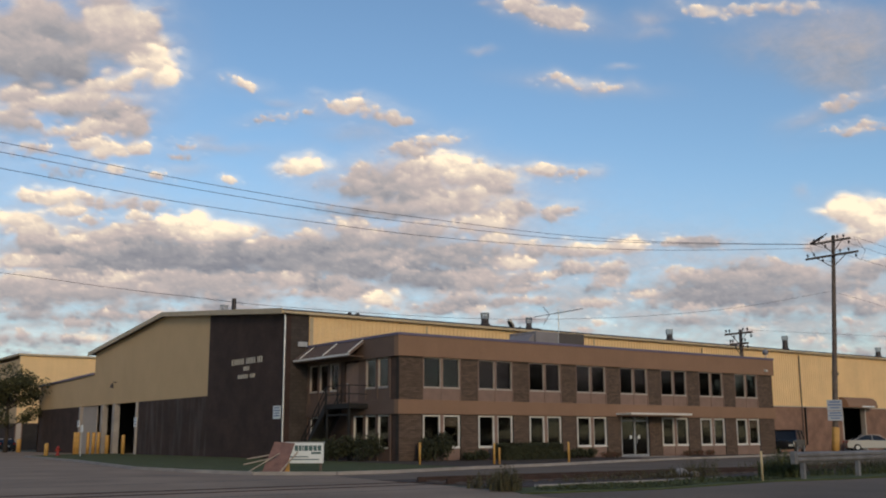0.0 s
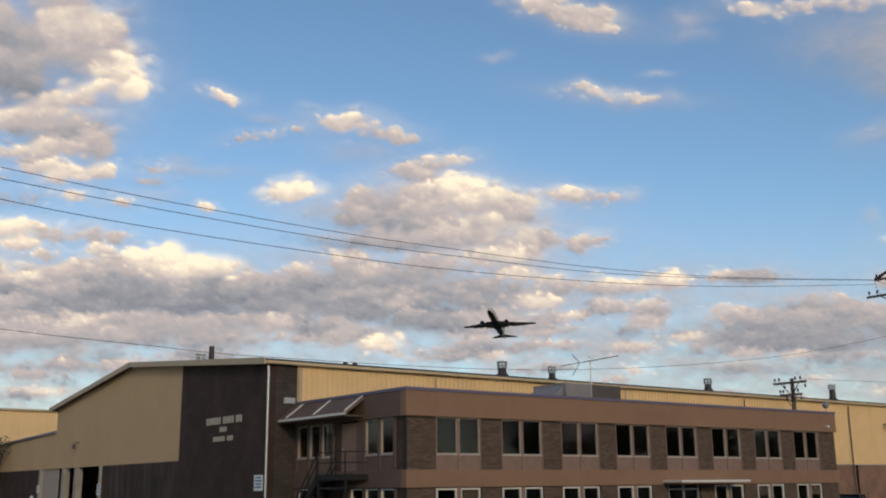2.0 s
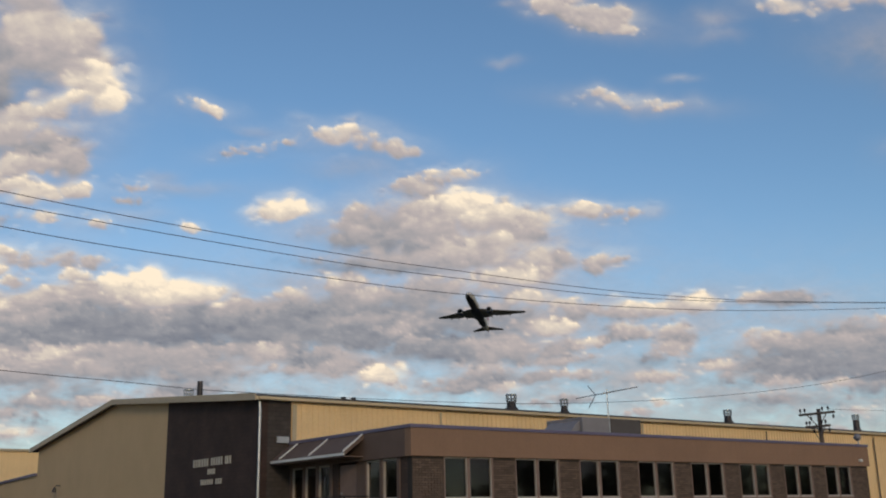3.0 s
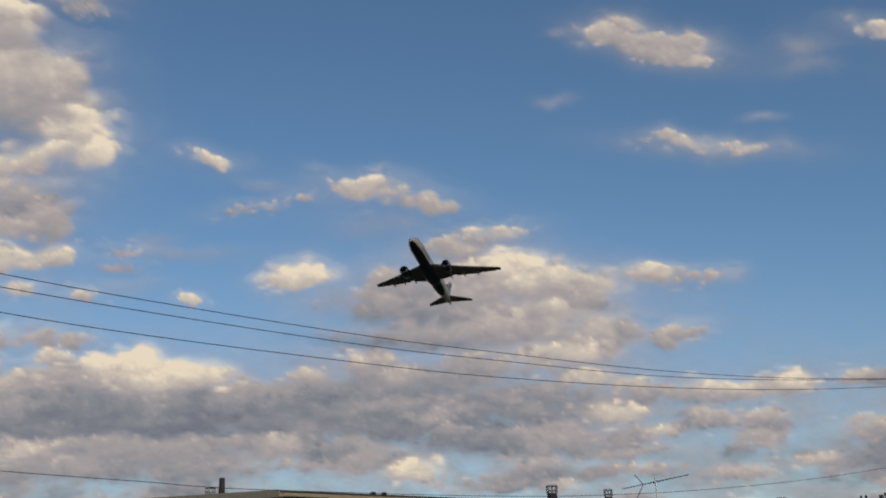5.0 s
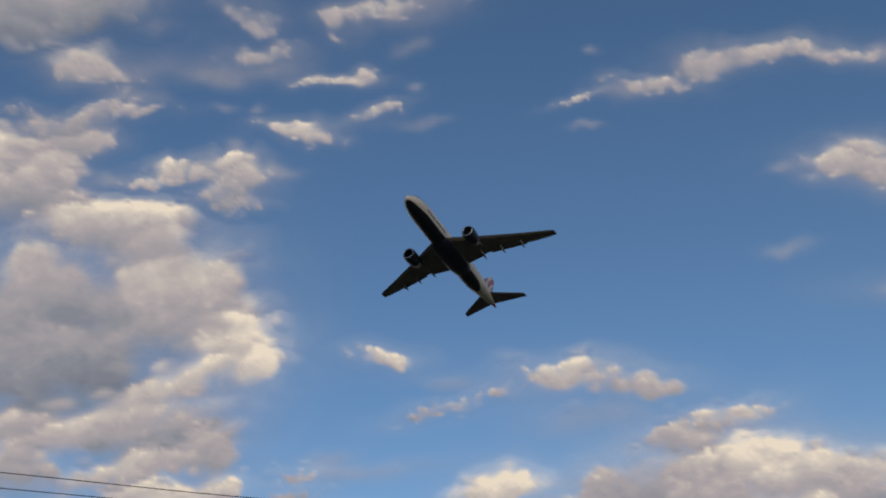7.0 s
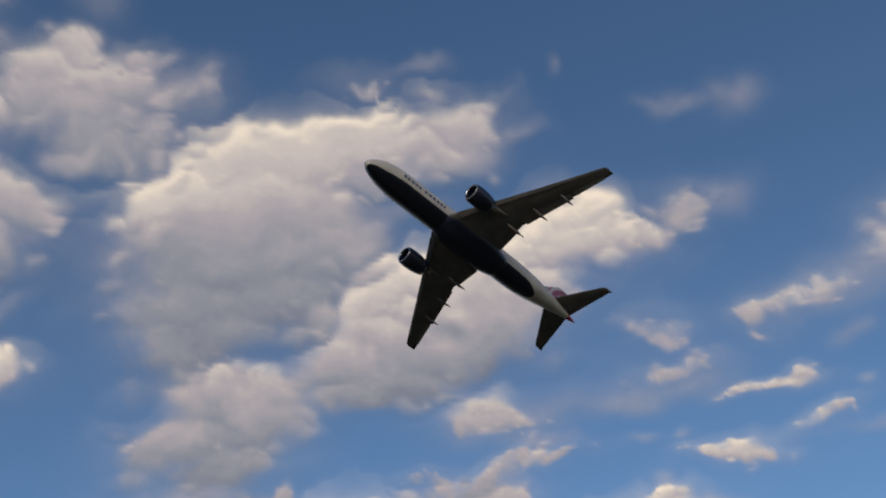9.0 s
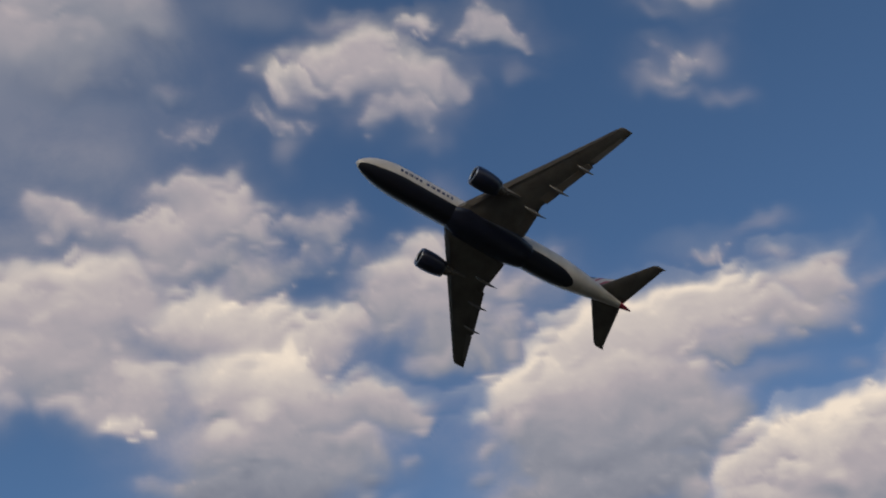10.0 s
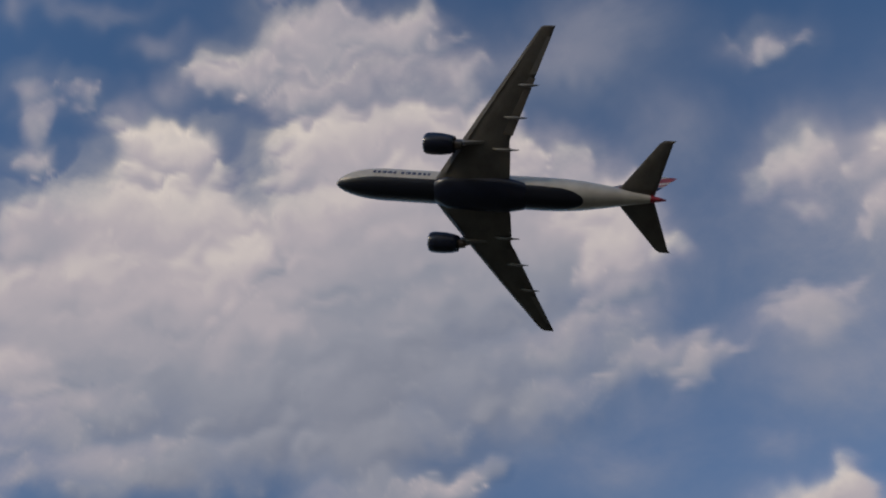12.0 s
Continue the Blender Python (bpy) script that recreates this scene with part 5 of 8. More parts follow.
# fuselage: station aft of the nose, radius, height of its centre
stations = [(0.0, 0.05, -0.84), (0.25, 0.55, -0.82), (0.8, 1.05, -0.72), (1.8, 1.65, -0.5), (3.2, 2.2, -0.27), (5.0, 2.68, -0.1), (7.2, 2.98, 0.0), (9.5, 3.1, 0.0),
            (20, 3.1, 0.0), (33, 3.1, 0.0), (41, 3.1, 0.0), (44.5, 3.02, 0.05), (48, 2.72, 0.22), (52, 2.15, 0.48), (56, 1.48, 0.72), (59.5, 0.88, 0.7), (61.8, 0.45, 0.6), (63.2, 0.12, 0.52)]
rings = []
for s, r, zc in stations:
    rings.append([(-s, r * math.cos(2 * math.pi * k / 32), zc + r * math.sin(2 * math.pi * k / 32)) for k in range(32)])
bm = bmesh.new()
loft(bm, rings)
body = part("fuselage", bm, M_LIVERY, airliner, "white-topped fuselage with a navy belly", smooth=True)
# belly fairing between the wings
bm = bmesh.new()
loft(bm, [[(-s, w * math.cos(2 * math.pi * k / 24), -1.75 + h * math.sin(2 * math.pi * k / 24)) for k in range(24)]
          for s, w, h in ((19.2, 0.6, 0.5), (20.6, 2.4, 1.35), (23, 3.35, 1.75), (28, 3.5, 1.85), (34, 3.45, 1.8), (37.5, 2.7, 1.45), (40.2, 0.8, 0.6))])
part("belly_fairing", bm, M_NACELLE, airliner, "navy belly fairing", smooth=True)


def foil(x_le, chord, y, z, thick, flip=1):
    """A wing section of 16 points."""
    up = [(0, 0), (0.03, 0.32), (0.12, 0.62), (0.3, 0.92), (0.5, 0.9), (0.7, 0.62), (0.88, 0.28), (1, 0.03)]
    pts = [(x_le - c * chord, y, z + h * thick * chord * 0.55) for c, h in up]
    pts += [(x_le - c * chord, y, z - h * thick * chord * 0.5) for c, h in up[::-1]]
    return pts


def wing_line(y):
    """Leading edge, trailing edge and height of the wing at a distance from the centre line."""
    le = -20.4 - (y - 2.2) * 0.69
    te = -34.75 if y < 10.3 else -34.75 - (y - 10.3) * 0.378
    u = max(0.0, (y - 3) / 27.6)
    return le, te, -1.75 + 3.6 * u + 1.55 * u * u


for side in (1, -1):
    rows_y = [1.5, 3.0, 6.5, 10.3, 14, 18, 22, 26, 29.4, 30.2, 30.5]
    bm = bmesh.new()
    sec = []
    for y in rows_y:
        le, te, z = wing_line(y)
        if y > 30.3:
            le -= 0.35
        sec.append(foil(le, le - te, side * y, z, 0.125 - 0.0012 * y))
    loft(bm, sec)
    wing = part("wing", bm, M_WING, airliner, "swept grey wing seen from below", smooth=True)
    # flap panels a little proud below the trailing edge
    for y0, y1 in ((3.4, 9.0), (11.3, 21.5)):
        bm = bmesh.new()
        q = []
        for y in (y0, y1):
            le, te, z = wing_line(y)
            c = (le - te) * 0.2
            q.append([(te + c, side * y, z - 0.22), (te - 0.22, side * y, z - 0.30), (te - 0.22, side * y, z - 0.18), (te + c, side * y, z - 0.05)])
        loft(bm, q)
        part("flap", bm, M_FLAP, wing, "darker trailing flap")
    bm = bmesh.new()
    q = []
    for y in (4.0, 12.0, 20.0, 29.6):
        le, te, z = wing_line(y)
        c = (le - te) * 0.07 + 0.25
        q.append([(le + 0.06, side * y, z - 0.02), (le - c, side * y, z - 0.05 * (le - te) - 0.02), (le - c, side * y, z - 0.05 * (le - te) + 0.06), (le + 0.02, side * y, z + 0.06)])
    loft(bm, q)
    part("slat", bm, M_FLAP, wing, "darker leading edge slat")
    bm = bmesh.new()
    q = []
    for y in (22.2, 28.6):
        le, te, z = wing_line(y)
        c = (le - te) * 0.24
        q.append([(te + c, side * y, z - 0.14), (te - 0.05, side * y, z - 0.1), (te - 0.05, side * y, z - 0.02), (te + c, side * y, z - 0.04)])
    loft(bm, q)
    part("aileron", bm, M_FAIRING, wing, "paler grey aileron")
    for y, ln in ((8.8, 5.0), (14.6, 4.4), (20.4, 3.8)):
        le, te, z = wing_line(y)
        bm = bmesh.new()
        a = te + ln * 0.62
        tube(bm, [(a, side * y, z - 0.35), (a - ln * 0.25, side * y, z - 0.75), (a - ln * 0.6, side * y, z - 0.85), (a - ln, side * y, z - 0.55)],
             [0.08, 0.3, 0.3, 0.06], 8)
        part("flap_fairing", bm, M_FAIRING, wing, "pale flap track fairing", smooth=True)
    # engine
    ex, ey, ez = -19.4, 9.89, -3.36
    bm = bmesh.new()
    prof = [(0.0, 1.62), (0.05, 1.78), (0.5, 1.98), (1.6, 2.06), (3.2, 2.02), (4.6, 1.82), (5.6, 1.56), (5.6, 1.42), (4.2, 1.5), (1.2, 1.5), (0.25, 1.52), (0.0, 1.62)]
    loft(bm, [[(ex - s, side * ey + r * math.cos(2 * math.pi * k / 28), ez + r * math.sin(2 * math.pi * k / 28)) for k in range(28)] for s, r in prof], False)
    engine = part("engine", bm, M_NACELLE, airliner, "large navy engine nacelle", smooth=True)
    bm = bmesh.new()
    loft(bm, [[(ex - s, side * ey + r * math.cos(2 * math.pi * k / 28), ez + r * math.sin(2 * math.pi * k / 28)) for k in range(28)]
              for s, r in ((0.28, 1.86), (0.1, 1.82), (-0.02, 1.7), (0.0, 1.6), (0.2, 1.5))], False)
    part("intake_lip", bm, M_LIP, engine, "bare metal intake lip", smooth=True)
    bm = bmesh.new()
    for k in range(22):
        a = 2 * math.pi * k / 22
        ca, sa, cb, sb = math.cos(a), math.sin(a), math.cos(a + 0.2), math.sin(a + 0.2)
        bm.faces.new([bm.verts.new(p) for p in ((ex - 1.15, side * ey + 0.4 * ca, ez + 0.4 * sa), (ex - 1.05, side * ey + 1.49 * ca, ez + 1.49 * sa),
                                                (ex - 1.3, side * ey + 1.49 * cb, ez + 1.49 * sb), (ex - 1.3, side * ey + 0.4 * cb, ez + 0.4 * sb))])
    tube(bm, [(ex - 0.55, side * ey, ez), (ex - 0.8, side * ey, ez), (ex - 1.25, side * ey, ez)], [0.04, 0.26, 0.42], 12)
    tube(bm, [(ex - 1.5, side * ey, ez), (ex - 1.6, side * ey, ez)], 1.49, 20)
    part("fan", bm, M_FAN, engine, "dark fan inside the intake")
    bm = bmesh.new()
    tube(bm, [(ex - 5.0, side * ey, ez), (ex - 6.2, side * ey, ez), (ex - 7.0, side * ey, ez)], [1.1, 0.85, 0.72], 20)
    tube(bm, [(ex - 6.9, side * ey, ez), (ex - 8.0, side * ey, ez)], [0.45, 0.06], 14)
    part("exhaust_cone", bm, M_HOT, engine, "dull metal exhaust cone", smooth=True)
    le, te, wz = wing_line(ey)
    bm = bmesh.new()
    prism(bm, [(ex - 1.5, ez + 2.02), (le + 0.4, wz + 0.1), (le - 5, wz - 0.25), (ex - 9.2, ez + 1.6), (ex - 6.5, ez + 0.7), (ex - 4.8, ez + 1.4)], "y", side * ey - 0.25, side * ey + 0.25)
    part("pylon", bm, M_FAIRING, engine, "grey engine pylon")
    # tailplane
    bm = bmesh.new()
    sec = []
    for y in (0.6, 2, 5, 8, 10.3, 10.82):
        u = (y - 0.6) / 10.2
        le, te = -53.9 - 8.0 * u, -61.1 - 2.9 * u
        sec.append(foil(le - (0.4 if y > 10.4 else 0), le - te, side * y, 0.75 + 0.9 * u, 0.1))
    loft(bm, sec)
    part("tailplane", bm, M_WING, airliner, "grey tailplane", smooth=True)
    # letters as plain bars along the cabin, cockpit glass
    x = -7.9
    for w in (0.95, 0.95, 0.3, 0.8, 0.3, 0.8, 0.95, -0.6, 1.0, 0.3, 0.95, 1.15, 1.0, 0.9, 0.8):
        if w > 0:
            bm = bmesh.new()
            steps = [-1.3 + 0.17 * k for k in range(5)]
            rim = [(z, math.sqrt(3.1 ** 2 - z ** 2) + 0.02) for z in steps]
            for (za, ya), (zb, yb) in zip(rim, rim[1:]):
                bm.faces.new([bm.verts.new(p) for p in ((x, side * ya, za), (x - w * 0.62, side * ya, za), (x - w * 0.62, side * yb, zb), (x, side * yb, zb))])
            part("lettering", bm, M_NAVYINK, body, "navy letter drawn as a bar")
        x -= abs(w)
    for k, (s, up) in enumerate(((2.55, 0.95), (3.25, 1.05), (3.95, 1.1))):
        bm = bmesh.new()
        r = 1.98 + 0.26 * k
        zc = -0.38 + 0.12 * k
        a0, a1 = radians(38), radians(56)
        bm.faces.new([bm.verts.new((-s - d, side * (r + 0.05 + 0.12 * d) * math.cos(a), zc + (r + 0.05 + 0.12 * d) * math.sin(a))) for d, a in ((0, a0), (0.55, a0), (0.55, a1), (0, a1))])
        part("cockpit_window", bm, M_FAN, body, "dark cockpit window")
bm = bmesh.new()
fin_rows = []
for z, le, te in ((1.6, -46.5, -59.8), (3.0, -49.8, -60.3), (6.5, -54.2, -61.8), (10.0, -58.3, -63.3), (12.4, -61.0, -64.3)):
    c = le - te
    fin_rows.append([(le, 0, z), (le - 0.1 * c, 0.05 * c, z), (le - 0.4 * c, 0.055 * c, z), (te, 0.02, z), (te, -0.02, z), (le - 0.4 * c, -0.055 * c, z), (le - 0.1 * c, -0.05 * c, z)])
loft(bm, fin_rows)
part("fin", bm, M_FIN, airliner, "fin with red, white and navy bands", smooth=False)

# bricks of the office piers: the nearest ones singly, the rest joined
BRICK_L, BRICK_H, BED = 0.285, 0.078, 0.095


def courses(x0, x1, z0, z1):
    """Running bond over a stretch of wall: middle, height and length of every brick."""
    for row in range(int((z1 - z0 - 0.02) / BED)):
        x = x0 + 0.02 - (BRICK_L + 0.015) * (0.5 if row % 2 else 0.0)
        while x < x1 - 0.05:
            a, b = max(x, x0 + 0.02), min(x + BRICK_L, x1 - 0.02)
            if b - a > 0.05:
                yield (a + b) / 2, z0 + 0.015 + row * BED, b - a
            x += BRICK_L + 0.015


single, brick_mesh = 0, {}
rng = random.Random(12)
rest = bmesh.new()
for pier, x0, x1, z0, z1 in piers:
    for x, z, length in courses(x0, x1, z0, z1):
        proud = rng.choice((0.012, 0.018, 0.024))
        if single < 300:
            key = (round(length, 2), proud)
            if key not in brick_mesh:
                bm = bmesh.new()
                solid(bm, -length / 2, length / 2, -proud, 0.01, 0, BRICK_H)
                brick_mesh[key] = part("brick", bm, M_BRICK, pier)
                brick_mesh[key].location = (x, 0, z)
            else:
                share("brick", brick_mesh[key], pier, (x, 0, z))
            single += 1
        else:
            solid(rest, x - length / 2, x + length / 2, -proud, 0.01, z, z + BRICK_H)
part("brick_rest", rest, M_BRICK_REST, office, "remaining split-faced bricks")["kind"] = "stuff"

# cloud bank: one wide vault of broken cumulus, kilometres off
CLOUD_R = 4000.0
AZ0, AZ1, EL0, EL1, STEP = 20.0, 160.0, -1.0, 60.0, 0.12
SUN_AZ = 250.0


def lattice_noise(x, y, seed):
    """Smooth noise from -1 to 1 on two arrays."""
    table = np.random.RandomState(seed).uniform(-1, 1, (256, 256))
    xi, yi = np.floor(x).astype(int), np.floor(y).astype(int)
    fx, fy = x - xi, y - yi
    fx, fy = fx * fx * (3 - 2 * fx), fy * fy * (3 - 2 * fy)
    a, b = table[xi % 256, yi % 256], table[(xi + 1) % 256, yi % 256]
    c, d = table[xi % 256, (yi + 1) % 256], table[(xi + 1) % 256, (yi + 1) % 256]
    return (a * (1 - fx) + b * fx) * (1 - fy) + (c * (1 - fx) + d * fx) * fy


class Sky:
    """Fields of cloud over a patch of the sky: how dense, how thin a veil, how bright."""

    def __init__(self, az0, az1, el0, el1, step, ragged=1.0):
        self.az0, self.el0, self.step = az0, el0, step
        self.az, self.el = np.meshgrid(np.arange(az0, az1 + step / 2, step), np.arange(el0, el1 + step / 2, step))
        # billows look smaller towards the horizon, where the clouds are farther off
        grow = (np.sin(np.radians(np.maximum(self.el, 0))) + 0.42) * 0.75 * ragged
        wa, we = np.zeros_like(self.az), np.zeros_like(self.az)
        for k, (size, amount) in enumerate(((2.3, 0.45), (1.0, 0.3), (0.45, 0.15))):
            wa += amount * lattice_noise(self.az / size, self.el / size * 1.2, 11 + k)
            we += amount * 0.8 * lattice_noise(self.az / size + 40, self.el / size * 1.2, 21 + k)
        self.wa, self.we = self.az + wa * grow, self.el + we * grow
        self.dense = np.zeros_like(self.az)
        self.thin = np.zeros_like(self.az)
        self.weight = np.full_like(self.az, 1e-6)
        self.shade = self.weight * 0.5

    def splat(self, az, el, w, h, lean, thick, tone, level, veil):
        reach = max(w, h) * (2.0 if veil else 2.4) + 0.8
        wide = reach / max(0.3, math.cos(radians(min(el, 70))))
        j0, j1 = (int((az + s * wide - self.az0) / self.step) for s in (-1, 1))
        i0, i1 = (int((el + s * reach - self.el0) / self.step) for s in (-1, 1))
        box = np.s_[max(i0, 0):max(i1 + 1, 0), max(j0, 0):max(j1 + 1, 0)]
        u, v = (self.wa[box] - az) * math.cos(radians(el)), self.we[box] - el
        if not u.size:
            return
        c, s = math.cos(radians(lean)), math.sin(radians(lean))
        along, up = (u * c + v * s) / w, (v * c - u * s) / h
        r2 = along ** 2 + up ** 2
        if veil:
            g = np.exp(-1.1 * r2)
            self.thin[box] += thick * g
            self.weight[box] += 0.15 * thick * g
            self.shade[box] += 0.15 * thick * g * (tone + 0.1 * up)
            return
        far_off = 1 - min(1, max(0, el - 16) / 20)
        g = np.exp(-(0.72 + 0.2 * far_off, 1.3, 1.3)[level] * r2)
        self.dense[box] += thick ** (1.0 + 0.4 * far_off) * (0.95 - 0.2 * far_off, 0.28 + 0.2 * far_off, 0.2 + 0.1 * far_off)[level] * g
        if not level:
            self.thin[box] += 0.26 * thick * np.exp(-0.42 * r2)
        wt = g ** (3, 2.5, 3)[level] * (1.6, 0.9, 0.9)[level] * (1.45 - 0.95 * min(1, max(0, el - 16) / 26) if level else 1)
        side = 0.12 * math.sin(radians(SUN_AZ - az))
        self.weight[box] += wt
        self.shade[box] += wt * np.clip(tone + (0.2, 0.17, 0.15)[level] * up + side * along, 0, 1.15)

    def puff(self, rng, az, el, w, h, lean, thick, tone):
        """A puff with smaller ones heaped on it, and smaller ones on those; a thin one stays a plain veil."""
        if thick <= 0.5:
            return self.splat(az, el, w * 1.1, h * 1.1, lean, thick, tone, 0, True)
        self.splat(az, el, w, h, lean, thick, tone, 0, False)
        ca, sa = math.cos(radians(lean)), math.sin(radians(lean))
        count = int(min(16, 5 + 3 * w / h))
        calm = 1 - 0.5 * min(1, max(0, el - 16) / 26)
        for _ in range(count):
            a, r = rng.uniform(0, 2 * math.pi), math.sqrt(rng.random()) * 0.86
            p, q = r * math.cos(a), r * math.sin(a)
            size = h * rng.uniform(0.34, 0.62) * (1 - 0.3 * r)
            x, y = p * w * ca - q * h * sa, p * w * sa + q * h * ca
            b_az, b_el = az + x / math.cos(radians(el)), el + y
            b_tone = tone + calm * (0.2 * q + rng.gauss(0, 0.07))
            stretch = rng.uniform(1.0, 1.7)
            self.splat(b_az, b_el, size * stretch, size, lean, thick, b_tone, 1, False)
            for _ in range(4):
                a, r = rng.uniform(-0.5, math.pi + 0.5), rng.uniform(0.5, 1.0)
                small = size * rng.uniform(0.3, 0.5)
                self.splat(b_az + size * stretch * r * math.cos(a) / math.cos(radians(el)), b_el + size * r * math.sin(a), small * 1.25, small, lean, thick * 0.85,
                           b_tone + calm * (0.13 * math.sin(a) + rng.gauss(0, 0.06)), 2, False)
        # torn scraps round it
        for _ in range(3):
            a, r = rng.uniform(0, 2 * math.pi), rng.uniform(1.15, 1.6)
            size = h * rng.uniform(0.2, 0.42)
            x, y = r * math.cos(a) * w, r * math.sin(a) * h
            self.splat(az + (x * ca - y * sa) / math.cos(radians(el)), el + x * sa + y * ca, size * rng.uniform(1.2, 2.2), size, lean, 0.45, tone, 0, False)

    def fields(self):
        return (("cover", 1.5 * (1 - np.exp(-self.dense / 1.5))), ("veil", 1 - np.exp(-self.thin)), ("shade", 0.47 + 1.08 * (self.shade / self.weight - 0.5)))


main_sky = Sky(AZ0, AZ1, EL0, EL1, STEP)
puff_rng = random.Random(8)


def bank(puffs):
    """Puffs of cloud: bearing, height, half width, half height and lean in degrees, thickness, brightness."""
    for row in puffs:
        main_sky.puff(puff_rng, *row)


bank([(78.3, 22.9, 3.55, 1.36, -9, 0.9, 0.55), (73.8, 22.9, 2.31, 1.25, -7, 1, 0.65),
      (72.5, 23.2, 1.40, 0.88, -7, 0.9, 0.72), (71.7, 21.6, 1.31, 0.77, -1, 1.1, 0.95),
      (70.6, 20.5, 0.76, 0.64, -6, 1.1, 0.92), (77.2, 20.6, 3.31, 1.39, -8, 0.9, 0.36),
      (78.8, 21.0, 1.75, 1.22, -9, 0.9, 0.45), (73.6, 19.8, 2.51, 0.57, -16, 1, 0.75),
      (76.7, 18.4, 3.35, 0.44, -12, 0.9, 0.72), (78.9, 18.6, 1.16, 0.56, -8, 0.9, 0.7),
      (74.1, 18.3, 2.48, 0.64, -6, 0.8, 0.5), (78.7, 16.9, 1.46, 0.78, -7, 0.8, 0.55),
      (74.2, 17.4, 1.08, 0.58, -6, 1, 0.8), (75.9, 16.8, 1.51, 0.48, -6, 0.8, 0.7)])
bank([(72.3, 17.5, 1.10, 0.97, -5, 0.8, 0.6), (71.7, 16.3, 0.95, 0.52, -5, 0.9, 0.8),
      (73.6, 15.9, 1.09, 0.52, -5, 0.9, 0.8), (77.7, 15.5, 1.78, 0.44, -6, 0.7, 0.6),
      (75.8, 14.7, 1.83, 0.45, -5, 0.6, 0.5), (69.4, 16.2, 0.90, 0.40, -4, 0.6, 0.6),
      (67.0, 16.7, 1.97, 0.30, 2, 0.5, 0.55), (68.1, 17.3, 0.81, 0.26, -4, 0.4, 0.55),
      (66.5, 14.8, 0.59, 0.30, -3, 0.8, 0.8), (69.0, 15.3, 1.30, 0.33, -4, 0.35, 0.6),
      (75.7, 13.2, 1.52, 0.51, -5, 1, 0.85), (77.8, 13.1, 0.74, 0.38, -5, 0.9, 0.85),
      (73.1, 13.0, 1.88, 0.46, -4, 0.8, 0.6), (70.9, 13.0, 0.96, 0.33, -4, 0.7, 0.6)])
bank([(74.2, 11.9, 0.77, 0.39, -4, 0.8, 0.65), (78.3, 11.6, 1.32, 0.51, -5, 1, 0.88),
      (77.0, 11.2, 1.19, 0.38, -4, 0.9, 0.8), (68.2, 12.4, 0.91, 0.57, -3, 1.1, 1),
      (66.2, 11.9, 1.49, 0.54, 3, 1, 0.95), (67.5, 11.6, 1.64, 0.47, -2, 1, 0.85),
      (68.8, 11.8, 0.65, 0.47, -3, 1, 0.85), (71.4, 11.3, 1.91, 0.66, -3, 1, 0.6),
      (73.2, 11.0, 1.56, 0.49, -4, 0.9, 0.65), (68.5, 10.4, 4.62, 0.87, 1, 1, 0.26),
      (69.7, 9.8, 6.25, 0.86, -2, 0.8, 0.25), (72.0, 10.1, 2.86, 0.59, -3, 0.9, 0.3),
      (63.7, 10.5, 3.38, 0.51, -1, 0.9, 0.2), (61.0, 10.9, 1.70, 0.34, -1, 0.7, 0.2)])
bank([(77.3, 10.4, 1.79, 0.64, -4, 1, 0.5), (77.8, 9.4, 1.48, 0.44, -4, 0.9, 0.8),
      (75.4, 9.6, 2.14, 0.45, -3, 0.8, 0.5), (72.6, 8.8, 1.73, 0.46, -3, 1, 0.88),
      (74.4, 8.6, 1.23, 0.39, -3, 0.9, 0.75), (77.7, 8.2, 1.77, 0.38, -3, 0.8, 0.75),
      (69.7, 9.1, 1.61, 0.33, -2, 0.7, 0.6), (66.7, 8.8, 1.98, 0.40, -2, 0.8, 0.55),
      (62.3, 9.1, 1.52, 0.48, -1, 1, 0.8), (64.5, 9.1, 1.34, 0.34, -1, 0.7, 0.55),
      (59.6, 9.5, 2.06, 0.41, -1, 0.7, 0.4), (75.9, 7.6, 3.67, 0.38, -3, 0.8, 0.5),
      (70.6, 8.0, 2.57, 0.40, -2, 0.7, 0.55), (65.7, 8.0, 3.00, 0.47, -1, 0.8, 0.5)])
bank([(61.0, 8.1, 2.39, 0.41, -1, 0.7, 0.55), (57.1, 7.8, 1.31, 0.52, 0, 1, 0.95),
      (58.9, 8.5, 1.71, 0.34, 0, 0.7, 0.5), (56.1, 7.1, 1.38, 0.27, 0, 0.6, 0.6),
      (77.3, 6.3, 2.38, 0.47, -2, 0.7, 0.45), (72.7, 6.5, 2.83, 0.39, -2, 0.7, 0.4),
      (76.9, 5.0, 2.69, 0.44, -2, 0.7, 0.5), (74.2, 5.1, 1.53, 0.26, -2, 0.8, 0.85),
      (66.3, 7.0, 4.00, 0.47, -1, 0.6, 0.45), (59.4, 19.6, 1.52, 0.47, 1, 0.9, 0.75),
      (56.9, 18.8, 2.05, 0.51, 7, 0.9, 0.62), (62.6, 18.8, 2.02, 0.33, -10, 0.7, 0.65),
      (64.4, 18.6, 0.83, 0.27, -3, 0.6, 0.6), (65.5, 20.5, 1.05, 0.36, 4, 0.8, 0.8)])
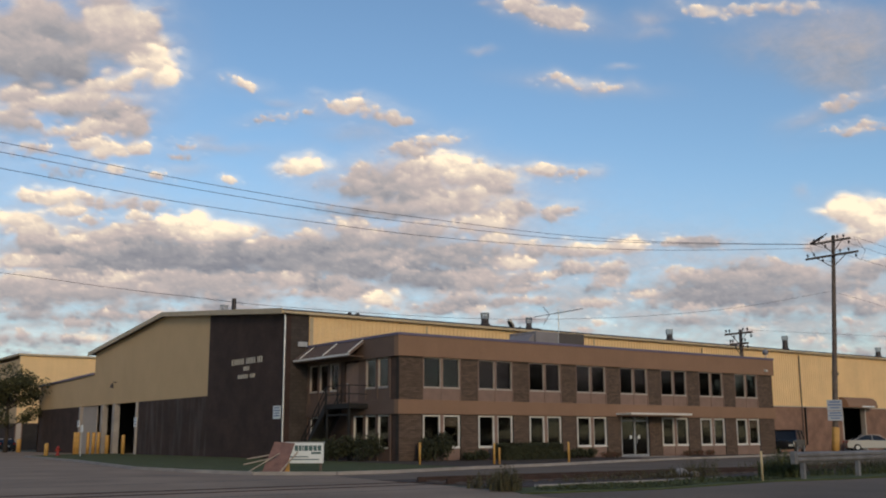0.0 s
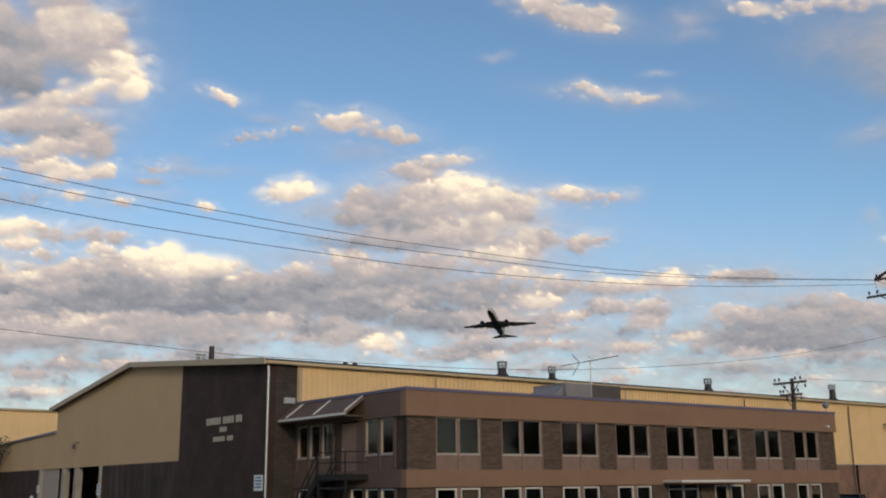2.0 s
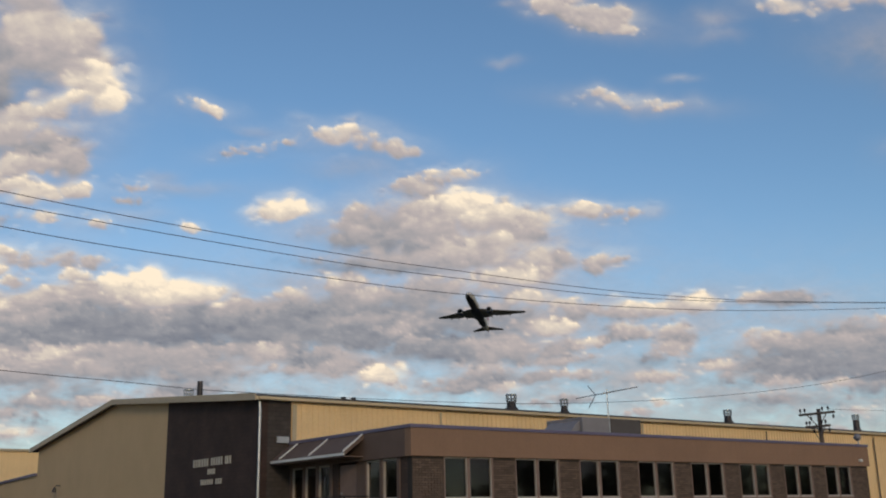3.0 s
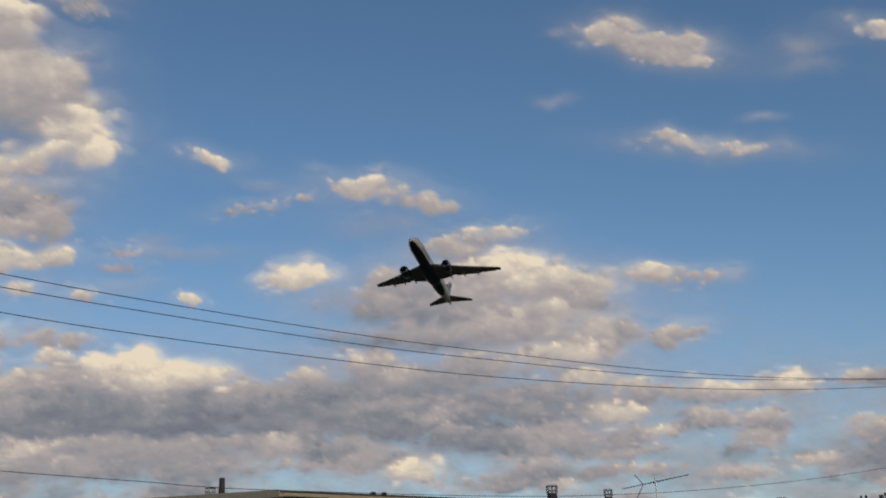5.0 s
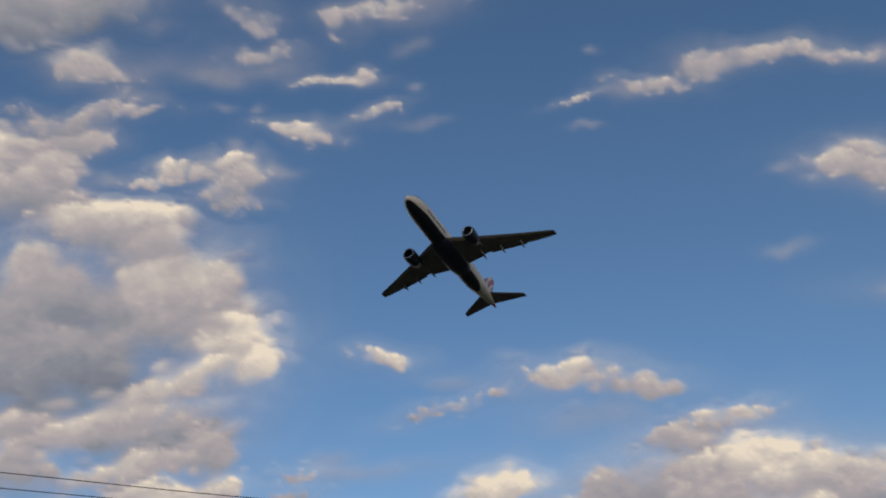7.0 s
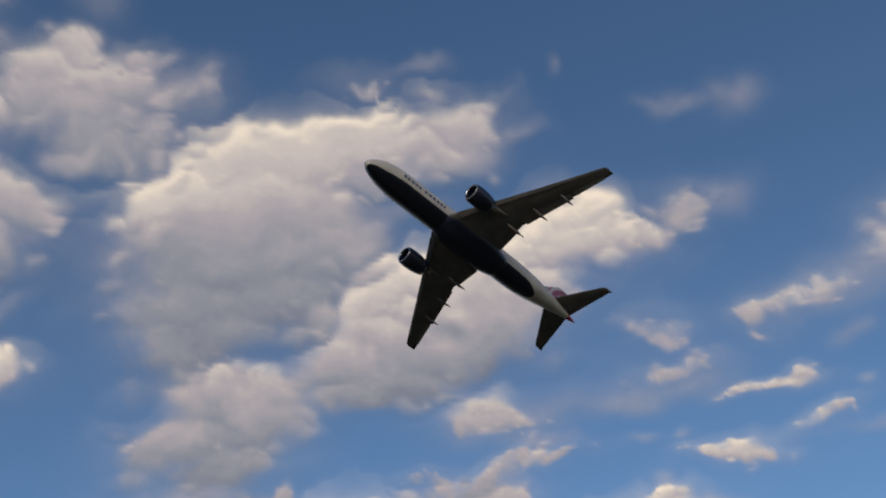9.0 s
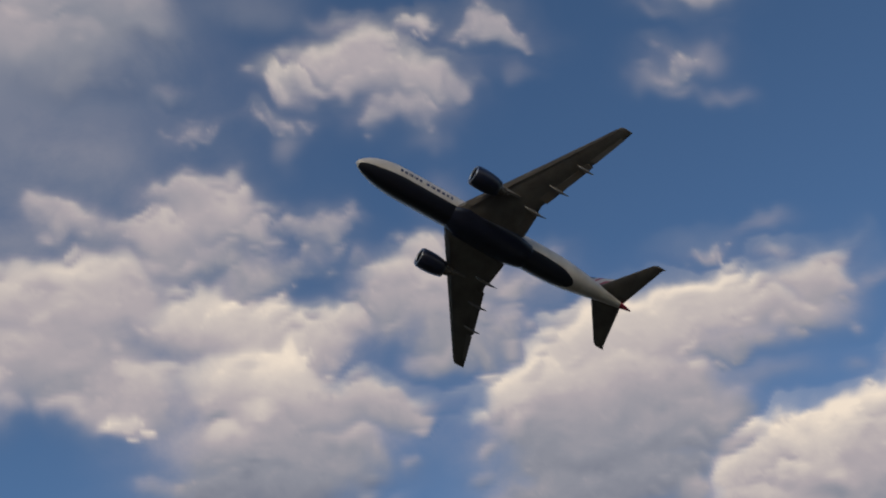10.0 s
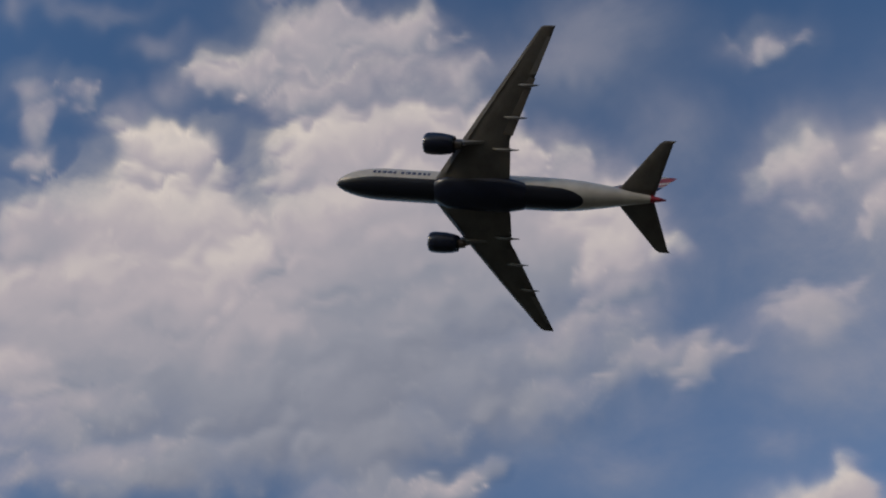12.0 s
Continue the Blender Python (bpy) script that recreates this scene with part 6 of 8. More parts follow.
bank([(63.3, 19.6, 0.93, 0.20, 9, 0.5, 0.65), (58.3, 17.9, 2.05, 0.47, -1, 0.45, 0.5),
      (61.6, 15.9, 1.29, 0.54, -2, 1, 0.9), (62.5, 15.6, 0.67, 0.41, -2, 0.9, 0.8),
      (60.4, 14.8, 0.85, 0.34, -1, 0.5, 0.55), (53.5, 17.5, 1.54, 0.44, -8, 0.8, 0.72),
      (55.4, 16.9, 1.37, 0.51, 0, 0.8, 0.6), (56.9, 15.7, 2.06, 0.75, 0, 0.9, 0.55),
      (52.6, 16.3, 1.20, 0.55, 1, 1.1, 1), (54.0, 15.8, 1.72, 0.75, 0, 1, 0.7),
      (55.4, 14.7, 3.10, 0.86, 0, 0.9, 0.5), (51.1, 15.4, 1.72, 0.69, 1, 1, 0.78),
      (49.4, 14.7, 1.54, 0.69, 1, 0.9, 0.65), (58.3, 14.7, 2.06, 0.62, -1, 0.8, 0.5)])
bank([(52.6, 13.9, 3.79, 0.83, 1, 1, 0.7), (49.0, 13.1, 1.54, 0.62, 1, 0.9, 0.72),
      (50.8, 12.5, 2.41, 0.48, 1, 0.8, 0.8), (56.1, 13.2, 3.45, 0.55, 0, 0.7, 0.42),
      (59.0, 13.3, 2.75, 0.34, -1, 0.6, 0.35), (53.3, 11.9, 2.76, 0.45, 1, 0.7, 0.6),
      (56.1, 11.3, 2.42, 0.48, 0, 0.6, 0.42), (61.0, 12.4, 1.70, 0.34, -1, 0.5, 0.4),
      (69.8, 12.1, 0.97, 0.43, -3, 1, 0.95), (58.9, 12.4, 1.17, 0.41, -1, 0.9, 0.85),
      (57.7, 11.7, 1.38, 0.41, -1, 0.9, 0.75), (61.5, 11.6, 1.02, 0.34, -1, 0.8, 0.7),
      (50.1, 11.4, 1.31, 0.41, 1, 0.9, 0.85), (48.0, 11.2, 1.03, 0.34, 1, 0.8, 0.75)])
bank([(75.3, 12.5, 1.04, 0.39, -5, 0.9, 0.85), (71.8, 12.3, 0.76, 0.33, -4, 0.8, 0.85),
      (73.2, 14.9, 0.93, 0.36, -5, 0.8, 0.75), (70.7, 14.8, 0.83, 0.30, -4, 0.7, 0.75),
      (74.9, 16.2, 0.92, 0.38, -6, 0.8, 0.75), (69.1, 16.8, 0.77, 0.30, -4, 0.6, 0.7),
      (46.9, 15.5, 1.02, 0.48, 2, 1, 0.8), (44.8, 15.3, 1.35, 0.41, 3, 0.7, 0.65),
      (43.5, 15.2, 0.67, 0.27, 3, 0.5, 0.6), (45.9, 13.2, 1.29, 0.48, -8, 0.8, 0.65),
      (46.4, 12.7, 0.68, 0.41, 2, 0.7, 0.6), (41.5, 10.9, 0.60, 0.37, 3, 1.1, 0.95),
      (43.5, 10.6, 2.01, 0.41, 2, 0.8, 0.65), (45.6, 10.5, 1.36, 0.31, 2, 0.6, 0.55)])
bank([(53.0, 9.9, 3.10, 0.69, 1, 0.9, 0.33), (51.2, 10.6, 2.07, 0.48, 1, 0.8, 0.4),
      (48.8, 10.1, 1.20, 0.48, 1, 1, 0.85), (47.0, 9.2, 1.36, 0.31, 1, 0.9, 0.8),
      (55.4, 10.2, 1.38, 0.35, 0, 0.7, 0.7), (50.2, 8.8, 2.75, 0.48, 1, 0.8, 0.45),
      (54.0, 8.9, 2.76, 0.45, 0, 0.8, 0.28), (56.1, 9.2, 2.07, 0.31, 0, 0.6, 0.35),
      (58.2, 10.9, 1.72, 0.34, -1, 0.6, 0.28), (48.1, 8.4, 2.73, 0.31, 1, 0.6, 0.5),
      (50.5, 7.8, 3.09, 0.31, 1, 0.6, 0.45), (45.0, 8.7, 1.01, 0.27, 2, 0.4, 0.55),
      (53.3, 7.5, 2.41, 0.31, 0, 0.6, 0.5), (45.4, 7.2, 2.02, 0.34, 1, 0.5, 0.5)])
bank([(49.2, 6.9, 2.73, 0.27, 1, 0.5, 0.5), (38.9, 9.0, 1.46, 0.40, 3, 0.9, 0.7),
      (36.6, 9.4, 1.90, 0.30, 3, 0.5, 0.5), (34.3, 9.3, 2.47, 0.43, 1, 0.8, 0.5),
      (32.5, 8.8, 1.82, 0.49, 4, 0.8, 0.5), (35.7, 8.4, 2.81, 0.43, 3, 0.7, 0.45),
      (37.3, 7.5, 3.48, 0.43, 3, 0.7, 0.38), (34.1, 7.3, 3.07, 0.49, 3, 0.7, 0.33),
      (31.3, 8.1, 2.09, 0.58, 4, 0.7, 0.45), (28.8, 8.6, 1.74, 0.63, 4, 0.7, 0.5),
      (39.6, 7.2, 1.95, 0.34, 2, 0.6, 0.4), (41.7, 6.6, 2.63, 0.27, 2, 0.5, 0.5),
      (32.6, 6.3, 3.59, 0.39, 3, 0.6, 0.4), (37.4, 6.1, 3.17, 0.33, 2, 0.6, 0.4)])
bank([(28.7, 6.7, 1.73, 0.63, 4, 0.7, 0.4), (29.7, 5.2, 2.60, 0.38, 3, 0.6, 0.4),
      (28.6, 11.8, 1.33, 0.63, 6, 1.1, 0.9), (29.4, 12.3, 0.71, 0.51, 6, 1.1, 0.97),
      (27.9, 11.2, 1.01, 0.69, 6, 1.1, 0.88), (27.3, 12.1, 0.86, 0.56, 6, 1, 0.9),
      (28.7, 10.3, 1.31, 0.51, 5, 0.7, 0.6), (31.5, 13.2, 0.43, 0.39, 5, 0.35, 0.6),
      (30.5, 21.2, 3.52, 1.08, 14, 0.5, 0.42), (30.5, 21.4, 3.23, 0.99, 14, 0.5, 0.42),
      (28.3, 21.8, 2.56, 1.22, 10, 0.5, 0.42), (27.7, 21.4, 2.27, 1.37, 10, 0.5, 0.42),
      (29.1, 19.1, 2.04, 0.62, 14, 0.5, 0.45), (29.7, 19.8, 2.65, 0.77, 19, 0.5, 0.4)])
bank([(27.2, 20.4, 1.70, 1.83, 10, 0.45, 0.35), (36.3, 24.2, 1.57, 0.38, 15, 0.7, 0.75),
      (34.2, 24.2, 1.83, 0.37, 8, 0.7, 0.7), (30.7, 23.4, 2.06, 0.43, 10, 0.6, 0.6),
      (28.6, 18.0, 1.72, 0.44, -8, 0.7, 0.6), (30.9, 17.4, 1.19, 0.38, -9, 0.5, 0.55),
      (28.8, 16.4, 1.74, 0.38, 2, 0.7, 0.62), (27.2, 16.6, 1.14, 0.37, 8, 0.6, 0.6),
      (45.5, 24.8, 1.82, 0.48, 15, 0.6, 0.68), (47.7, 25.3, 1.50, 0.32, 13, 0.6, 0.65),
      (45.5, 24.6, 2.81, 0.77, 16, 0.4, 0.6), (39.8, 24.2, 0.96, 0.45, 6, 0.5, 0.6),
      (39.8, 23.3, 0.97, 0.29, 6, 0.35, 0.6), (50.5, 22.8, 0.74, 0.20, 1, 0.4, 0.65)])
bank([(44.2, 20.6, 2.39, 0.30, 9, 0.56, 0.72), (45.6, 21.0, 1.07, 0.27, 8, 0.58, 0.74),
      (42.3, 20.3, 0.92, 0.20, 4, 0.55, 0.7), (44.2, 20.5, 3.15, 0.46, 9, 0.35, 0.6),
      (41.8, 21.4, 0.72, 0.16, 4, 0.5, 0.75), (66.4, 8.7, 16.36, 3.71, -1, 0.5, 0.45),
      (38.9, 8.5, 14.46, 3.36, 4, 0.5, 0.42), (55.4, 11.3, 6.21, 1.72, 0, 0.58, 0.44),
      (61.0, 10.2, 4.11, 1.23, -1, 0.58, 0.38), (74.4, 7.7, 6.31, 1.16, -2, 0.6, 0.5),
      (68.0, 8.6, 4.97, 0.94, -2, 0.6, 0.5), (34.1, 8.0, 6.02, 1.25, 3, 0.7, 0.36),
      (69.6, 7.2, 12.70, 1.66, -1, 0.45, 0.5), (35.7, 7.7, 7.88, 1.98, 3, 0.45, 0.45)])
bank([(52.6, 9.6, 8.22, 2.07, 1, 0.35, 0.45), (76.1, 10.8, 4.93, 2.88, -4, 0.35, 0.55),
      (54.4, 14.0, 6.20, 2.06, 1, 0.35, 0.55)])
bank([(76.8, 25.6, 1.29, 0.39, -4, 1, 0.85), (75.4, 25.8, 1.31, 0.43, -3, 1, 0.85),
      (74.2, 25.5, 0.91, 0.43, -3, 1, 0.85), (76.0, 25.0, 2.06, 0.55, -3, 1, 0.6),
      (73.7, 27.4, 0.67, 0.20, -8, 0.9, 0.75), (74.7, 26.9, 0.66, 0.23, -3, 0.8, 0.7),
      (73.1, 27.1, 0.77, 0.28, -3, 0.8, 0.65), (71.4, 27.4, 0.78, 0.32, -2, 0.9, 0.75),
      (70.9, 26.8, 0.98, 0.40, -1, 0.9, 0.66), (71.8, 26.4, 0.97, 0.40, -2, 0.8, 0.6),
      (70.9, 26.0, 0.79, 0.20, -1, 0.7, 0.55), (69.4, 27.1, 0.59, 0.20, -1, 0.5, 0.6),
      (71.4, 28.0, 0.29, 0.20, -2, 0.5, 0.65), (77.5, 27.9, 0.91, 0.48, -5, 0.7, 0.55)])
bank([(76.7, 28.0, 0.55, 0.29, -5, 0.7, 0.6), (76.5, 29.1, 0.86, 0.29, -35, 0.7, 0.6),
      (75.1, 29.1, 1.12, 0.29, -4, 0.6, 0.6), (77.5, 26.7, 0.45, 0.38, -5, 0.6, 0.6),
      (77.4, 26.1, 0.54, 0.31, -4, 0.6, 0.6), (76.0, 27.0, 0.55, 0.16, -4, 0.4, 0.6),
      (75.7, 30.5, 1.86, 0.47, -5, 0.5, 0.45), (71.8, 30.6, 1.35, 0.39, -3, 0.5, 0.5),
      (69.6, 30.7, 0.98, 0.49, -1, 0.5, 0.5), (70.0, 31.1, 1.17, 0.27, -2, 0.6, 0.55),
      (67.3, 30.2, 1.10, 0.22, -3, 0.8, 0.75), (66.1, 30.5, 0.40, 0.28, 0, 0.7, 0.7),
      (68.3, 30.1, 0.40, 0.16, -1, 0.6, 0.7), (68.9, 28.6, 0.99, 0.26, 7, 0.9, 0.75)])
bank([(67.8, 28.2, 0.60, 0.20, 10, 0.7, 0.62), (65.6, 29.0, 0.81, 0.22, -21, 0.7, 0.7),
      (64.1, 28.5, 0.81, 0.16, 2, 0.4, 0.6), (64.2, 29.9, 0.24, 0.10, 2, 0.5, 0.7),
      (71.8, 29.3, 0.39, 0.12, -3, 0.35, 0.6), (70.3, 29.3, 0.29, 0.12, -2, 0.4, 0.6),
      (57.6, 28.9, 0.81, 0.14, -3, 0.6, 0.65), (57.4, 27.9, 0.51, 0.10, 5, 0.5, 0.6),
      (55.1, 29.1, 0.89, 0.30, 2, 0.7, 0.65), (53.9, 28.9, 0.79, 0.26, 7, 0.7, 0.6),
      (55.8, 28.9, 0.60, 0.16, 6, 0.5, 0.6), (52.7, 29.5, 1.17, 0.47, 8, 0.6, 0.55),
      (51.1, 29.6, 1.34, 0.35, 1, 0.7, 0.6), (49.2, 29.4, 1.14, 0.29, 10, 0.6, 0.6)])
bank([(47.1, 28.9, 1.29, 0.34, 12, 0.7, 0.6), (45.6, 28.7, 0.91, 0.38, 12, 0.5, 0.5),
      (44.0, 28.3, 0.71, 0.34, 13, 0.6, 0.6), (43.9, 27.7, 0.71, 0.30, 13, 0.6, 0.6),
      (48.6, 25.5, 0.85, 0.37, 9, 0.8, 0.7), (47.6, 25.8, 0.52, 0.23, 10, 0.8, 0.7),
      (47.5, 25.0, 1.12, 0.29, 20, 0.9, 0.65), (45.9, 24.5, 1.28, 0.37, 16, 0.9, 0.65),
      (44.6, 24.9, 0.54, 0.27, 11, 0.6, 0.6), (44.3, 24.0, 0.71, 0.27, 11, 0.8, 0.65),
      (50.5, 25.6, 0.48, 0.12, -7, 0.5, 0.6), (56.8, 30.3, 0.20, 0.10, 6, 0.4, 0.6)])
bank([(84.0, 39.2, 1.64, 0.66, -6, 1, 0.8), (85.1, 38.8, 1.29, 0.74, -2, 1, 0.8),
      (81.5, 39.4, 1.17, 0.66, 0, 1, 0.8), (80.0, 39.5, 0.84, 0.58, 1, 1, 0.8),
      (81.7, 38.7, 2.18, 0.67, 1, 1, 0.74), (78.7, 38.9, 1.02, 0.50, 2, 0.9, 0.7),
      (76.9, 39.5, 0.68, 0.67, 3, 0.8, 0.66), (75.8, 39.2, 0.77, 0.59, 4, 0.8, 0.66),
      (77.0, 38.3, 1.20, 0.47, 4, 0.7, 0.5), (74.1, 38.9, 0.69, 0.24, 5, 0.5, 0.6),
      (87.9, 37.7, 1.10, 0.82, -4, 1, 0.8), (86.5, 37.9, 0.96, 0.66, -3, 1, 0.8),
      (84.7, 37.7, 1.96, 0.83, -1, 1, 0.7), (86.7, 36.6, 1.93, 0.83, -2, 1, 0.5)])
bank([(83.7, 36.9, 1.99, 0.84, 0, 1, 0.5), (82.7, 35.9, 1.42, 0.85, 0, 1, 0.45),
      (85.7, 35.5, 2.45, 0.84, -1, 1, 0.34), (81.8, 36.2, 0.70, 0.68, 1, 0.9, 0.5),
      (86.6, 34.3, 1.93, 0.84, -1, 1, 0.34), (83.9, 34.5, 1.24, 0.76, 0, 0.9, 0.34),
      (87.5, 33.1, 1.27, 1.00, -2, 0.9, 0.34), (85.8, 33.5, 1.29, 0.59, -1, 0.7, 0.34),
      (82.7, 34.0, 0.53, 0.43, 1, 0.7, 0.5), (79.5, 37.7, 1.27, 0.37, 2, 0.6, 0.45),
      (78.9, 36.8, 1.02, 0.26, 3, 0.4, 0.45), (85.6, 31.9, 0.97, 0.51, 0, 1, 0.66),
      (84.5, 31.7, 0.65, 0.59, 0, 0.9, 0.6), (86.6, 31.4, 1.12, 0.67, 0, 0.9, 0.5)])
bank([(87.2, 30.1, 1.43, 0.83, 0, 0.9, 0.4), (84.7, 30.8, 0.98, 0.68, 1, 0.9, 0.45),
      (85.6, 29.4, 1.29, 0.67, 1, 0.8, 0.35), (87.3, 30.4, 0.95, 0.33, -1, 0.8, 0.6),
      (84.0, 28.4, 0.23, 0.40, 1, 0.8, 0.5), (86.8, 28.4, 1.59, 0.66, 1, 0.7, 0.35),
      (87.1, 27.1, 1.26, 0.49, 1, 0.6, 0.4), (88.3, 39.5, 0.46, 0.32, -5, 0.6, 0.55),
      (80.3, 34.5, 1.02, 0.55, -13, 1, 0.76), (78.2, 35.1, 1.20, 0.55, 3, 1, 0.86),
      (76.9, 34.7, 1.21, 0.69, 4, 1, 0.84), (75.4, 35.3, 0.87, 0.55, 5, 1, 0.85),
      (73.8, 36.0, 1.04, 0.62, -14, 1, 0.86), (72.3, 36.2, 0.73, 0.45, 7, 1, 0.85)])
bank([(72.8, 35.3, 1.39, 0.66, 7, 1, 0.75), (71.1, 35.1, 0.87, 0.42, 7, 0.9, 0.75),
      (69.8, 35.1, 0.52, 0.31, 8, 0.7, 0.65), (76.6, 33.6, 1.91, 0.73, 5, 1, 0.6),
      (80.1, 33.4, 1.28, 0.55, 2, 1, 0.65), (82.0, 32.6, 0.81, 0.48, 1, 0.9, 0.6),
      (80.8, 32.2, 1.53, 0.60, 2, 1, 0.45), (79.1, 32.5, 1.55, 0.60, 3, 0.9, 0.4),
      (76.3, 32.5, 1.48, 0.66, 5, 0.9, 0.36), (74.5, 34.0, 1.39, 0.69, 6, 0.9, 0.65),
      (81.2, 31.4, 1.44, 0.48, 2, 0.9, 0.36), (79.6, 31.7, 1.20, 0.45, 3, 0.9, 0.36),
      (68.8, 36.0, 0.72, 0.45, 9, 0.58, 0.58), (67.3, 36.0, 0.77, 0.41, 10, 0.45, 0.55)])
bank([(68.7, 35.5, 0.41, 0.38, 9, 0.6, 0.55), (76.3, 36.7, 0.34, 0.21, 4, 0.4, 0.5),
      (74.9, 36.6, 0.21, 0.14, 5, 0.4, 0.5), (76.8, 30.8, 0.78, 0.42, 4, 0.9, 0.66),
      (77.5, 30.5, 0.60, 0.28, 4, 0.8, 0.6), (76.0, 30.4, 0.69, 0.31, 5, 0.7, 0.6),
      (75.3, 29.7, 0.87, 0.24, 5, 0.5, 0.5), (70.5, 32.1, 0.69, 0.52, 8, 0.6, 0.6),
      (71.6, 30.3, 0.66, 0.28, 7, 0.5, 0.5), (78.9, 29.1, 0.68, 0.19, -7, 0.6, 0.55),
      (77.8, 28.6, 1.03, 0.38, 4, 0.7, 0.5), (80.5, 27.6, 1.35, 0.76, 3, 1, 0.8),
      (82.8, 27.2, 1.16, 0.59, 2, 1, 0.8), (84.2, 26.9, 0.81, 0.50, 2, 1, 0.8)])
bank([(79.4, 27.9, 1.02, 0.55, 4, 0.9, 0.7), (78.0, 27.1, 0.77, 0.61, 4, 0.8, 0.7),
      (81.3, 26.3, 2.02, 0.84, 3, 1, 0.64), (84.6, 26.1, 0.97, 0.53, 2, 1, 0.78),
      (86.0, 25.8, 0.79, 0.33, 2, 0.9, 0.8), (78.7, 26.1, 0.94, 0.64, 4, 0.7, 0.5),
      (66.2, 32.4, 1.10, 0.31, -2, 0.66, 0.66), (64.7, 32.7, 0.67, 0.34, -4, 0.6, 0.62),
      (67.1, 32.2, 0.41, 0.35, 9, 0.62, 0.62), (63.3, 33.2, 0.83, 0.38, -9, 0.48, 0.55),
      (62.2, 33.5, 0.56, 0.61, -18, 0.58, 0.6), (61.6, 34.3, 0.62, 0.44, 13, 0.58, 0.6),
      (60.0, 34.4, 0.61, 0.37, 14, 0.58, 0.6), (64.7, 32.5, 2.17, 0.69, -4, 0.3, 0.55)])
bank([(61.3, 34.0, 1.46, 0.76, -18, 0.3, 0.55), (59.1, 35.6, 0.48, 0.40, 15, 0.5, 0.5),
      (58.0, 36.0, 0.19, 0.20, 16, 0.35, 0.5), (64.0, 31.2, 0.50, 0.24, -10, 0.45, 0.5),
      (66.0, 38.6, 0.67, 0.50, 11, 0.5, 0.5), (67.7, 38.7, 0.43, 0.17, 10, 0.4, 0.5)])
bank([(99.9, 43.3, 0.93, 0.78, -5, 0.9, 0.65), (98.8, 43.2, 0.78, 0.68, -4, 0.9, 0.6),
      (100.6, 43.8, 0.77, 0.56, -6, 0.9, 0.6), (98.0, 42.7, 0.44, 0.39, -4, 0.8, 0.6),
      (95.8, 42.9, 0.68, 0.53, -2, 0.7, 0.5), (94.9, 42.6, 0.55, 0.47, -1, 0.7, 0.5),
      (96.4, 41.7, 1.46, 0.40, -2, 0.6, 0.45), (97.9, 41.3, 0.95, 0.41, -3, 0.6, 0.5),
      (99.8, 41.9, 0.93, 0.49, -4, 0.7, 0.45), (100.5, 40.2, 1.08, 0.73, -4, 1, 0.75),
      (98.8, 40.1, 0.91, 0.69, -3, 1, 0.8), (97.8, 39.8, 0.67, 0.63, -2, 1, 0.75),
      (97.3, 38.7, 0.96, 0.83, -2, 1.1, 0.9), (98.7, 38.3, 1.58, 0.96, -2, 1, 0.75)])
bank([(95.5, 39.4, 0.94, 0.64, -1, 0.9, 0.7), (94.7, 39.9, 0.82, 0.37, 0, 0.9, 0.66),
      (96.1, 37.5, 1.79, 0.83, 0, 1, 0.6), (93.6, 37.7, 1.08, 0.64, 1, 0.9, 0.6),
      (92.6, 37.4, 0.53, 0.40, 1, 0.8, 0.6), (98.6, 36.3, 2.06, 0.82, -1, 1, 0.45),
      (95.6, 36.0, 2.04, 0.70, 1, 1, 0.45), (99.2, 35.0, 1.72, 0.73, -1, 1, 0.3),
      (96.5, 35.2, 1.45, 0.56, 0, 1, 0.3), (98.3, 33.6, 2.20, 0.97, 0, 1, 0.16),
      (95.5, 33.9, 1.13, 0.59, 1, 0.8, 0.3), (91.3, 41.9, 0.67, 0.47, 1, 0.9, 0.66),
      (92.5, 41.2, 0.97, 0.47, 1, 0.9, 0.66), (90.7, 41.0, 1.18, 0.58, 2, 1, 0.66)])
bank([(88.9, 41.8, 0.51, 0.41, 3, 0.8, 0.6), (89.2, 40.8, 0.85, 0.58, 3, 0.9, 0.56),
      (90.8, 39.9, 1.60, 0.71, 3, 1, 0.5), (89.9, 39.1, 1.01, 0.41, 3, 0.7, 0.45),
      (92.9, 40.4, 0.83, 0.47, 1, 0.8, 0.5), (87.8, 40.9, 0.48, 0.41, 4, 0.5, 0.5),
      (86.5, 40.7, 0.65, 0.51, -15, 0.6, 0.5), (93.4, 32.6, 0.78, 0.46, 2, 1, 0.75),
      (94.3, 32.3, 0.78, 0.32, 2, 0.9, 0.7), (94.2, 34.0, 0.97, 0.20, -35, 0.5, 0.5),
      (80.3, 41.0, 0.76, 0.29, 9, 0.7, 0.6), (77.5, 41.2, 0.67, 0.20, -4, 0.5, 0.6),
      (100.5, 45.7, 0.58, 0.35, -7, 0.6, 0.5), (97.4, 46.2, 0.79, 0.32, -4, 0.7, 0.55)])
bank([(96.7, 45.6, 0.38, 0.58, -4, 0.4, 0.5), (91.6, 46.2, 0.99, 0.46, 1, 0.6, 0.5),
      (90.5, 45.7, 0.50, 0.46, 1, 0.4, 0.5), (77.8, 45.1, 0.67, 0.23, 21, 0.35, 0.5),
      (79.8, 45.7, 0.50, 0.16, 10, 0.35, 0.5), (72.5, 40.7, 0.19, 0.25, -6, 0.35, 0.5),
      (68.6, 39.1, 0.61, 0.29, 17, 0.35, 0.5), (90.3, 43.6, 0.64, 0.64, 2, 0.28, 0.5)])
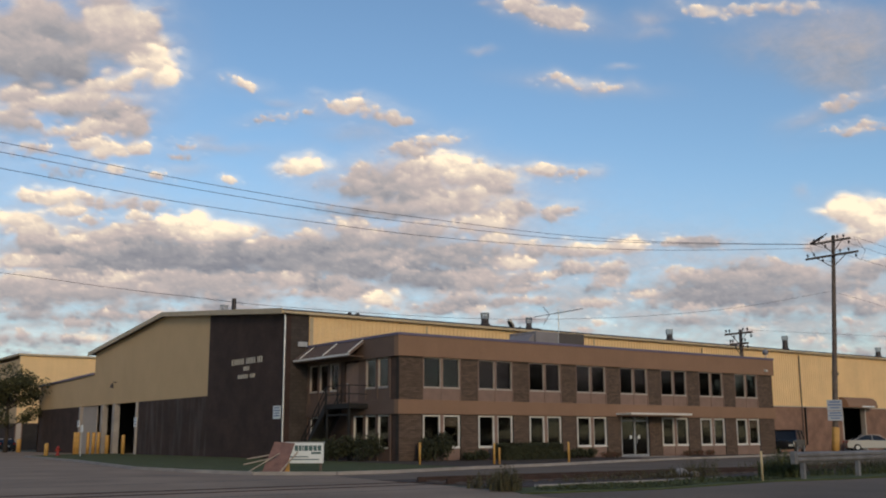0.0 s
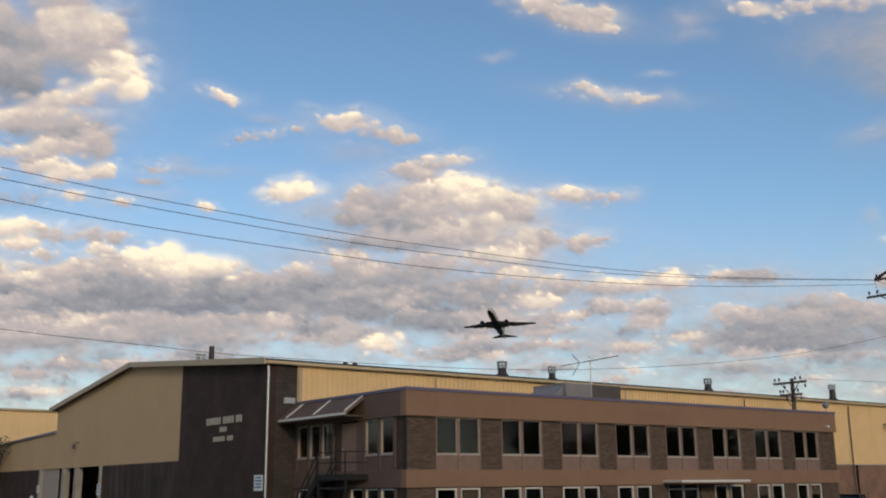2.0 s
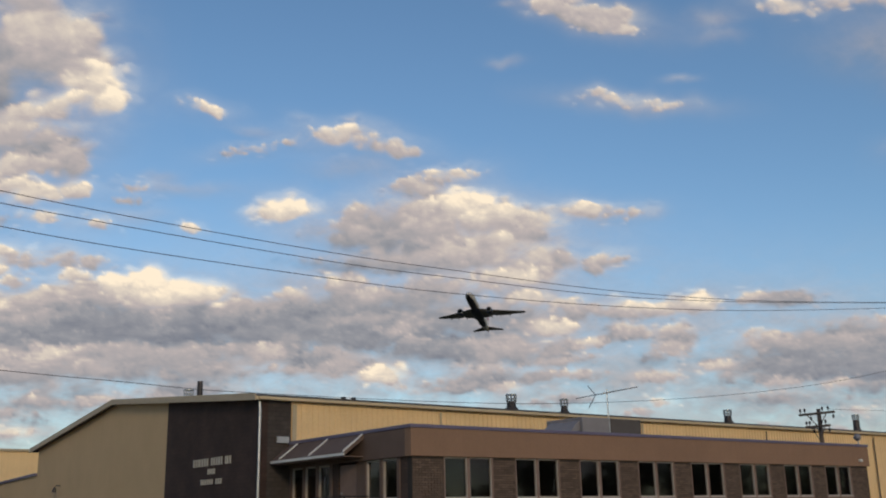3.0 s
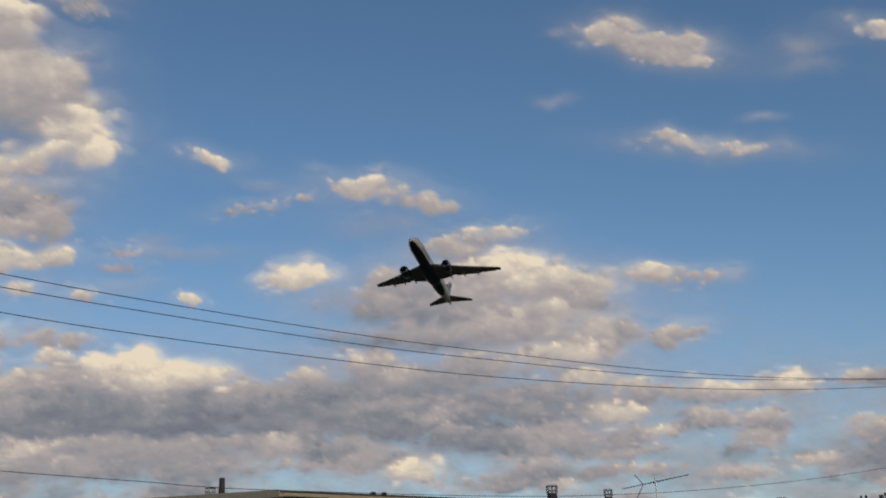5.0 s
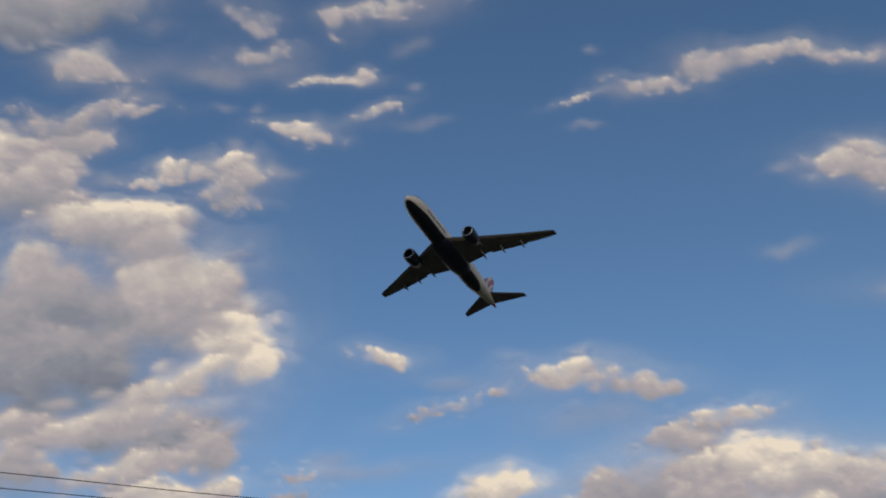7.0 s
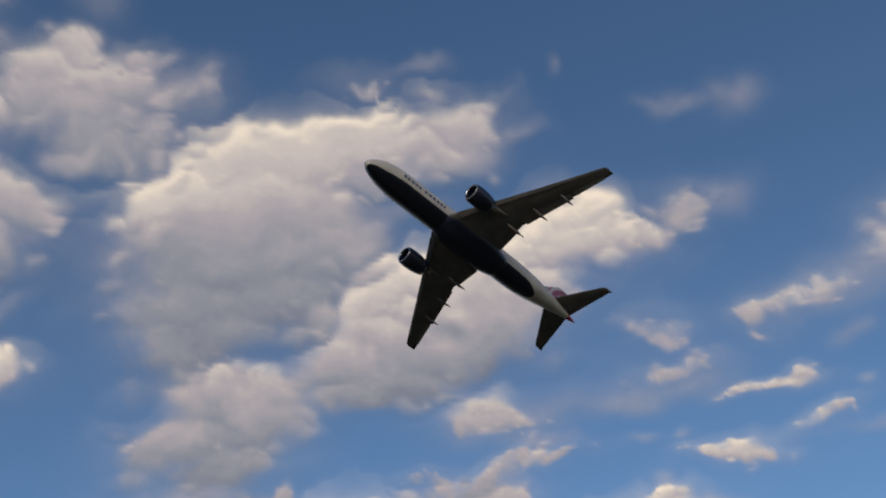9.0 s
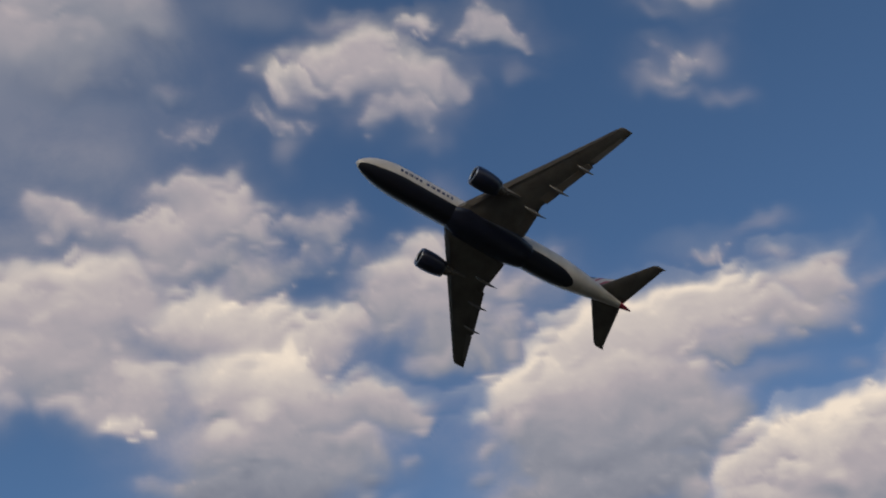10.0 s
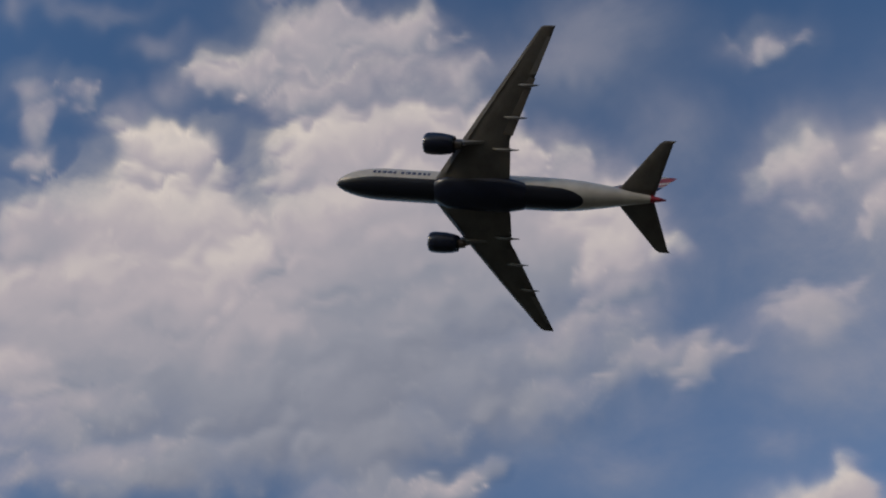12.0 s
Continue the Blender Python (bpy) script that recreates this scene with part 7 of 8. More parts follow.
bank([(112.3, 48.3, 4.06, 2.60, -5, 0.5, 0.38), (106.1, 45.3, 4.22, 2.53, 0, 0.45, 0.38),
      (108.2, 41.9, 4.16, 2.01, -1, 0.35, 0.38), (112.8, 49.7, 0.95, 1.00, -8, 0.8, 0.64),
      (111.2, 49.4, 0.96, 0.98, -6, 0.5, 0.5), (108.0, 49.8, 0.98, 0.63, -4, 0.8, 0.65),
      (108.3, 50.1, 0.82, 0.39, -4, 0.8, 0.66), (105.2, 51.2, 1.25, 0.90, -1, 0.8, 0.6),
      (103.7, 51.4, 0.83, 0.62, 0, 0.8, 0.6), (105.8, 49.7, 2.00, 1.24, -1, 0.7, 0.45),
      (103.7, 49.4, 1.26, 1.08, 0, 0.6, 0.45), (108.7, 48.1, 1.40, 0.91, -4, 0.7, 0.5),
      (110.1, 48.1, 0.61, 0.50, -5, 0.7, 0.56), (105.7, 47.7, 2.01, 1.01, -1, 0.6, 0.35)])
bank([(102.7, 49.0, 0.84, 1.01, 1, 0.4, 0.4), (113.4, 45.2, 1.74, 0.69, -6, 0.5, 0.48),
      (113.3, 45.6, 0.94, 0.46, -7, 0.6, 0.55), (110.9, 46.8, 2.44, 1.32, -4, 0.5, 0.35),
      (114.4, 47.1, 1.88, 1.63, -8, 0.4, 0.35), (105.4, 44.8, 1.51, 0.64, 0, 0.45, 0.4),
      (112.3, 43.6, 2.40, 0.99, -5, 0.4, 0.35), (98.6, 51.0, 1.86, 1.07, 5, 0.45, 0.35),
      (98.0, 49.4, 1.36, 0.64, 5, 0.35, 0.35), (105.1, 42.9, 1.01, 0.54, 0, 0.8, 0.6),
      (106.2, 43.1, 0.63, 0.47, -1, 0.7, 0.56), (107.5, 42.5, 0.99, 0.57, -2, 0.45, 0.45),
      (108.7, 40.7, 0.68, 0.37, -2, 0.8, 0.6), (111.9, 39.2, 0.91, 0.46, -3, 0.8, 0.56)])
bank([(112.8, 38.5, 0.93, 0.61, -4, 0.8, 0.6), (113.8, 40.1, 0.34, 0.84, -5, 0.8, 0.7),
      (102.3, 42.6, 0.85, 0.51, 2, 0.9, 0.62), (101.4, 43.9, 1.02, 0.41, 2, 0.8, 0.6),
      (105.5, 41.1, 1.50, 0.64, 0, 1, 0.75), (107.4, 40.4, 1.32, 0.57, -1, 1, 0.75),
      (103.7, 41.2, 1.43, 0.64, 1, 1, 0.7), (101.7, 42.6, 0.99, 0.65, 2, 0.9, 0.65),
      (103.7, 39.9, 2.19, 1.01, 2, 1, 0.62), (109.0, 39.2, 1.13, 0.63, -2, 1, 0.75),
      (110.8, 38.6, 0.92, 0.52, -3, 1, 0.75), (109.5, 37.9, 1.77, 0.78, -1, 1, 0.8),
      (111.8, 37.6, 0.93, 0.61, -3, 1, 0.8), (105.8, 38.6, 1.99, 0.99, 1, 1, 0.56)])
bank([(102.4, 38.0, 1.68, 0.80, 2, 1, 0.68), (103.0, 37.2, 0.67, 0.23, 2, 0.9, 0.85),
      (94.6, 47.8, 0.82, 0.54, 7, 0.9, 0.65), (93.0, 48.2, 0.76, 0.54, 8, 0.9, 0.65),
      (91.1, 48.9, 0.57, 0.34, 10, 0.9, 0.66), (92.1, 47.3, 1.32, 0.64, 9, 0.8, 0.6),
      (90.1, 47.3, 0.64, 0.54, 10, 0.8, 0.6), (90.6, 46.5, 0.67, 0.41, 10, 0.5, 0.5),
      (96.4, 47.2, 0.89, 0.41, 6, 0.9, 0.7), (94.9, 49.0, 0.51, 0.27, 7, 0.4, 0.5),
      (87.3, 48.4, 0.79, 0.43, 13, 0.8, 0.56), (87.1, 48.1, 0.79, 0.30, 13, 0.7, 0.5),
      (88.8, 50.3, 0.80, 0.33, 12, 0.7, 0.55), (87.8, 50.1, 0.33, 0.20, 13, 0.6, 0.55)])
bank([(78.8, 48.4, 0.89, 0.35, 20, 0.8, 0.5), (77.4, 48.3, 0.60, 0.44, 21, 0.8, 0.55),
      (79.9, 48.2, 0.62, 0.24, 19, 0.4, 0.5), (79.4, 46.4, 0.80, 0.45, 19, 0.7, 0.5),
      (80.7, 46.2, 0.62, 0.33, 18, 0.5, 0.5), (78.2, 46.6, 0.45, 0.32, 20, 0.5, 0.5),
      (86.7, 47.0, 0.49, 0.25, 13, 0.3, 0.5), (82.7, 49.9, 0.48, 0.24, 17, 0.4, 0.5)])
bank([(120.8, 41.1, 3.26, 1.82, -3, 0.3, 0.4), (123.4, 43.3, 2.55, 1.48, -6, 0.3, 0.4),
      (113.0, 43.7, 2.56, 1.36, 1, 0.35, 0.42), (114.0, 45.1, 1.53, 0.68, 0, 0.62, 0.52),
      (114.7, 39.7, 1.50, 0.83, 0, 0.66, 0.62), (117.6, 39.3, 0.98, 0.49, -2, 0.6, 0.55)])
bank([(133.9, 51.3, 1.77, 0.74, -12, 1, 0.66), (135.5, 50.8, 1.26, 0.81, -14, 1, 0.68),
      (130.6, 51.6, 1.73, 0.86, -9, 1, 0.68), (127.6, 51.6, 0.83, 0.64, -8, 1, 0.7),
      (126.2, 51.2, 0.71, 0.47, -6, 0.9, 0.7), (125.1, 51.0, 0.30, 0.20, -6, 0.7, 0.7),
      (137.0, 52.2, 0.93, 0.48, -16, 0.7, 0.55), (133.1, 53.0, 2.44, 0.78, -11, 0.7, 0.55),
      (129.0, 53.3, 0.96, 0.69, -9, 0.6, 0.5), (130.9, 50.0, 2.48, 1.00, -9, 1, 0.65),
      (134.4, 48.9, 2.08, 0.99, -12, 1, 0.6), (126.6, 50.1, 1.52, 0.81, -6, 0.9, 0.6),
      (122.9, 50.5, 1.16, 0.78, -3, 0.8, 0.55), (124.0, 51.3, 0.68, 0.68, -5, 0.5, 0.5)])
bank([(122.2, 48.5, 1.46, 1.20, -2, 1, 0.76), (122.8, 49.2, 1.34, 0.77, -3, 0.9, 0.72),
      (126.0, 48.5, 2.03, 1.19, -5, 0.9, 0.5), (130.5, 48.0, 2.99, 1.18, -8, 1, 0.45),
      (134.2, 46.9, 1.91, 1.32, -11, 1, 0.45), (127.8, 46.8, 2.52, 1.19, -6, 0.9, 0.4),
      (132.1, 45.1, 2.93, 1.34, -8, 1, 0.3), (133.6, 43.3, 1.90, 1.32, -9, 1, 0.3),
      (128.4, 44.2, 2.50, 1.35, -6, 0.9, 0.33), (123.4, 45.4, 2.14, 0.99, -3, 0.8, 0.42),
      (120.5, 44.6, 1.34, 0.65, -1, 0.7, 0.46), (118.3, 44.3, 0.65, 0.65, 0, 0.7, 0.5),
      (124.9, 43.6, 1.52, 0.81, -4, 0.6, 0.38), (131.4, 42.2, 2.75, 0.99, -7, 0.8, 0.3)])
bank([(132.4, 40.4, 1.89, 0.97, -8, 0.8, 0.3), (128.3, 41.3, 0.94, 0.23, -26, 0.9, 0.66),
      (129.5, 40.8, 0.81, 0.33, -6, 0.8, 0.56), (130.3, 40.6, 1.61, 0.62, -6, 0.7, 0.4),
      (121.5, 46.8, 1.03, 0.52, -2, 0.5, 0.5), (122.1, 53.8, 2.21, 1.00, -2, 0.5, 0.4),
      (125.0, 54.0, 1.35, 0.66, -5, 0.5, 0.45), (119.1, 51.5, 1.37, 1.02, 0, 0.45, 0.42),
      (113.7, 53.6, 0.98, 0.47, 4, 0.7, 0.5), (99.6, 53.0, 0.94, 0.48, 17, 0.5, 0.45),
      (97.7, 52.5, 0.92, 0.40, 18, 0.45, 0.45), (114.9, 40.1, 1.02, 0.57, 2, 0.8, 0.6),
      (116.0, 41.9, 0.68, 0.42, 2, 0.4, 0.5), (122.1, 41.3, 1.02, 0.67, -2, 0.3, 0.4)])
bank([(135.3, 54.5, 1.70, 0.75, -5, 0.9, 0.55), (136.9, 53.8, 1.19, 0.64, -7, 0.9, 0.6),
      (139.2, 52.9, 1.15, 0.60, -9, 0.9, 0.6), (141.1, 52.5, 0.83, 0.47, -11, 0.9, 0.6),
      (132.3, 54.4, 1.54, 0.64, -3, 0.8, 0.58), (142.6, 50.2, 1.13, 0.71, -11, 1, 0.76),
      (144.1, 50.0, 0.62, 0.54, -13, 0.9, 0.66), (141.2, 50.0, 0.63, 0.71, -10, 0.9, 0.7),
      (146.9, 51.3, 0.64, 0.39, -15, 0.6, 0.5), (144.0, 53.1, 0.57, 0.40, -14, 0.5, 0.5),
      (148.6, 49.9, 0.44, 0.95, -17, 0.6, 0.5), (148.2, 49.0, 0.63, 0.33, -16, 0.7, 0.55),
      (144.9, 50.9, 0.65, 0.40, -14, 0.5, 0.5), (143.0, 51.7, 0.49, 0.33, -12, 0.5, 0.5)])
bank([(144.4, 47.9, 1.63, 0.97, -12, 1, 0.66), (141.2, 48.2, 2.01, 0.98, -9, 1, 0.7),
      (138.8, 47.2, 1.35, 1.02, -7, 1, 0.74), (147.4, 46.9, 1.26, 0.96, -14, 0.8, 0.55),
      (143.9, 46.4, 2.13, 1.01, -11, 1, 0.65), (140.6, 45.8, 2.52, 1.02, -8, 1, 0.6),
      (146.7, 45.0, 1.58, 1.13, -13, 0.9, 0.55), (144.4, 44.3, 2.43, 1.00, -10, 0.9, 0.5),
      (146.5, 43.3, 1.25, 0.62, -12, 0.9, 0.6), (140.9, 43.9, 2.50, 1.01, -8, 1, 0.4),
      (138.0, 43.4, 2.02, 1.32, -6, 1, 0.35), (142.8, 42.5, 1.95, 0.80, -9, 0.8, 0.4),
      (145.5, 41.5, 1.57, 0.95, -11, 0.8, 0.5), (143.2, 40.5, 2.25, 0.78, -9, 0.8, 0.45)])
bank([(139.1, 41.2, 2.50, 1.00, -6, 0.9, 0.33), (136.9, 45.1, 1.70, 0.99, -6, 1, 0.5),
      (122.0, 55.1, 1.99, 0.66, 7, 0.5, 0.4), (151.0, 53.0, 0.31, 0.40, -20, 0.4, 0.5),
      (147.6, 53.7, 1.60, 0.32, -16, 0.4, 0.45)])

# haze veil painted low along the horizon; small far heaps, one behind another
for az in range(22, 160, 8):
    main_sky.splat(az, 3.0, 9.0, 4.2, 0, 0.75, 0.4, 0, True)
for _ in range(230):
    el = 1.5 + 9.5 * puff_rng.random() ** 1.25
    size = 0.16 + 0.022 * el
    main_sky.puff(puff_rng, puff_rng.uniform(27, 81), el, size * puff_rng.uniform(2.0, 4.2), size, 0, puff_rng.uniform(0.52, 0.85), puff_rng.uniform(0.3, 0.8))
# unseen heaps, added for the office's side windows to mirror
for _ in range(120):
    el = 2.0 + 20.0 * puff_rng.random() ** 1.5
    size = 0.35 + 0.05 * el
    main_sky.puff(puff_rng, puff_rng.uniform(84, 158), el, size * puff_rng.uniform(2.0, 4.0), size, 0, puff_rng.uniform(0.55, 0.95), puff_rng.uniform(0.3, 0.7))


def cloud_material():
    m = bpy.data.materials.new("cloud")
    m.use_nodes = True
    n, l = m.node_tree.nodes, m.node_tree.links
    n.clear()

    def value(op, a, b=None, c=None, clamp=False):
        k = n.new("ShaderNodeMath")
        k.operation, k.use_clamp = op, clamp
        for i, q in enumerate((a, b, c)):
            if q is None:
                continue
            if isinstance(q, (int, float)):
                k.inputs[i].default_value = q
            else:
                l.new(q, k.inputs[i])
        return k.outputs[0]

    def smooth(x, lo, hi, a=0.0, b=1.0):
        k = n.new("ShaderNodeMapRange")
        k.interpolation_type = "SMOOTHSTEP"
        for i, q in ((1, lo), (2, hi), (3, a), (4, b)):
            k.inputs[i].default_value = q
        l.new(x, k.inputs["Value"])
        return k.outputs["Result"]

    co = n.new("ShaderNodeTexCoord")
    sep = n.new("ShaderNodeSeparateXYZ")
    l.new(co.outputs["Object"], sep.inputs[0])
    near = value("DIVIDE", 1.0, value("ADD", sep.outputs["Z"], 0.45 * CLOUD_R))
    scaled = n.new("ShaderNodeVectorMath")
    scaled.operation = "SCALE"
    l.new(co.outputs["Object"], scaled.inputs[0])
    l.new(near, scaled.inputs["Scale"])

    def grain(shift, scale, detail, rough):
        mp = n.new("ShaderNodeMapping")
        mp.inputs["Location"].default_value = shift
        l.new(scaled.outputs[0], mp.inputs["Vector"])
        k = n.new("ShaderNodeTexNoise")
        k.inputs["Scale"].default_value, k.inputs["Detail"].default_value, k.inputs["Roughness"].default_value = scale, detail, rough
        k.inputs["Distortion"].default_value = 0.3
        l.new(mp.outputs["Vector"], k.inputs["Vector"])
        return value("SUBTRACT", k.outputs["Fac"], 0.5)

    def attr(name):
        k = n.new("ShaderNodeAttribute")
        k.attribute_name = name
        return k.outputs["Fac"]

    tops = attr("shade")
    tuft = grain((0, 0, 0), 17.0, 8, 0.62)
    high = smooth(sep.outputs["Z"], 0.45 * CLOUD_R, 0.74 * CLOUD_R)
    # crisp on the bright tops, frayed on the grey bases
    here = value("MULTIPLY_ADD", tuft, 0.8, attr("cover"))
    width = value("ADD", value("MULTIPLY_ADD", tops, -0.36, 0.82), value("MULTIPLY", high, 0.3))
    dense = smooth(value("DIVIDE", value("SUBTRACT", here, 0.24), width), 0.0, 1.0)
    thin = value("MULTIPLY", attr("veil"), value("MULTIPLY_ADD", tuft, 1.6, 0.85, True))
    alpha = value("SUBTRACT", 1.0, value("MULTIPLY", value("SUBTRACT", 1.0, dense), value("SUBTRACT", 1.0, thin)))
    rise = value("SUBTRACT", grain((0, 0, 0), 26.0, 5, 0.55), grain((0.002, 0.0, 0.008), 26.0, 5, 0.55))
    edge = smooth(dense, 0.3, 1.0, 0.05, 0.0)
    lit = value("ADD", value("MULTIPLY_ADD", rise, value("MULTIPLY_ADD", high, -0.42, 0.5), tops), value("ADD", edge, value("MULTIPLY", tuft, 0.08)), None, True)
    # sunlit tops and shaded bases are painted into the glow's colour
    ramp = n.new("ShaderNodeValToRGB")
    e = ramp.color_ramp.elements
    e[0].position, e[0].color = 0.08, (0.185, 0.19, 0.225, 1)
    e[1].position, e[1].color = 1.0, (0.92, 0.748, 0.565, 1)
    e.new(0.34).color = (0.285, 0.275, 0.295, 1)
    e.new(0.84).color = (0.655, 0.55, 0.462, 1)
    e.new(0.62).color = (0.455, 0.385, 0.372, 1)
    l.new(lit, ramp.inputs["Fac"])
    em, tr, mix, out = n.new("ShaderNodeEmission"), n.new("ShaderNodeBsdfTransparent"), n.new("ShaderNodeMixShader"), n.new("ShaderNodeOutputMaterial")
    l.new(ramp.outputs["Color"], em.inputs["Color"])
    em.inputs["Strength"].default_value = 1.0
    l.new(alpha, mix.inputs[0])
    l.new(tr.outputs[0], mix.inputs[1])
    l.new(em.outputs[0], mix.inputs[2])
    l.new(mix.outputs[0], out.inputs["Surface"])
    return m


def vault(name, part_of_sky, radius, mat):
    """A mesh on the sphere where there is cloud, with the clouds' fields on its points."""
    rad_a, rad_e = np.radians(part_of_sky.az), np.radians(part_of_sky.el)
    verts = np.stack([np.cos(rad_a) * np.cos(rad_e), np.sin(rad_a) * np.cos(rad_e), np.sin(rad_e)], -1).reshape(-1, 3) * radius
    idx = np.arange(part_of_sky.az.size).reshape(part_of_sky.az.shape)
    quads = np.stack([idx[:-1, :-1], idx[1:, :-1], idx[1:, 1:], idx[:-1, 1:]], -1).reshape(-1, 4)
    fields = part_of_sky.fields()
    cloudy = (fields[0][1] + fields[1][1]).reshape(-1) > 0.004
    quads = quads[cloudy[quads].any(axis=1)]
    used, quads = np.unique(quads, return_inverse=True)
    quads = quads.reshape(-1, 4)
    me = bpy.data.meshes.new(name)
    me.vertices.add(len(used))
    me.vertices.foreach_set("co", verts[used].reshape(-1))
    me.loops.add(quads.size)
    me.loops.foreach_set("vertex_index", quads.reshape(-1))
    me.polygons.add(len(quads))
    me.polygons.foreach_set("loop_start", np.arange(0, quads.size, 4))
    me.update(calc_edges=True)
    for nm, field in fields:
        at = me.attributes.new(nm, "FLOAT", "POINT")
        at.data.foreach_set("value", field.reshape(-1)[used].astype(np.float32))
    me.materials.append(mat)
    return new(name, me)


M_CLOUD = cloud_material()
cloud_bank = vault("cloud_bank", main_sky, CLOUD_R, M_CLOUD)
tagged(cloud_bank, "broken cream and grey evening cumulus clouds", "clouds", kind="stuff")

# unseen glowing cloud added over the rest of the sky, open round the sun
# its glow tempers the blue fill light and shows in the front panes
rear_sky = Sky(192.0, 344.0, 1.0, 43.0, 0.3)
rng = random.Random(31)
spots = 0
while spots < 70:
    az, el = rng.uniform(200, 338), 3 + 33 * rng.random() ** 1.3
    if abs(az - SUN_AZ) > 24 or el > 34:
        rear_sky.puff(rng, az, el, rng.uniform(3, 8), rng.uniform(1.6, 3.2), 0, rng.uniform(0.7, 1.0), rng.uniform(0.25, 0.5) + 0.3 * (az > 285))
        spots += 1
for _ in range(70):
    rear_sky.puff(rng, rng.uniform(280, 340), rng.uniform(2.5, 13), rng.uniform(0.9, 2.4), rng.uniform(0.3, 0.7), 0, rng.uniform(0.7, 1.0), rng.uniform(0.2, 1.0))
rear_bank = vault("cloud_bank", rear_sky, 4300.0, M_CLOUD)
tagged(rear_bank, "broken cream and grey evening cumulus clouds", "clouds", kind="stuff")


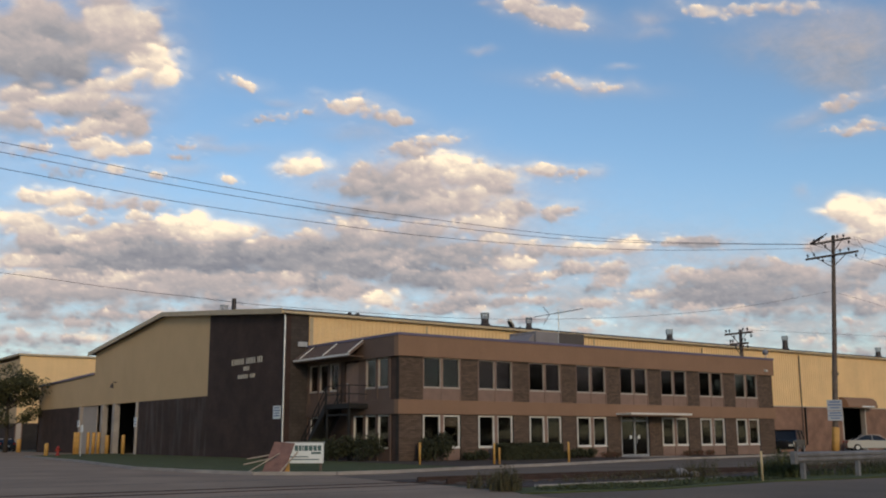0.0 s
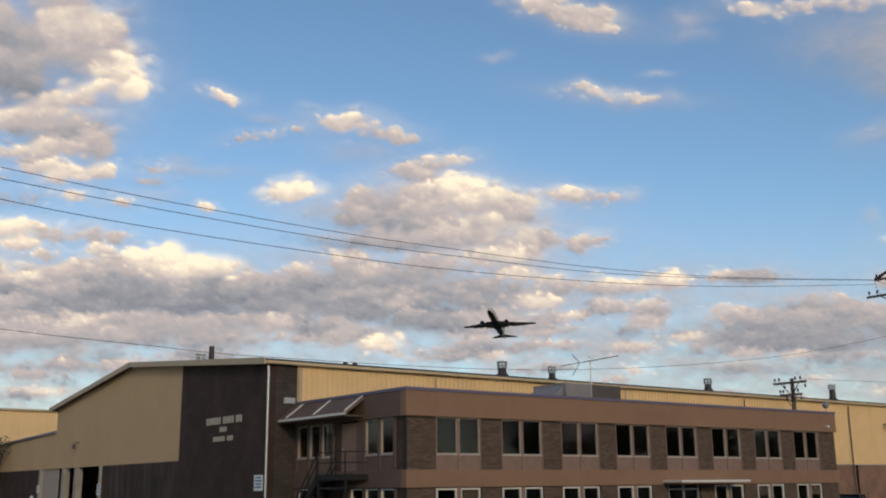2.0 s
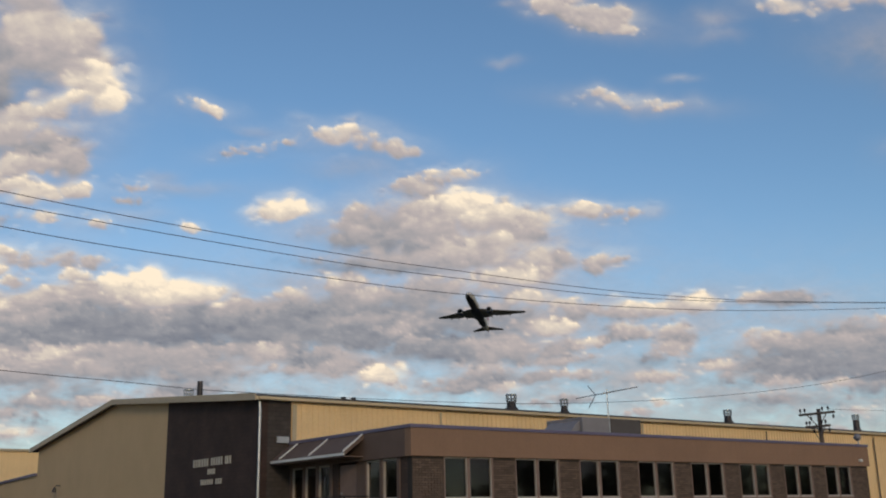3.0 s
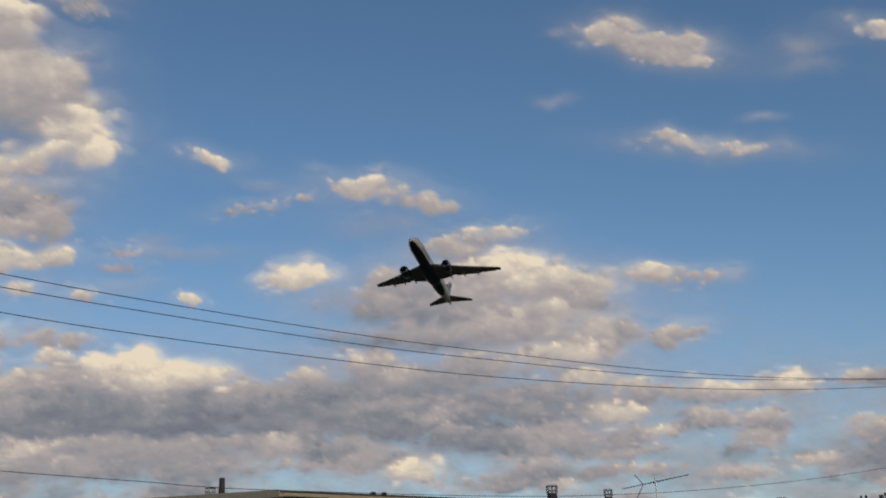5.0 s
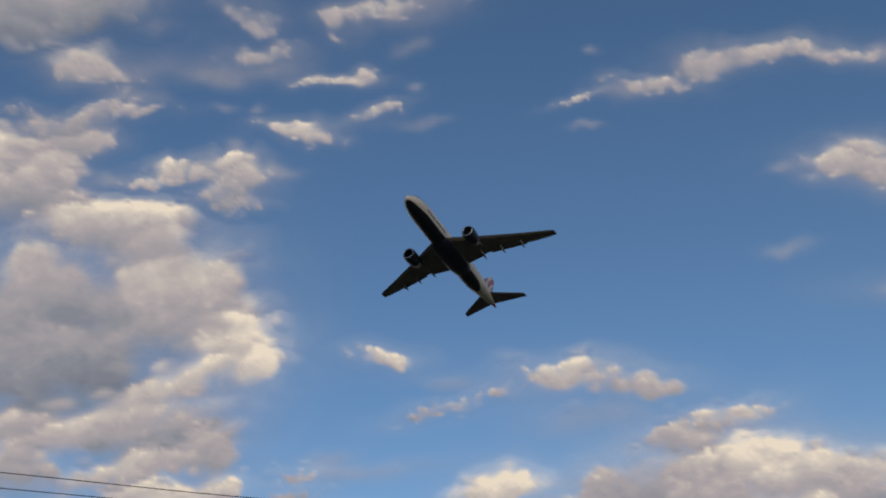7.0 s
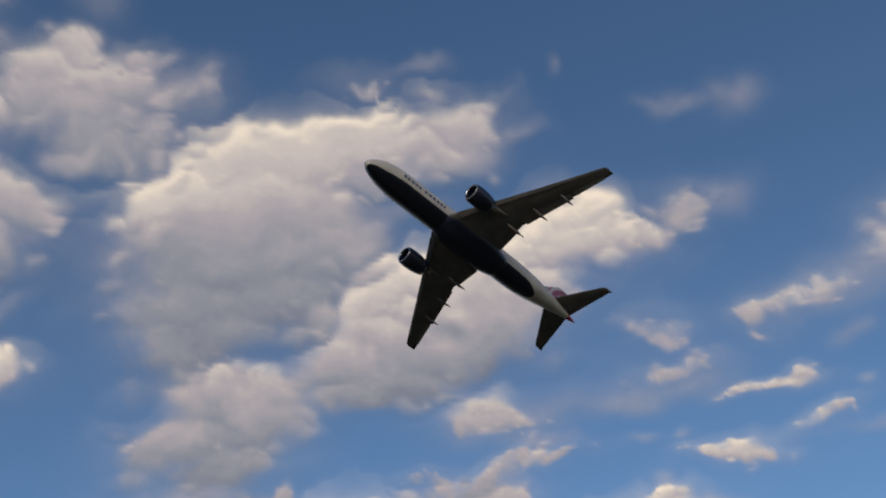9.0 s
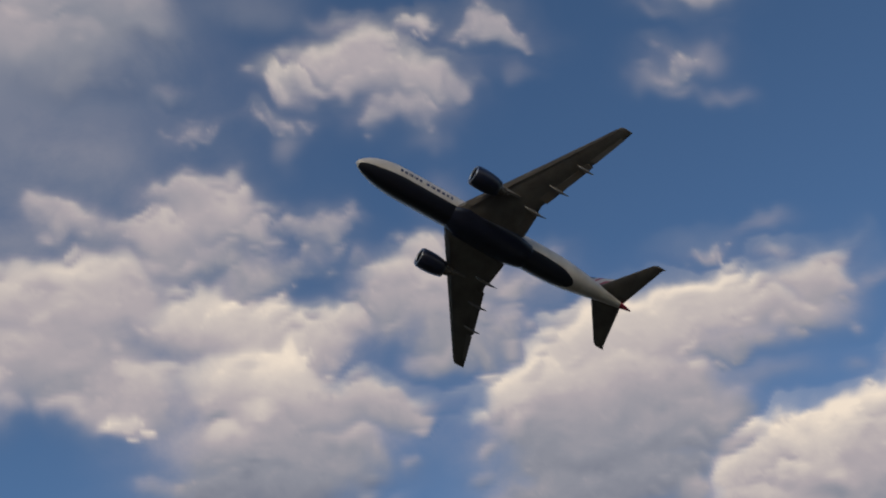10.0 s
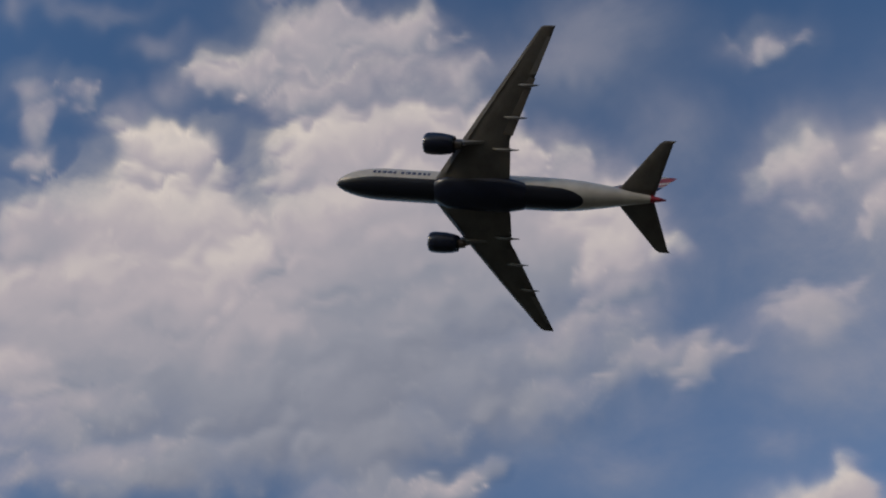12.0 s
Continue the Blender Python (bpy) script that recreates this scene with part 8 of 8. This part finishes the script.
def motions():
    walk(airliner, [
        (0, pose(719.00, 842.63, 135.85, 0.552, -15.489, -140.489)),
        (0.5, pose(669.29, 795.01, 139.21, 0.830, -15.358, -140.621)),
        (1, pose(611.44, 733.41, 141.47, 0.986, -15.221, -140.869)),
        (1.5, pose(536.73, 643.55, 138.84, 0.947, -15.143, -141.351)),
        (2, pose(472.99, 568.92, 138.68, 0.682, -15.070, -141.670)),
        (2.5, pose(420.79, 513.61, 140.80, 0.433, -15.006, -141.738)),
        (3, pose(373.02, 465.23, 145.04, 0.216, -14.781, -141.739)),
        (3.5, pose(328.11, 421.74, 147.64, 0.252, -14.597, -141.759)),
        (4, pose(285.13, 381.88, 151.67, 0.442, -14.162, -141.740)),
        (4.5, pose(244.56, 345.00, 155.97, 0.707, -13.548, -141.683)),
        (5, pose(206.53, 310.26, 160.67, 0.924, -12.710, -141.582)),
        (5.5, pose(170.78, 277.55, 164.62, 1.150, -11.728, -141.394)),
        (6, pose(135.88, 245.85, 168.75, 1.634, -10.320, -140.944)),
        (6.5, pose(105.51, 213.33, 171.70, 1.933, -8.888, -140.474)),
        (6.7, pose(95.18, 201.43, 170.25, 2.288, -8.767, -140.497)),
        (7, pose(80.73, 185.38, 166.83, 3.160, -8.909, -140.769)),
        (7.5, pose(58.95, 162.08, 159.94, 5.175, -9.709, -141.714)),
        (8, pose(37.44, 140.51, 154.67, 7.274, -10.332, -142.643)),
        (8.3, pose(24.16, 127.83, 152.29, 8.408, -10.439, -142.973)),
        (8.5, pose(15.77, 120.09, 150.52, 9.148, -10.587, -143.133)),
        (9, pose(-1.83, 106.42, 148.81, 10.750, -11.396, -143.544)),
        (9.5, pose(-15.14, 96.87, 150.47, 11.721, -12.875, -144.604)),
        (10, pose(-34.11, 86.67, 152.90, 12.673, -13.284, -145.052)),
        (10.5, pose(-55.58, 73.85, 155.67, 13.424, -12.864, -145.319)),
        (11, pose(-71.45, 63.21, 159.65, 14.014, -13.585, -146.441)),
        (11.5, pose(-87.40, 54.42, 163.98, 14.621, -14.454, -147.372)),
        (12, pose(-108.08, 43.80, 166.10, 15.162, -14.241, -147.444)),
    ])
    # the vault is moved nearer the camera to stand in for a lens zoom
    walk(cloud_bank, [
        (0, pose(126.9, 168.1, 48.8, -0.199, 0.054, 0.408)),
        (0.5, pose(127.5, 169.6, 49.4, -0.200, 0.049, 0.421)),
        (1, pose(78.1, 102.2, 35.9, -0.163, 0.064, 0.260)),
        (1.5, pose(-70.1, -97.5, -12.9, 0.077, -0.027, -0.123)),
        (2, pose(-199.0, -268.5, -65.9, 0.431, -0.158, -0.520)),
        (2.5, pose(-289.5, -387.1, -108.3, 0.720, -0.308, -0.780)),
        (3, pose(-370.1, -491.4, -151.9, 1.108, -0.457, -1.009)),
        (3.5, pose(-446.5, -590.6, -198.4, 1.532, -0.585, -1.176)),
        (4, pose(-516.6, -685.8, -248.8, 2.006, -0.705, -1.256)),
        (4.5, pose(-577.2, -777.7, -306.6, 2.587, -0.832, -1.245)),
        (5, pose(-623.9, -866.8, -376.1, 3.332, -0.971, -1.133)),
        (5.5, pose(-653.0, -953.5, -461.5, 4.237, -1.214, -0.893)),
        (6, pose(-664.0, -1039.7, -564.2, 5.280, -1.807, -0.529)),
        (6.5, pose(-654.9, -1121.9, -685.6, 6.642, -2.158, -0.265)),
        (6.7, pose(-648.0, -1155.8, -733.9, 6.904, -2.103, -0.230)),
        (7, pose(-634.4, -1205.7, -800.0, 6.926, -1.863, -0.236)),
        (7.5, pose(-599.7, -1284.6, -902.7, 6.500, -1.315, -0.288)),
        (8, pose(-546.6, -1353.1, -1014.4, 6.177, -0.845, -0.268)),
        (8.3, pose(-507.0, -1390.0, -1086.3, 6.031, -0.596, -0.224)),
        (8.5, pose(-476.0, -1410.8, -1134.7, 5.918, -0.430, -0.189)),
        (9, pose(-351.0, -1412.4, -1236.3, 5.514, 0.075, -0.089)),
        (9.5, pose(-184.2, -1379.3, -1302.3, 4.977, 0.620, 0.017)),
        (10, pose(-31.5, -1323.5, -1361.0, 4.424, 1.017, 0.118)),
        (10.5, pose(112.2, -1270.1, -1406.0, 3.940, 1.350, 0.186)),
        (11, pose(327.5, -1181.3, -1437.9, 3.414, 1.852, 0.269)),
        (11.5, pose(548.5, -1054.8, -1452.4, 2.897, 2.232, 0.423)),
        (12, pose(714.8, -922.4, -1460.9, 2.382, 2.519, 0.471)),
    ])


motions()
